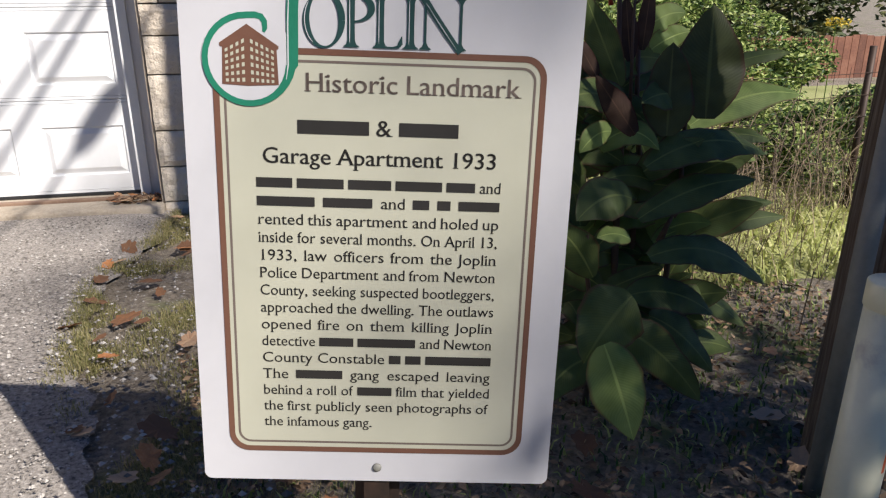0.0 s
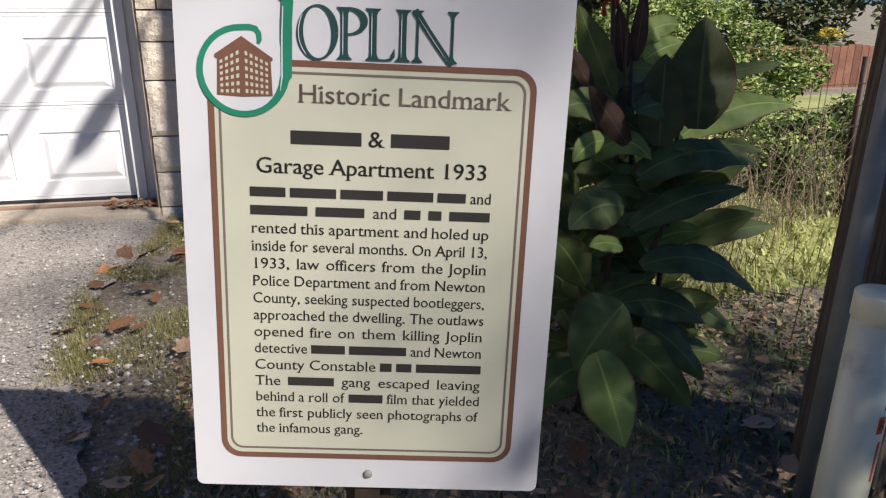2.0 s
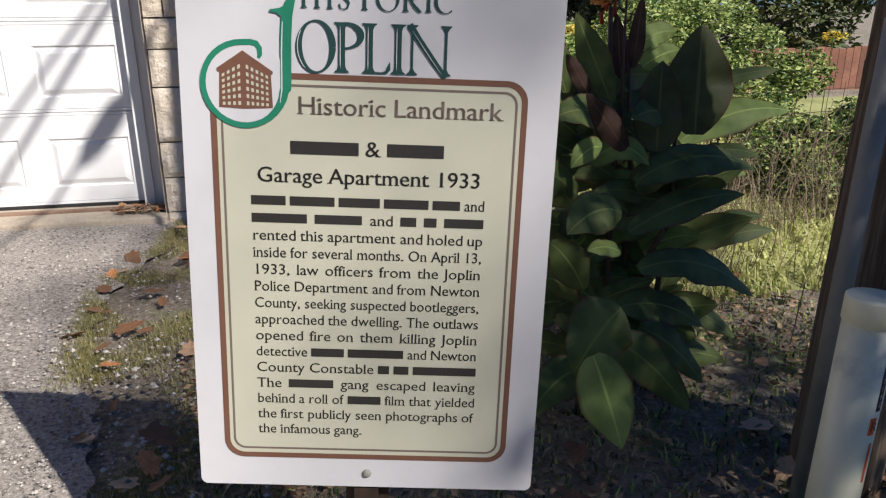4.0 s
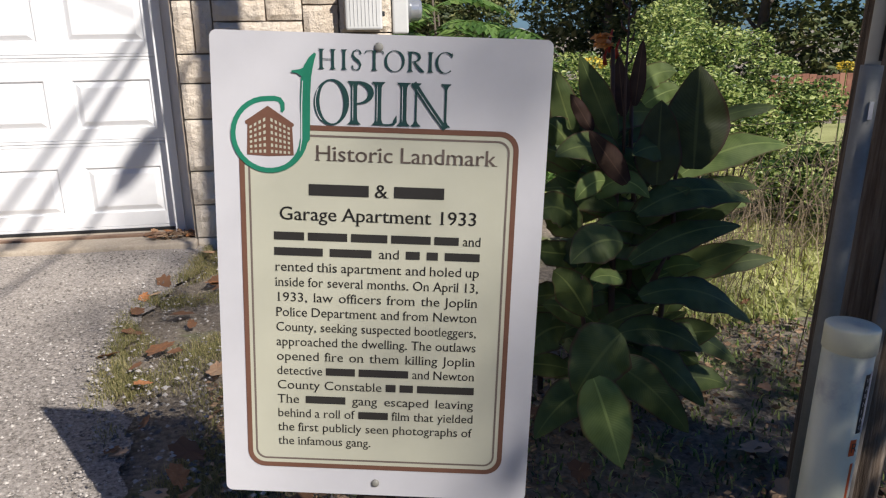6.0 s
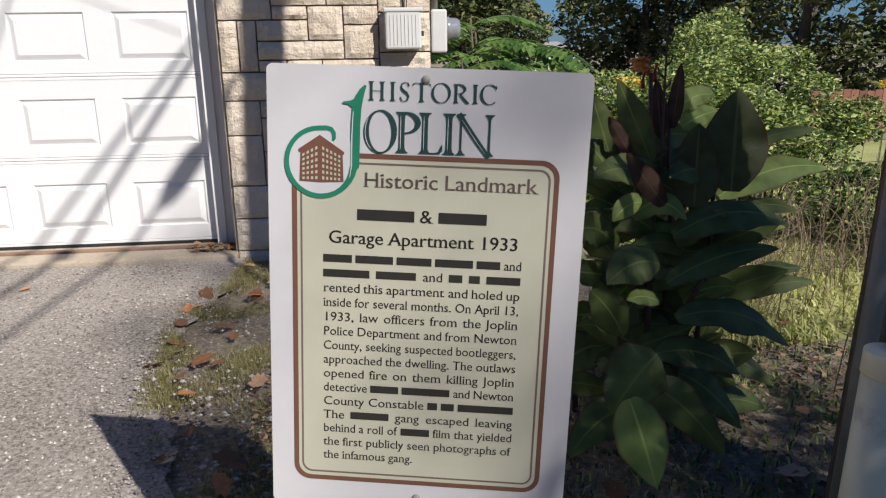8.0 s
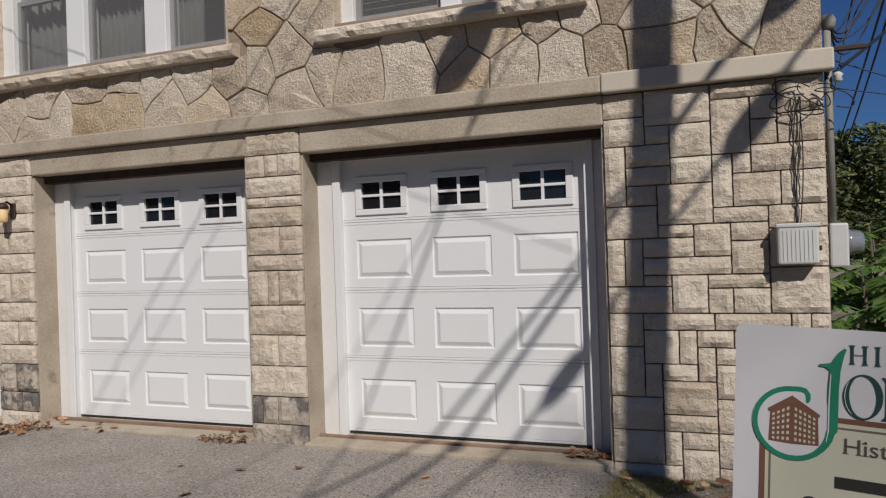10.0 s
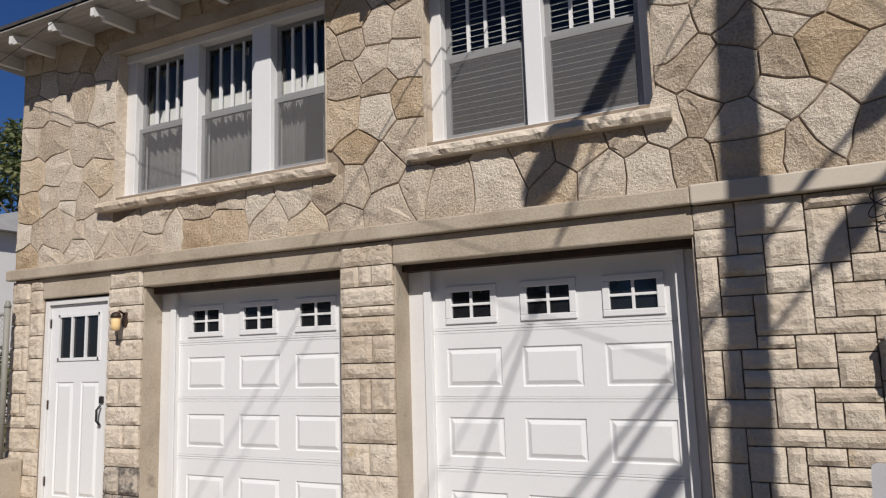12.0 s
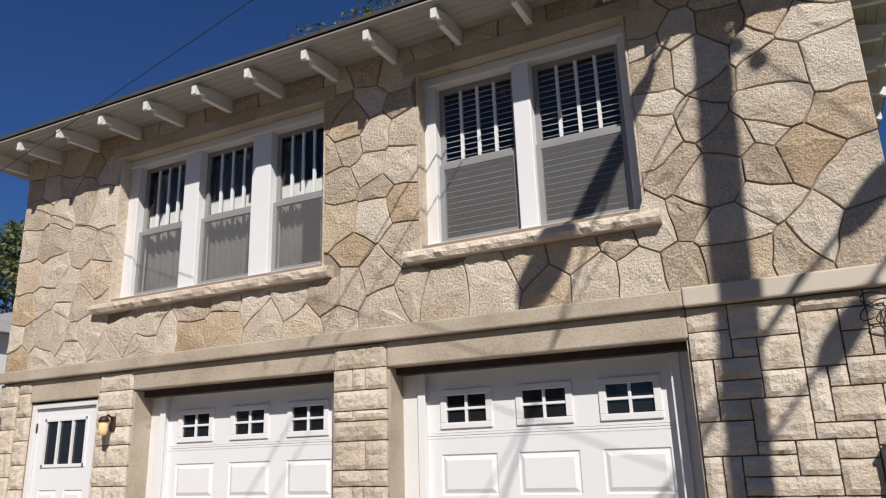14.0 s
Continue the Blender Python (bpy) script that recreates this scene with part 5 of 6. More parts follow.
# ---- foliage helpers ----
def scatter_leaves(clumps, count, size, seed, flat=0.5, slim=0.5):
    """Many small pointed leaves in uneven clumps (centre, radii)."""
    rs = np.random.RandomState(seed)
    w = np.array([c[1][0] * c[1][1] * c[1][2] for c in clumps]) ** 0.67
    pick = rs.choice(len(clumps), count, p=w / w.sum())
    cen = np.array([c[0] for c in clumps])[pick]
    rad = np.array([c[1] for c in clumps])[pick]
    d = rs.normal(size=(count, 3)); d /= np.linalg.norm(d, axis=1, keepdims=True)
    pos = cen + d * rad * (rs.uniform(0.25, 1.0, (count, 1)) ** 0.45)
    ax = rs.normal(size=(count, 3)); ax[:, 2] *= flat; ax /= np.linalg.norm(ax, axis=1, keepdims=True)
    up = rs.normal(size=(count, 3)) * 0.7 + np.array((0.2, -0.4, 0.9))
    sd = np.cross(ax, up); sd /= np.linalg.norm(sd, axis=1, keepdims=True) + 1e-6
    s = size * rs.uniform(0.6, 1.35, (count, 1))
    nm = np.cross(sd, ax)
    v = np.stack([pos - ax * s * 0.5, pos + sd * s * slim * 0.5 + nm * s * 0.08, pos + ax * s * 0.5, pos - sd * s * slim * 0.5 + nm * s * 0.08], 1).reshape(-1, 3)
    idx = np.arange(count * 4).reshape(-1, 4)
    me = bpy.data.meshes.new("foliage")
    me.from_pydata(v.tolist(), [], idx.tolist())
    return me


def foliage(name, me, material, parent):
    me.materials.append(material)
    ob = new(name, me)
    ob.parent = parent
    return ob


# ---- canna lilies beside the sign ----
def blade(base, tip, width, arch=0.05, facing=(-0.3, -0.8, 0.5), fold=0.18, steps=16):
    """A broad pointed leaf from base to tip, arched upwards and folded along its midrib."""
    base, tip = Vector(base), Vector(tip)
    mid = (base + tip) / 2 + Vector((0, 0, arch * 2))
    face = Vector(facing).normalized()
    bm = bmesh.new()
    uvl = bm.loops.layers.uv.new("UVMap")
    rows = []
    for i in range(steps + 1):
        t = i / steps
        c = base * (1 - t) ** 2 + mid * 2 * t * (1 - t) + tip * t * t
        d = ((mid - base) * (1 - t) + (tip - mid) * t).normalized()
        side = d.cross(face)
        side = side.normalized() if side.length > 0.05 else Vector((1, 0, 0))
        nrm = side.cross(d).normalized()
        w = width / 2 * (math.sin(math.pi * min(1, t * 0.97 + 0.03) ** 0.82) ** 0.75) * (1 + 0.06 * math.sin(9 * t + base.x * 30))
        row = []
        for u in (-1, -0.5, 0, 0.5, 1):
            lift = -abs(u) * fold * w + (0.13 * math.sin(13 * t + 2.2 * u + base.z * 20) + 0.07 * math.sin(29 * t - 3 * u + base.x * 40)) * w * abs(u) + 0.10 * w * u * math.sin(base.z * 31 + base.x * 17) * t
            row.append((bm.verts.new(c + side * u * w - nrm * lift * -1), u, t))
        rows.append(row)
    for ra, rb in zip(rows, rows[1:]):
        for k in range(4):
            q = (ra[k], ra[k + 1], rb[k + 1], rb[k])
            f = bm.faces.new([v[0] for v in q])
            for lp, v in zip(f.loops, q):
                lp[uvl].uv = (v[1], v[2])
    return bm


canna = thing("canna_plant", "tall canna plant with broad dark green and bronze leaves", "plant")


def leaf(base, tip, width, arch=0.05, material=None, facing=(-0.3, -0.8, 0.5), fold=0.18):
    part("leaf", blade(base, tip, width, arch, facing, fold), material or M_CANNA_DARK, canna, "", True)


for bx, by, tx, ty, tz, r in ((1.80, -2.42, 1.78, -2.30, 1.15, 0.014), (1.88, -2.36, 1.86, -2.28, 1.02, 0.013), (1.95, -2.40, 2.0, -2.36, 0.86, 0.012), (1.74, -2.30, 1.66, -2.2, 0.95, 0.012), (1.66, -2.50, 1.60, -2.6, 0.5, 0.011), (1.60, -2.2, 1.52, -2.1, 0.95, 0.012)):
    part("stem", tube([Vector((bx, by, -0.14)).lerp(Vector((tx, ty, tz)), k / 6) + Vector((0.01 * math.sin(k * 2), 0, 0)) for k in range(7)], r, 8, taper=r * 0.5), M_CANNA_PURPLE, canna, "", True)
UPW = (-0.35, -0.9, 0.15)
OUT, HANG = (-0.1, -0.7, 0.7), (-0.1, -0.93, 0.35)
leaf((2.010, -2.44, 0.78), (2.035, -2.38, 1.10), 0.20, 0.0, M_CANNA_BRONZE, UPW)
leaf((1.875, -2.47, 0.74), (1.891, -2.43, 1.00), 0.145, 0.0, M_CANNA_BRONZE, UPW)
leaf((1.887, -2.25, 1.025), (2.021, -2.25, 1.072), 0.085, 0.02, M_CANNA_LIT, UPW)
leaf((1.905, -2.27, 0.97), (2.029, -2.27, 1.02), 0.08, 0.01, M_CANNA_LIT, UPW)
leaf((2.15, -2.25, 0.905), (2.404, -2.25, 0.949), 0.06, 0.012, None, OUT)
leaf((2.040, -2.30, 0.735), (2.446, -2.27, 0.815), 0.125, 0.045, M_CANNA_LIT, (-0.1, -0.75, 0.65))
leaf((2.120, -2.30, 0.69), (2.336, -2.30, 0.672), 0.07, 0.02, None, OUT)
leaf((2.080, -2.25, 0.59), (2.328, -2.25, 0.60), 0.085, 0.03, M_CANNA_LIT, OUT)
leaf((1.803, -2.50, 0.66), (2.19, -2.50, 0.675), 0.135, 0.06, None, (-0.1, -0.6, 0.8))
leaf((1.769, -2.55, 0.52), (2.13, -2.55, 0.615), 0.11, 0.035, None, (-0.1, -0.6, 0.8))
leaf((1.73, -2.58, 0.59), (1.545, -2.64, 0.555), 0.135, 0.035, None, (0.1, -0.8, 0.6))
leaf((1.775, -2.35, 0.87), (1.655, -2.33, 1.135), 0.095, 0.0, M_CANNA_DARK, UPW)
leaf((1.790, -2.45, 0.74), (1.645, -2.47, 0.92), 0.075, 0.0, M_CANNA_PURPLE, UPW)
leaf((1.860, -2.30, 0.97), (1.875, -2.30, 1.18), 0.05, 0.0, M_CANNA_PURPLE, UPW)
leaf((1.815, -2.32, 0.94), (1.795, -2.30, 1.13), 0.06, 0.0, M_CANNA_PURPLE, UPW)
leaf((2.060, -2.25, 0.435), (2.170, -2.25, 0.475), 0.085, 0.02, M_CANNA_LIT, OUT)
leaf((2.13, -2.30, 0.425), (2.379, -2.30, 0.463), 0.065, 0.02, None, OUT)
leaf((2.15, -2.30, 0.365), (2.432, -2.30, 0.410), 0.07, 0.02, None, OUT)
leaf((1.900, -2.40, 0.39), (2.145, -2.40, 0.44), 0.085, 0.02, M_CANNA_LIT, OUT)
leaf((1.786, -2.60, 0.42), (2.175, -2.60, 0.30), 0.13, 0.065, M_CANNA_DARK, (-0.1, -0.5, 0.85))
leaf((1.736, -2.58, 0.47), (1.615, -2.62, 0.495), 0.06, 0.015, M_CANNA_LIT, OUT)
leaf((1.655, -2.78, 0.385), (1.505, -2.84, 0.235), 0.185, 0.015, M_CANNA_DARK, HANG)
leaf((1.545, -2.87, 0.30), (1.612, -2.94, 0.055), 0.15, 0.01, M_CANNA_LIT, HANG)
leaf((1.660, -2.72, 0.265), (1.890, -2.78, 0.04), 0.13, 0.03, None, (-0.1, -0.85, 0.5))
leaf((1.730, -2.60, 0.305), (2.015, -2.60, 0.215), 0.115, 0.04, None, OUT)
leaf((1.95, -2.45, 0.23), (2.230, -2.45, 0.085), 0.095, 0.035, None, OUT)
leaf((1.840, -2.53, 0.20), (2.055, -2.57, 0.0), 0.12, 0.03, M_CANNA_DARK, OUT)
leaf((1.716, -2.44, 0.755), (1.615, -2.46, 0.700), 0.075, 0.02, M_CANNA_LIT, UPW)
leaf((1.654, -2.30, 0.88), (1.580, -2.30, 1.09), 0.10, 0.0, None, UPW)
leaf((1.70, -2.35, 0.90), (1.62, -2.36, 1.02), 0.05, 0.0, M_CANNA_PURPLE, UPW)
leaf((1.650, -2.40, 0.57), (1.515, -2.42, 0.67), 0.12, 0.02)
leaf((1.620, -2.60, 0.37), (1.500, -2.62, 0.53), 0.11, 0.02)
leaf((1.690, -2.50, 0.295), (1.500, -2.52, 0.385), 0.10, 0.02)
leaf((1.670, -2.30, 0.80), (1.560, -2.32, 0.93), 0.12, 0.02)
leaf((1.74, -2.36, 0.80), (1.655, -2.38, 0.64), 0.10, 0.03)
leaf((2.02, -2.30, 0.22), (2.109, -2.30, 0.385), 0.09, 0.01)
leaf((1.640, -2.58, 0.10), (1.455, -2.62, -0.03), 0.13, 0.04)
leaf((1.66, -2.25, 0.75), (1.46, -2.22, 0.98), 0.13, 0.0, M_CANNA_DARK, UPW)
leaf((1.62, -2.4, 0.25), (1.42, -2.5, 0.18), 0.14, 0.04)
leaf((1.88, -2.25, 0.55), (1.80, -2.1, 0.75), 0.12, 0.02)
part("dry_sheath", tube([(1.905, -2.43, 0.40), (1.925, -2.43, 0.45), (1.945, -2.43, 0.49)], 0.012, 7, taper=0.004), M_DEADLEAF, canna, "dry orange leaf sheath", True)
crng = random.Random(4)
for k in range(96):
    a = crng.uniform(-0.9, 4.0)
    z = crng.uniform(-0.02, 0.9)
    b = Vector((1.80 + crng.uniform(-0.16, 0.16), -2.32 + crng.uniform(-0.1, 0.1), z))
    ln = crng.uniform(0.2, 0.34)
    leaf(b, b + Vector((ln * math.cos(a), ln * math.sin(a) * 0.8, crng.uniform(-0.05, 0.16))), crng.uniform(0.07, 0.13), crng.uniform(0.0, 0.06), (M_CANNA_LIT, M_CANNA_DARK, M_CANNA_DARK, M_CANNA_DARK, M_CANNA_DARK)[k % 5])
part("flower_stem", tube([(1.80, -2.38, 0.75), (1.812, -2.33, 1.02), (1.823, -2.30, 1.30)], 0.006, 7, taper=0.003), M_CANNA_PURPLE, canna, "bare flower stem", True)
for k in range(6):
    z = 1.10 + 0.035 * k
    part("flower_bud", tube([(1.815, -2.31, z), (1.815 + 0.018 * (-1) ** k, -2.315, z + 0.012), (1.815 + 0.024 * (-1) ** k, -2.315, z + 0.034)], 0.005, 6, taper=0.002), M_CANNA_PURPLE, canna, "", True)
foliage("flower", scatter_leaves([((1.738, -2.30, 1.175), (0.028, 0.02, 0.022))], 24, 0.04, 5), M_PETAL_ORANGE, canna)
for x, z, h in ((1.775, 1.14, 0.07), (1.80, 1.12, 0.06), (1.76, 1.10, 0.05)):
    part("flower_bud", tube([(x, -2.28, z), (x - 0.005, -2.28, z + h * 0.5), (x + 0.004, -2.28, z + h)], 0.008, 7, taper=0.003), M_PETAL_RED, canna, "red flower bud", True)

# ---- trees and shrubs ----
def tree(x, y, height, radius, count, leaf_size, label, seed, material=None, trunk=0.16, squash=1.0, base=None, low=0.3):
    """Tapered trunk, forking limbs and an uneven crown of many small leaves."""
    rs = random.Random(seed)
    g = lie(x, y) - 0.1 if base is None else base
    t = thing("tree", label, "tree", "trees", at=pose(x, y, g))
    pts = [(0.12 * rs.uniform(-1, 1) * k / 5, 0.12 * rs.uniform(-1, 1) * k / 5, height * 0.75 * k / 5) for k in range(6)]
    part("trunk", tube(pts, trunk, 10, taper=trunk * 0.35), M_BARK, t, "", True)
    clumps = []
    n = 15
    for k in range(n):
        a = 2.4 * k + rs.uniform(-0.4, 0.4)
        h = low + (0.92 - low) * (k + 0.5) / n
        reach = radius * (0.75 * math.sin(math.pi * min(0.98, max(0.12, (h - low + 0.12) / (1.12 - low)))) ** 0.6 + 0.1) * rs.uniform(0.65, 1.1)
        c = (reach * math.cos(a), reach * math.sin(a) * squash, height * h)
        s = radius * rs.uniform(0.30, 0.48)
        clumps.append((c, (s, s * squash, s * rs.uniform(0.6, 0.85))))
        z0 = height * max(0.15, h - 0.2)
        if k % 2 == 0:
            part("limb", tube([(0, 0, z0), (c[0] * 0.5, c[1] * 0.5, (z0 + c[2]) / 2 + 0.1), c], trunk * 0.35, 6, taper=0.015), M_BARK, t, "", True)
    clumps.append(((0, 0, height * 0.86), (radius * 0.4, radius * 0.4 * squash, height * 0.13)))
    foliage("crown", scatter_leaves(clumps, count, leaf_size, seed), material or M_LEAF_FAR, t)
    return t


def shrub(x, y, w, d, h, count, leaf_size, label, seed, material=None, slim=0.45):
    rs = random.Random(seed)
    t = thing("shrub", label, "shrub", "shrubs", at=pose(x, y, lie(x, y) - 0.04))
    clumps = []
    for k in range(16):
        a, r = rs.uniform(0, 6.28), math.sqrt(rs.random()) * 0.85
        hh = h * rs.uniform(0.25, 0.95) * (1.05 - 0.4 * r)
        c = (w * r * math.cos(a), d * r * math.sin(a), hh)
        s = rs.uniform(0.14, 0.26) * min(w, h)
        clumps.append((c, (s * 1.3, s * 1.3, s)))
        if k % 2:
            part("stem", tube([(c[0] * 0.2, c[1] * 0.2, -0.05), (c[0] * 0.7, c[1] * 0.7, hh * 0.6), (c[0] * 1.05, c[1] * 1.05, hh * 1.08)], 0.010, 5, taper=0.003), M_BARK, t, "", True)
    foliage("leaves", scatter_leaves(clumps, count, leaf_size, seed, slim=slim), material or M_LEAF, t)
    return t


BUSH = "dense green shrub with small leaves in sun"
shrub(3.35, 0.95, 1.0, 0.8, 1.62, 19000, 0.043, BUSH, 1)
shrub(4.15, 1.0, 0.75, 0.8, 1.35, 14000, 0.043, BUSH, 2)
shrub(2.65, 1.6, 0.8, 0.8, 1.25, 14000, 0.043, BUSH, 3)
shrub(3.2, 3.2, 1.3, 0.9, 1.0, 5200, 0.085, "yellow-green weedy shrub behind the house corner", 4, M_SUMAC)
shrub(4.5, 2.8, 1.1, 0.9, 1.75, 15000, 0.048, BUSH, 5)
shrub(2.0, 0.7, 0.55, 0.6, 0.85, 3000, 0.08, "yellow-green weedy shrub by the house wall", 6, M_SUMAC)
shrub(5.3, 4.6, 1.6, 1.0, 1.0, 4500, 0.1, "yellow-green weedy shrub in the yard", 8, M_SUMAC)
shrub(2.75, -0.55, 0.55, 0.35, 0.42, 1300, 0.06, "low tangled green shrub in the yard", 9)
shrub(4.3, -0.2, 0.75, 0.45, 0.66, 6500, 0.05, BUSH, 10)
shrub(-8.0, 1.5, 0.95, 0.9, 2.7, 9000, 0.07, "dark green bush behind the chain-link fence", 12, M_LEAF_FAR)
shrub(-9.4, 1.7, 1.0, 0.9, 2.4, 7000, 0.07, "dark green bush behind the chain-link fence", 13, M_LEAF_FAR)
for x, y, z, s in ((2.42, -0.35, 1.02, 0.06), (4.72, 0.5, 0.92, 0.07)):
    fl = thing("flower_stalk", "small cluster of yellow flowers on the shrub", "flower", "yellow flowers")
    part("stalk", tube([(x, y, -0.15), (x, y, z)], 0.004, 5), M_LEAF, fl)
    foliage("petals", scatter_leaves([((x, y, z), (s * 1.6, s, s * 0.6))], 90, 0.03, int(x * 100)), M_PETAL_YEL, fl)

# long fronds by the house corner
def frond(base, out, length, droop, seed):
    """One compound leaf: a bowed rachis with paired pointed leaflets."""
    rs = random.Random(seed)
    base, out = Vector(base), Vector(out).normalized()
    pts = [base + out * length * t + Vector((0, 0, length * (0.55 * t - droop * t * t))) for t in [k / 14 for k in range(15)]]
    f = new("frond"); f.parent = sumac
    part("rachis", tube(pts, 0.006, 5, taper=0.002), M_SUMAC, f, "", True)
    bm = bmesh.new()
    for k in range(2, 15):
        d = (pts[min(k + 1, 14)] - pts[k - 1]).normalized()
        side = d.cross(Vector((0, 0, 1))).normalized()
        ll = length * 0.26 * math.sin(math.pi * (k + 2) / 19) * rs.uniform(0.85, 1.1)
        for s in (-1, 1):
            tip = pts[k] + (side * s + d * 0.35).normalized() * ll + Vector((0, 0, -0.35 * ll))
            m = (pts[k] + tip) / 2 + Vector((0, 0, 0.06 * ll))
            w = d * ll * 0.27
            q = [bm.verts.new(p) for p in (pts[k], m - w, tip, m + w)]
            bm.faces.new((q[0], q[1], q[2])); bm.faces.new((q[0], q[2], q[3]))
    part("frond_blade", bm, M_SUMAC, f)


sumac = thing("tree_sapling", "young sapling with long bright green compound leaves", "sapling")
for k, (x, y, h) in enumerate(((1.72, 1.4, 1.45), (2.1, 1.3, 1.25), (1.58, 0.9, 1.15), (1.85, 2.0, 1.35), (1.9, 0.8, 1.0))):
    part("stem", tube([(x, y, -0.15), (x + 0.04, y, h * 0.6), (x, y + 0.03, h)], 0.016, 7, taper=0.008), M_BARK, sumac, "", True)
    for j in range(9):
        a = 2.4 * j + k
        frond((x, y, h * (0.62 + 0.042 * j)), (math.cos(a), math.sin(a) * 0.8 - 0.15, 0), 0.74 + 0.12 * math.sin(j * 3 + k), 0.55 + 0.05 * (9 - j), 10 * k + j)

# trees
FAR = "leafy green broadleaf tree beyond the yard"
tree(5.0, 30, 7.2, 3.2, 13000, 0.30, FAR, 21)
tree(7.3, 34, 5.8, 2.8, 11000, 0.30, FAR, 22)
tree(1.0, 33, 7.0, 3.4, 10000, 0.32, FAR, 23)
tree(9.0, 16.5, 7.6, 2.6, 14000, 0.21, "tall leafy tree with sparse top beyond the yard", 24, low=0.1)
tree(11.2, 17, 7.4, 3.0, 13000, 0.22, FAR, 25, low=0.1)
tree(10.5, 11, 6.0, 2.6, 12000, 0.2, FAR, 27, low=0.08)
tree(14.5, 10.5, 6.5, 2.8, 8000, 0.16, FAR, 28, low=0.08)
tree(18.5, 12, 7.5, 3.2, 7000, 0.2, FAR, 29, low=0.08)
tree(13.0, 22, 7.5, 3.5, 7000, 0.2, FAR, 30, low=0.08)
tree(-27.8, 13.5, 11.8, 3.2, 8000, 0.28, "leafy green tree behind the neighbouring house", 31)
tree(-10.6, 14.5, 18.2, 3.6, 7000, 0.22, "tall tree with reddish leaves behind the roof", 32, trunk=0.3, low=0.5)
# unseen row of trees, added to shade the street and cut bounced light
for k in range(6):
    tree(-19.5 + 6.3 * k + 0.8 * math.sin(k * 2.3), -16.6 + 0.5 * math.sin(k * 1.7), 10.4 + 0.6 * math.sin(k * 3.1), 4.3, 5200, 0.36, "added tree out of view that shades the street", 50 + k, trunk=0.22, low=0.2)
# unseen tree set along the sun's path to cast soft shade on the sign
tree(13.48, -18.3, 20.4, 1.5, 1850, 0.14, "added tall tree out of view that shades the sign", 36, M_LEAF, trunk=0.2, low=0.77)

# second unseen tree, added only for its shadow on pipe, canna and verge
tree(4.70, -6.80, 5.3, 0.95, 1800, 0.12, "added small tree out of view that shades the roadside verge", 37, M_LEAF, trunk=0.07, low=0.6)

# distant houses and garden fence
def plain_house(name, x0, x1, y0, y1, base, eave, rise, label):
    h = thing(name, label, "house", "neighbouring houses")
    part("wall", boxes((x0, x1, y0, y1, base, eave)), M_TRIM, h)
    bm = bmesh.new()
    o, ym = 0.4, (y0 + y1) / 2
    q = [bm.verts.new(p) for p in ((x0 - o, y0 - o, eave), (x1 + o, y0 - o, eave), (x1 + o, y1 + o, eave), (x0 - o, y1 + o, eave), (x0 + 1, ym, eave + rise), (x1 - 1, ym, eave + rise))]
    for f in ((0, 1, 5, 4), (1, 2, 5), (2, 3, 4, 5), (3, 0, 4), (3, 2, 1, 0)):
        bm.faces.new([q[i] for i in f])
    part("roof", bm, surface("grey_shingle", [(0.22, 0.22, 0.22), (0.32, 0.31, 0.30)], 3, 0.9, bump=0.3), h)
    for k in range(2):
        a = x0 + (x1 - x0) * (0.22 + 0.42 * k)
        w = part("window", boxes((a, a + 0.9, y0 - 0.03, y0 + 0.02, eave - 1.5, eave - 0.5)), M_GLASS_DARK, h)
        for z in (eave - 0.5, eave - 1.58):
            part("frame", boxes((a - 0.08, a + 0.98, y0 - 0.05, y0 - 0.031, z, z + 0.08)), M_WHITE, w)


plain_house("house", 14.6, 19.0, 58, 64, -2.6, 0.5, 0.9, "white house with grey roof far off between trees")
plain_house("house", -30, -19.75, 6.5, 14, -0.3, 5.25, 1.3, "white neighbouring house with grey shingle roof")
fence = thing("board_fence", "reddish brown vertical board fence in the yard", "fence")
for k in range(3):
    part("rail", boxes((8.2, 14.6, 7.03, 7.09, -0.75 + 0.5 * k, -0.66 + 0.5 * k)), M_FENCE, fence)
bmf = boxes((-0.068, 0.068, -0.012, 0.012, -0.75, 0.75), bevel=0.004)
board_me = mesh_of(bmf, "board", M_FENCE)
for k in range(44):
    o = new("board", board_me); o.parent = fence
    o.location = (8.3 + 0.142 * k, 7.0, -0.33 + 0.02 * math.sin(k * 5.1))
wf = thing("wire_fence", "rusty wire fence overgrown with dry vines", "fence")
for k in range(3):
    part("post", tube([(2.45 + 1.5 * k, -1.05 + 0.25 * k, -0.2), (2.45 + 1.5 * k, -1.05 + 0.25 * k, 0.85)], 0.02, 8), M_RUST, wf, "", True)
for k in range(7):
    z = 0.0 + 0.12 * k
    part("wire", tube([(2.2, -1.09, z), (3.5, -0.9, z - 0.015), (5.5, -0.55, z)], 0.0018, 4), M_RUST, wf)
for k in range(30):
    x = 2.25 + 0.11 * k
    y = -1.09 + 0.165 * (x - 2.2)
    part("wire", tube([(x, y, -0.08), (x + 0.02, y, 0.74)], 0.0015, 4), M_RUST, wf)

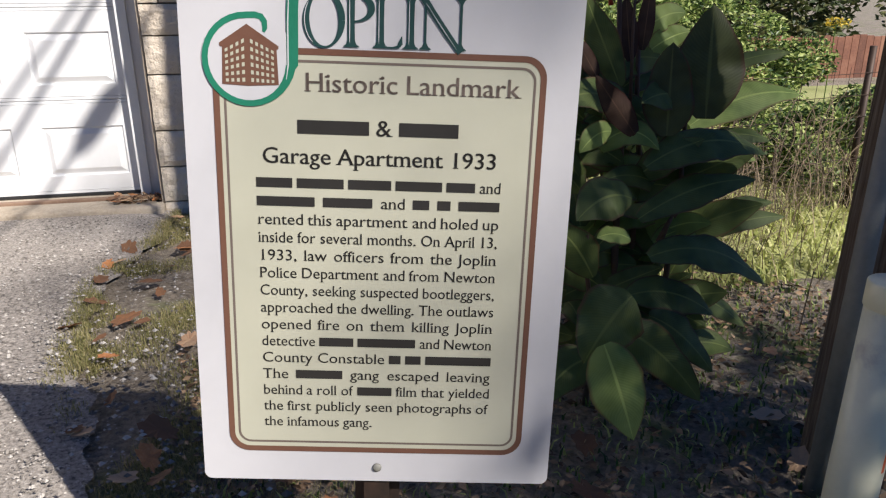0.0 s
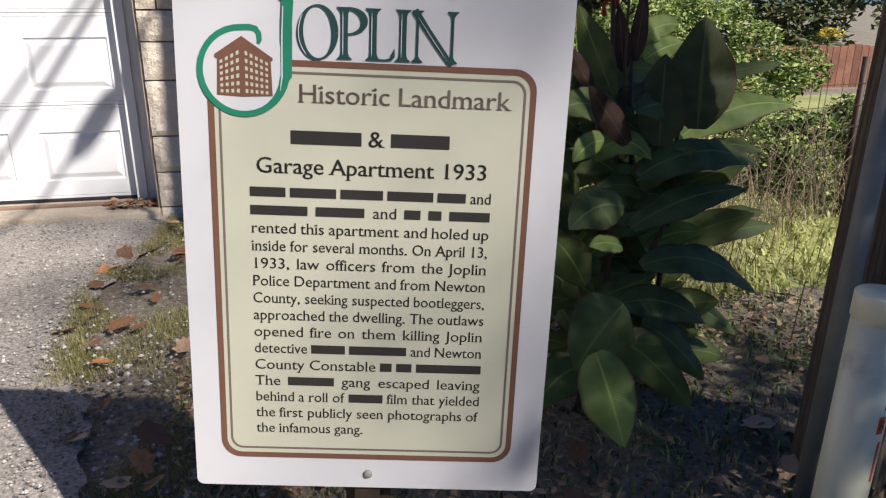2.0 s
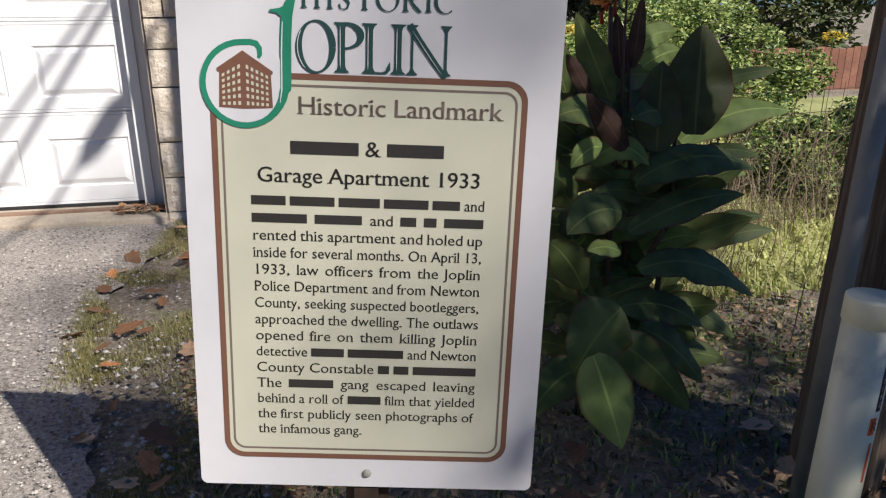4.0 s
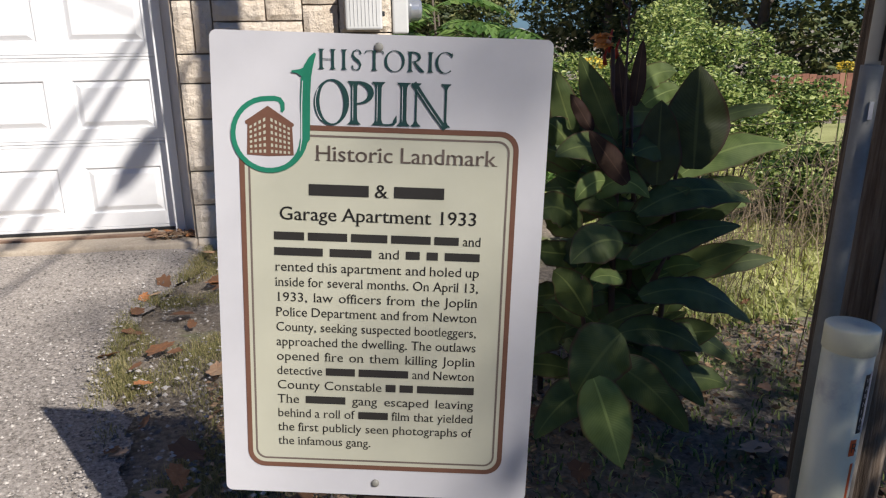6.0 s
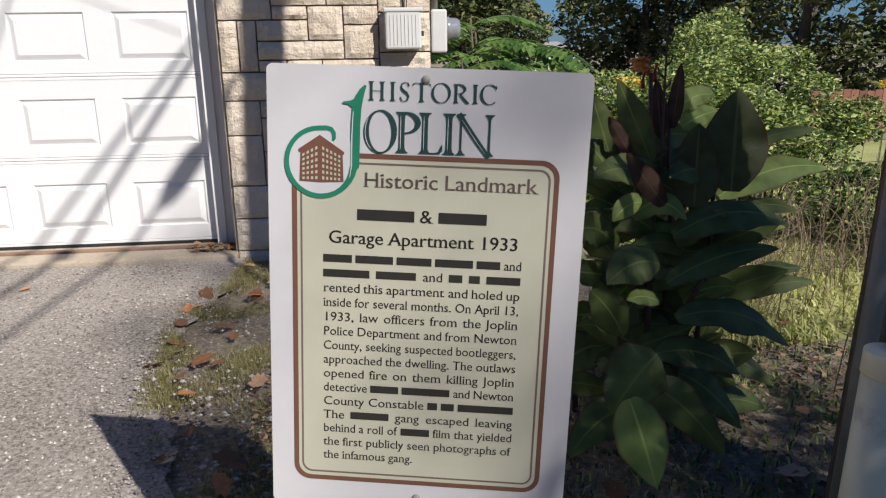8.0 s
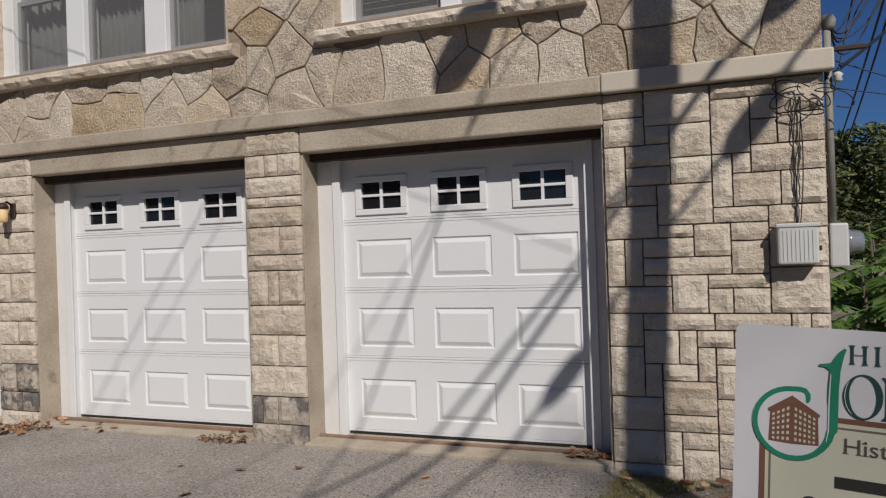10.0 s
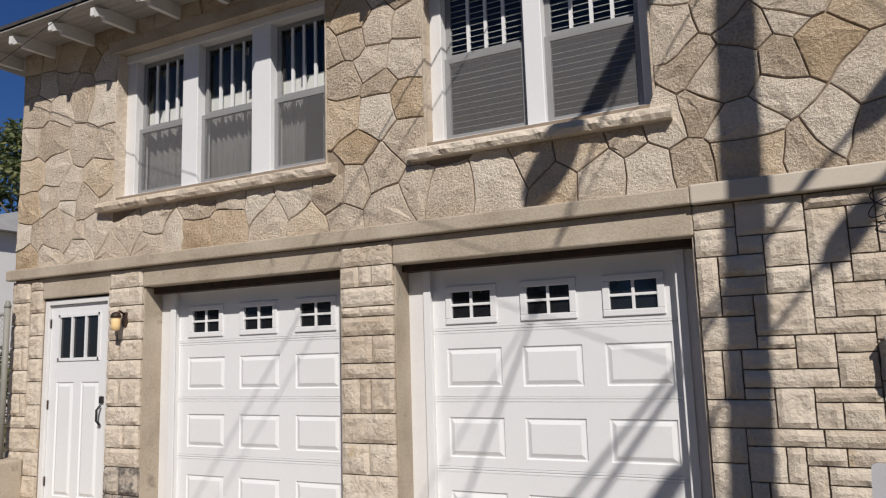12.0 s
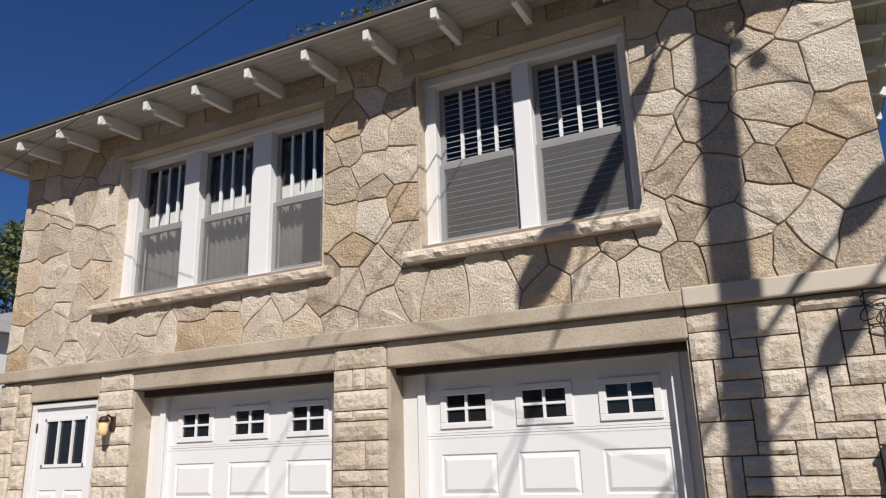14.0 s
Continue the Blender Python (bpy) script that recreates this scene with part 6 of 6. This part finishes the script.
# ---- grass, weeds, litter ----
def blades(name, count, place, height, width, material, seed, label, lean=0.5):
    rs = random.Random(seed)
    vs, fs = [], []
    for _ in range(count):
        x, y = place(rs)
        h = height * rs.uniform(0.4, 1.25)
        a = rs.uniform(0, 6.283)
        dx, dy = math.cos(a), math.sin(a)
        b = rs.uniform(0.1, lean) * h
        z = -0.072 if -1 < x < drive_edge(y) + 0.02 and y < 0 else lie(x, y) - 0.02
        k = len(vs)
        w = width * rs.uniform(0.6, 1.3)
        for f, ww in ((0, 1), (0.55, 0.8)):
            px, py, pz = x + b * f * f * dy, y - b * f * f * dx, z + h * f * (1 - 0.15 * f * lean)
            vs += [(px - dx * w * ww, py - dy * w * ww, pz), (px + dx * w * ww, py + dy * w * ww, pz)]
        vs.append((x + b * 1.2 * dy, y - b * 1.2 * dx, z + h * (1 - 0.25 * lean)))
        fs += [(k, k + 1, k + 3, k + 2), (k + 2, k + 3, k + 4)]
    me = bpy.data.meshes.new(name)
    me.from_pydata(vs, [], fs)
    me.materials.append(material)
    return tagged(new(name, me), label, "grass", kind="stuff")


def verge(rs):
    while True:
        y = rs.uniform(-3.6, -0.03)
        x = drive_edge(y) + abs(rs.gauss(0, 0.30)) - 0.13 * rs.random() ** 2
        if noise.noise((x * 2.9, y * 2.9, 5)) + 0.02 > rs.uniform(-0.1, 0.35) and x < 1.6:
            return x, y


blades("grass", 30000, verge, 0.032, 0.0013, M_LAWN, 3, "patchy green and yellow grass along the driveway edge", 0.9)
# paler copy of the grass, sun glare put into its colour
blades("grass", 17000, lambda rs: (rs.uniform(2.35, 6.2), rs.uniform(-1.75, 2.2)), 0.10, 0.0085, surface("sunlight_toned_lawn", [(0.28, 0.31, 0.08), (0.46, 0.49, 0.16), (0.62, 0.61, 0.28)], 1.2, 0.7, bump=0, island=0.4, translucent=0.4), 5, "sunlit yellow-green lawn in the yard", 0.8)
blades("weeds", 6000, lambda rs: (rs.uniform(0.5, 3.0), rs.uniform(-3.7, -1.5)), 0.04, 0.004, M_LEAF, 6, "small dark weeds under the canna", 0.9)
blades("dry_grass", 300, lambda rs: (rs.gauss(2.75, 0.32), rs.gauss(-1.35, 0.25)), 0.42, 0.0022, M_STRAW, 7, "dry brown stems along the wire fence", 1.2)
blades("dry_vines", 220, lambda rs: (rs.uniform(2.2, 4.4), rs.uniform(-1.2, -0.7)), 0.75, 0.0022, M_STRAW, 8, "thin dry vines hanging on the wire fence", 1.6)


vrng = random.Random(31)
vs, fs = [], []
for k in range(150):
    x = vrng.uniform(2.25, 4.3)
    y = -1.09 + 0.165 * (x - 2.2) + vrng.uniform(-0.06, 0.06)
    z, lean, amp, r = -0.08, vrng.uniform(-0.35, 0.45), vrng.uniform(0.01, 0.07), vrng.uniform(0.0012, 0.0028)
    top, ph = vrng.uniform(0.35, 0.95), vrng.uniform(0, 6.28)
    for i in range(15):
        f = i / 14
        cx, cz = x + lean * f * top + amp * math.sin(7 * f + ph), z + top * (f - 0.22 * f ** 4)
        cy = y + 0.03 * math.sin(5 * f + ph * 2)
        b = len(vs)
        vs += [(cx - r, cy, cz), (cx + r, cy, cz), (cx, cy + r, cz + r)]
        if i:
            for j in range(3):
                m = (j + 1) % 3
                fs.append((b + j, b + m, b + m - 3, b + j - 3))
me = bpy.data.meshes.new("vines")
me.from_pydata(vs, [], fs)
me.materials.append(surface("brown_vine", [(0.07, 0.05, 0.035), (0.19, 0.14, 0.09)], 3, 0.9, bump=0, island=0.6))
tagged(new("vines", me), "tangle of brown leafless vines on the wire fence", "vine", kind="stuff")

litter = scatter_leaves([((2.0, -2.5, -0.075), (1.3, 1.15, 0.012)), ((0.75, -1.9, -0.07), (0.4, 1.3, 0.01))], 5600, 0.030, 77, flat=0.1, slim=0.55)
litter.materials.append(M_DEADLEAF)
door_litter = scatter_leaves([((-4.95, -0.1, -0.035), (0.22, 0.14, 0.02)), ((-2.95, -0.06, -0.03), (0.26, 0.1, 0.02)), ((-5.25, -0.28, -0.035), (0.35, 0.18, 0.02)), ((-0.14, 0.10, -0.01), (0.13, 0.1, 0.02))], 700, 0.035, 78, flat=0.2, slim=0.55)
door_litter.materials.append(M_DEADLEAF)
tagged(new("leaf_litter", door_litter), "brown leaf scraps blown against the garage doors", "leaf litter", kind="stuff")
tagged(new("leaf_litter", litter), "brown scraps of leaf litter on bare earth", "leaf litter", kind="stuff")


def oak_leaf(seed):
    """A curled, lobed dry leaf."""
    rs = random.Random(seed)
    bm = bmesh.new()
    c = bm.verts.new((0, 0, 0.006))
    rim = []
    curl = rs.uniform(0.2, 0.5)
    for k in range(24):
        a = 2 * math.pi * k / 24
        r = 0.034 * (1 + 0.13 * math.sin(7 * a + seed) + rs.uniform(-0.1, 0.1))
        x, y = r * 1.6 * math.cos(a), r * 0.85 * math.sin(a) * (1.1 - 0.35 * math.cos(a))
        rim.append(bm.verts.new((x, y, 0.005 + 8 * curl * (y * y + 0.3 * x * x) + rs.uniform(0, 0.004))))
    for k in range(24):
        bm.faces.new((c, rim[k], rim[(k + 1) % 24]))
    return mesh_of(bm, "fallen_leaf", surface("dry_leaf", [(0.16, 0.075, 0.035), (0.40, 0.16, 0.055), (0.46, 0.30, 0.18)], 2, 0.8, bump=0.2, obj=0.9))


LEAVES = [oak_leaf(k) for k in range(4)]
lrng = random.Random(9)


def drop_leaf(x, y, z, s):
    o = new("fallen_leaf", LEAVES[lrng.randrange(4)])
    o.matrix_world = pose(x, y, z, lrng.uniform(-20, 20), lrng.uniform(-20, 20), lrng.uniform(0, 360)) @ Matrix.Scale(s, 4)
    tagged(o, "curled dry brown leaf lying on the ground", "leaf", "fallen leaves")


for k in range(46):
    y = lrng.uniform(-3.0, -0.1)
    drop_leaf(drive_edge(y) + lrng.uniform(-0.06, 0.65), y, -0.06, lrng.uniform(0.5, 1.15))
for k in range(34):
    drop_leaf(lrng.uniform(1.2, 2.9), lrng.uniform(-3.2, -1.5), -0.075, lrng.uniform(0.6, 1.1))
for k in range(16):
    drop_leaf(lrng.uniform(-0.32, 0.0), lrng.uniform(0.02, 0.22), -0.012, lrng.uniform(0.5, 0.8))
for k in range(22):
    drop_leaf(lrng.choice((-4.9, -4.3, -2.85, -4.75)) + lrng.gauss(0, 0.12), lrng.uniform(-0.12, 0.2), -0.015, lrng.uniform(0.5, 0.9))
for k in range(10):
    drop_leaf(lrng.uniform(-5, -1.0), lrng.uniform(-1.8, -0.3), -0.045, lrng.uniform(0.5, 0.9))
for k in range(26):
    drop_leaf(lrng.gauss(-5.15, 0.13), lrng.uniform(-0.35, -0.06), -0.045 + 0.02 * lrng.random(), lrng.uniform(0.6, 1.0))
for k in range(24):
    drop_leaf(lrng.uniform(-6.4, -5.0), lrng.uniform(-1.35, -0.25), -0.04 if lrng.random() < 0.6 else 0.005, lrng.uniform(0.5, 0.9))

# loose grit
rs = np.random.RandomState(12)
vs, fs = [], []
for k in range(9500):
    y = -0.15 - 3.6 * rs.rand()
    x = drive_edge(y) + (-0.05 - abs(rs.normal(0, 0.7)) if k % 4 else rs.normal(0.14, 0.24))
    s = 0.0028 + 0.0065 * rs.rand() ** 3
    if k >= 9000:
        y = -1.75 - 1.7 * rs.rand()
        x, s = drive_edge(y) + rs.normal(0.18, 0.2), 0.005 + 0.009 * rs.rand() ** 2
    p = np.array([(1, 0, 0), (-1, 0, 0), (0, 1, 0), (0, -1, 0), (0, 0, 0.8)]) * s * (0.7 + 0.6 * rs.rand(5, 3)) + (x, y, -0.05 if k % 4 else -0.07)
    b = len(vs)
    vs += p.tolist()
    fs += [(b, b + 2, b + 4), (b + 2, b + 1, b + 4), (b + 1, b + 3, b + 4), (b + 3, b, b + 4)]
me = bpy.data.meshes.new("gravel")
me.from_pydata(vs, [], fs)
me.materials.append(surface("grit", [(0.14, 0.124, 0.108), (0.26, 0.233, 0.207), (0.44, 0.405, 0.365)], 3, 0.9, bump=0, island=0.9))
tagged(new("gravel", me), "loose grey and white grit on the driveway edge", "gravel", kind="stuff")

# sky wire over the eaves
cable((2.30, -2.77, 4.41), (-12.63, 1.25, 4.88), 0.0038, 0.0, "thin black cable passing before the eaves")

# ---- wall stones, last ----
def outline_stone(poly, face, wob, seed, proud=0.0, name="stone"):
    """A rough-faced stone from a convex outline (x, z): a wavy edge, a rounded arris and an uneven face."""
    pts = [Vector(p) for p in poly]
    cen = sum(pts, Vector((0, 0))) / len(pts)
    edge = []
    for a, b in zip(pts, pts[1:] + pts[:1]):
        n = max(1, int((b - a).length / 0.09))
        edge += [a.lerp(b, k / n) for k in range(n)]
    bm = bmesh.new()
    rings = []
    for shrink, depth, w in ((0.001, 0.03, 0.3), (0.002, -0.003, 0.4), (0.008, -0.010, 1.0), (0.5, -0.016, 1.5)):
        r = []
        for p in edge:
            d = p - cen
            q = cen + d * (shrink if shrink == 0.5 else max(0.2, 1 - shrink / max(d.length, 0.02)))
            q += Vector((noise.noise((p.x * 3.0, p.y * 3.0, 1.5)), noise.noise((p.x * 3.0, p.y * 3.0, 9.5)))) * 0.075 * (0.0 if shrink == 0.5 else 1) * inside(p)
            q += Vector((noise.noise((p.x * 14, p.y * 14, seed)), noise.noise((p.x * 14, p.y * 14, seed + 9)))) * 0.0022
            h = depth + (wob * w * noise.noise((q.x * 11, q.y * 11, seed)) + wob * 0.6 * w * noise.noise((q.x * 27, q.y * 27, seed)) if depth < 0 else 0)
            r.append(bm.verts.new((q.x - cen.x, face + h - proud, q.y - cen.y)))
        rings.append(r)
    mid = bm.verts.new((0, face - 0.024 - proud + wob * noise.noise((cen.x * 11, cen.y * 11, seed)), 0))
    for ra, rb in zip(rings, rings[1:]):
        for k in range(len(edge)):
            bm.faces.new((ra[k], ra[(k + 1) % len(edge)], rb[(k + 1) % len(edge)], rb[k]))
    for k in range(len(edge)):
        bm.faces.new((rings[-1][k], rings[-1][(k + 1) % len(edge)], mid))
    bmesh.ops.recalc_face_normals(bm, faces=bm.faces[:])
    return bm, cen


def inside(p):
    """Fades the waviness out near openings and wall ends, so that joints stay straight there."""
    d = min(p.x - LEFT, RIGHT - p.x, p.y - BANDZ, EAVE - p.y)
    for h in ((WINL[0], WINL[1], 2.93, WINL[3]), (WINR[0], WINR[1], 2.93, WINR[3])):
        d = min(d, max(h[0] - p.x, p.x - h[1], h[2] - p.y, p.y - h[3]))
    return max(0.0, min(1.0, d / 0.12))


def lay(poly, face, wob, seed, material, proud=0.0):
    bm, cen = outline_stone(poly, face, wob, seed, proud)
    ob = part("stone", bm, material, wall)
    ob.location = (cen.x, 0, cen.y)


def clip(poly, p, n):
    """The part of a convex outline behind the line through p with normal n."""
    out = []
    for a, b in zip(poly, poly[1:] + poly[:1]):
        da, db = (a - p).dot(n), (b - p).dot(n)
        if da <= 0:
            out.append(a)
        if da * db < 0:
            out.append(a.lerp(b, da / (da - db)))
    return out


# rubble of the upper storey
rng = random.Random(11)
holes = [(WINL[0], WINL[1], 2.93, WINL[3] + 0.0), (WINR[0], WINR[1], 2.93, WINR[3] + 0.0)]
x0, x1, z0, z1 = LEFT, RIGHT, BANDZ + 0.004, EAVE
seeds = []
starts = []
z = z0 + 0.12
while z < z1:
    x = x0 + rng.uniform(0.08, 0.25)
    while x < x1 - 0.05:
        starts.append(Vector((x, z + rng.uniform(-0.075, 0.075))))
        x += rng.choice((0.21, 0.26, 0.31, 0.37, 0.46))
    z += rng.choice((0.19, 0.23, 0.27))
for p in starts:
    if any(h[0] - 0.06 < p.x < h[1] + 0.06 and h[2] - 0.06 < p.y < h[3] + 0.06 for h in holes):
        continue
    gap = 0.165
    if all((Vector(((s - p).x * 0.9, (s - p).y * 1.05))).length > gap for s in seeds):
        seeds.append(p)
seeds = [p for k, p in enumerate(seeds) if k % 9 != 4]
gx, gz = np.meshgrid(np.arange(x0 + 0.02, x1, 0.04), np.arange(z0 + 0.02, z1, 0.04))
cells = np.stack([gx.ravel(), gz.ravel()], 1)
for h in holes:
    cells = cells[~((cells[:, 0] > h[0]) & (cells[:, 0] < h[1]) & (cells[:, 1] > h[2]) & (cells[:, 1] < h[3]))]
for turn in range(2):
    at = np.array([(p.x, p.y) for p in seeds])
    near = ((cells[:, None, :] - at[None]) ** 2).sum(2).argmin(1)
    seeds = [p.lerp(Vector(cells[near == k].mean(0).tolist()), 0.8) if (near == k).any() else p for k, p in enumerate(seeds)]
mirrors, mirror_of = [], []
for si, s in enumerate(seeds):
    for h in holes:
        for axis, v in ((0, h[0]), (0, h[1]), (1, h[2]), (1, h[3])):
            if abs(s[axis] - v) < 0.4 and h[0] - 0.3 < s.x < h[1] + 0.3 and h[2] - 0.3 < s.y < h[3] + 0.3:
                m = s.copy(); m[axis] = 2 * v - s[axis]
                if h[0] < m.x < h[1] and h[2] < m.y < h[3]:
                    mirrors.append(m); mirror_of.append(si)
weight = {i: rng.uniform(-0.017, 0.017) for i in range(len(seeds))}
for m_at, m_of in enumerate(mirror_of):
    weight[len(seeds) + m_at] = weight[m_of]
for i, s in enumerate(seeds):
    poly = [Vector(p) for p in ((x0, z0), (x1, z0), (x1, z1), (x0, z1))]
    for j, o in enumerate(seeds + mirrors):
        if o is not s and (o - s).length < 1.2:
            d = (o - s).length
            cut = 0.5 + (weight.get(i, 0) - weight.get(j, 0)) / (2 * d * d)
            poly = clip(poly, s.lerp(o, min(0.85, max(0.15, cut))) + (o - s).normalized() * -0.003, (o - s).normalized())
    for h in holes:
        outs = [(h[0] - s.x, 0, h[0], 1), (s.x - h[1], 0, h[1], -1), (h[2] - s.y, 1, h[2], 1), (s.y - h[3], 1, h[3], -1)]
        best = max(outs)
        n = Vector((best[3], 0)) if best[1] == 0 else Vector((0, best[3]))
        p = Vector((best[2], 0)) if best[1] == 0 else Vector((0, best[2]))
        if best[0] < 0.6 and any(h[0] < q.x < h[1] and h[2] < q.y < h[3] for q in poly):
            poly = clip(poly, p - n * 0.002, n)
    if len(poly) < 3:
        continue
    clean = [p for k, p in enumerate(poly) if (p - poly[k - 1]).length > 0.012]
    if len(clean) >= 3:
        lay(clean, 0.015, 0.010, i, M_STONE_GOLD if rng.random() < 0.24 else M_STONE)


# coursed ashlar of the piers and the corner
def block(a, b, d, e, sd, material):
    """One split-faced block with sawn edges and an uneven face."""
    g = 0.0048
    a, b, d, e = a + g, b - g, d + g, e - g
    nx, nz = max(3, round((b - a) / 0.034)), max(3, round((e - d) / 0.032))
    bm = bmesh.new()
    cx, cz = (a + b) / 2, (d + e) / 2
    gridv = []
    for j in range(nz + 1):
        row = []
        for i in range(nx + 1):
            x, z = a + (b - a) * i / nx, d + (e - d) * j / nz
            rim = i in (0, nx) or j in (0, nz)
            y = -0.003 if rim else -0.012 + 0.014 * noise.noise((x * 7, z * 9, sd)) - 0.016 * abs(noise.noise((x * 15, z * 20, sd + 4)))
            if rim:
                y += 0.006 * noise.noise((x * 15, z * 15, sd))
                x += 0.004 * noise.noise((x * 20, z * 20, sd + 3)); z += 0.003 * noise.noise((x * 20, z * 20, sd + 7))
            row.append(bm.verts.new((x - cx, y, z - cz)))
        gridv.append(row)
    for ra, rb in zip(gridv, gridv[1:]):
        for i in range(nx):
            bm.faces.new((ra[i], ra[i + 1], rb[i + 1], rb[i]))
    loop = gridv[0][:-1] + [q[-1] for q in gridv][:-1] + gridv[-1][:0:-1] + [q[0] for q in gridv][:0:-1]
    back = [bm.verts.new((v.co.x, 0.03, v.co.z)) for v in loop]
    for k in range(len(loop)):
        m = (k + 1) % len(loop)
        bm.faces.new((loop[k], back[k], back[m], loop[m]))
    ob = part("stone", bm, material, wall)
    ob.location = (cx, 0, cz)


def ashlar(x0, x1, z0, z1, cols, rows, sizes, seed):
    rng = random.Random(seed)
    free = [[True] * cols for _ in range(rows)]
    cw, ch = (x1 - x0) / cols, (z1 - z0) / rows
    for r in range(rows):
        for c in range(cols):
            if not free[r][c]:
                continue
            pick = sizes[:]
            rng.shuffle(pick)
            for w, h in pick + [(2, 1), (1, 2), (1, 1)]:
                if c + w <= cols and r + h <= rows and all(free[r + b][c + a] for a in range(w) for b in range(h)):
                    left = cols - c - w
                    if left == 1 and w > 1 and rng.random() < 0.8 and free[r][cols - 1]:
                        continue
                    break
            for a in range(w):
                for b in range(h):
                    free[r + b][c + a] = False
            block(x0 + c * cw, x0 + (c + w) * cw, z0 + r * ch, z0 + (r + h) * ch, rng.random() * 50, M_ASHLAR)


def pier(x0, x1, courses, seed):
    """A pier laid course by course from the top: height, inner joints, grimy or not."""
    rng = random.Random(seed)
    top = LOWZ
    for height, joints, grime in courses:
        xs = [x0] + [x0 + (x1 - x0) * f for f in joints] + [x1]
        for a, b in zip(xs, xs[1:]):
            block(a, b, max(-0.12, top - height), top, rng.random() * 50, M_ASHLAR_DARK if grime else M_ASHLAR)
        top -= height


def laid(stones, unit, seed):
    """Broken-coursed blocks of the house corner, in units across and down from the band course."""
    rng = random.Random(seed)
    for a, b, c, d in stones:
        block(a * unit, b * unit, LOWZ - d * unit, LOWZ - c * unit, rng.random() * 50, M_ASHLAR)


WIDE = [(3, 2), (2, 2), (4, 1), (3, 1), (5, 1), (2, 1), (3, 2), (2, 2), (3, 1), (2, 3)]
UNIT = RIGHT / 12
laid([(0, 2.4, 0, 1.5), (0, 2.4, 1.5, 3.2), (2.4, 6.1, 0, 2.1), (6.1, 9.6, 0, 0.9), (9.6, 12, 0, 2.0), (6.1, 8.2, 0.9, 4.05), (8.2, 9.6, 0.9, 2.2),
      (8.2, 9.6, 2.2, 3.65), (9.6, 12, 2.0, 3.65), (8.2, 12, 3.65, 5.2), (2.4, 3.8, 2.1, 3.2), (3.8, 6.1, 2.1, 4.05), (1.25, 3.8, 3.2, 4.5), (0, 1.25, 3.2, 6.8),
      (1.25, 3.8, 4.5, 5.6), (3.8, 6.1, 4.05, 5.6), (6.1, 7.2, 4.05, 7.1), (7.2, 8.2, 4.05, 5.2), (7.2, 9.7, 5.2, 7.1), (9.7, 12, 5.2, 7.1), (1.25, 3.0, 5.6, 6.8), (3.0, 6.1, 5.6, 8.0)], UNIT, 5)
laid([(6.1, 9.0, 7.1, 8.0), (9.0, 12, 7.1, 8.4), (0, 3.0, 6.8, 8.75), (3.0, 5.0, 8.0, 8.75), (5.0, 7.0, 8.0, 9.9), (7.0, 9.0, 8.0, 9.05), (9.0, 12, 8.4, 10.6),
      (0, 1.05, 8.75, 11.6), (1.05, 2.1, 8.75, 11.6), (2.1, 5.0, 8.75, 9.9), (2.1, 7.0, 9.9, 10.95), (7.0, 9.0, 9.05, 10.95), (2.1, 3.7, 10.95, 11.6),
      (3.7, 5.7, 10.95, 13.2), (5.7, 9.0, 10.95, 11.75), (5.7, 7.05, 11.75, 13.2), (7.05, 9.0, 11.75, 13.2), (9.0, 12, 10.6, 13.2), (0, 3.7, 11.6, 13.2)], UNIT, 6)
ashlar(0.0, RIGHT, -0.12, LOWZ - 13.2 * UNIT, 12, 10, WIDE, 5)
PIER = [(5, 1), (5, 2), (3, 2), (2, 2), (5, 1), (5, 2), (3, 1), (3, 2)]
ashlar(LEFT, -6.44, -0.12, LOWZ, 5, 21, PIER, 8)
pier(-5.45, -4.99, [(0.173, (), 0), (0.173, (), 0), (0.16, (0.32,), 0), (0.165, (0.3,), 0), (0.19, (0.36,), 0), (0.173, (), 0), (0.26, (0.38,), 0), (0.17, (), 0), (0.21, (0.55,), 0), (0.17, (), 0), (0.25, (0.45,), 1), (0.17, (0.3, 0.6), 1), (0.19, (), 0)], 21)
pier(-2.74, -2.25, [(0.184, (), 0), (0.167, (0.36, 0.6), 0), (0.154, (), 0), (0.08, (0.36,), 0), (0.15, (), 0), (0.214, (0.6,), 0), (0.12, (), 0), (0.265, (0.36, 0.56), 0), (0.227, (), 0), (0.235, (0.52,), 0), (0.235, (), 0), (0.21, (0.2, 0.48), 1), (0.21, (), 1)], 34)
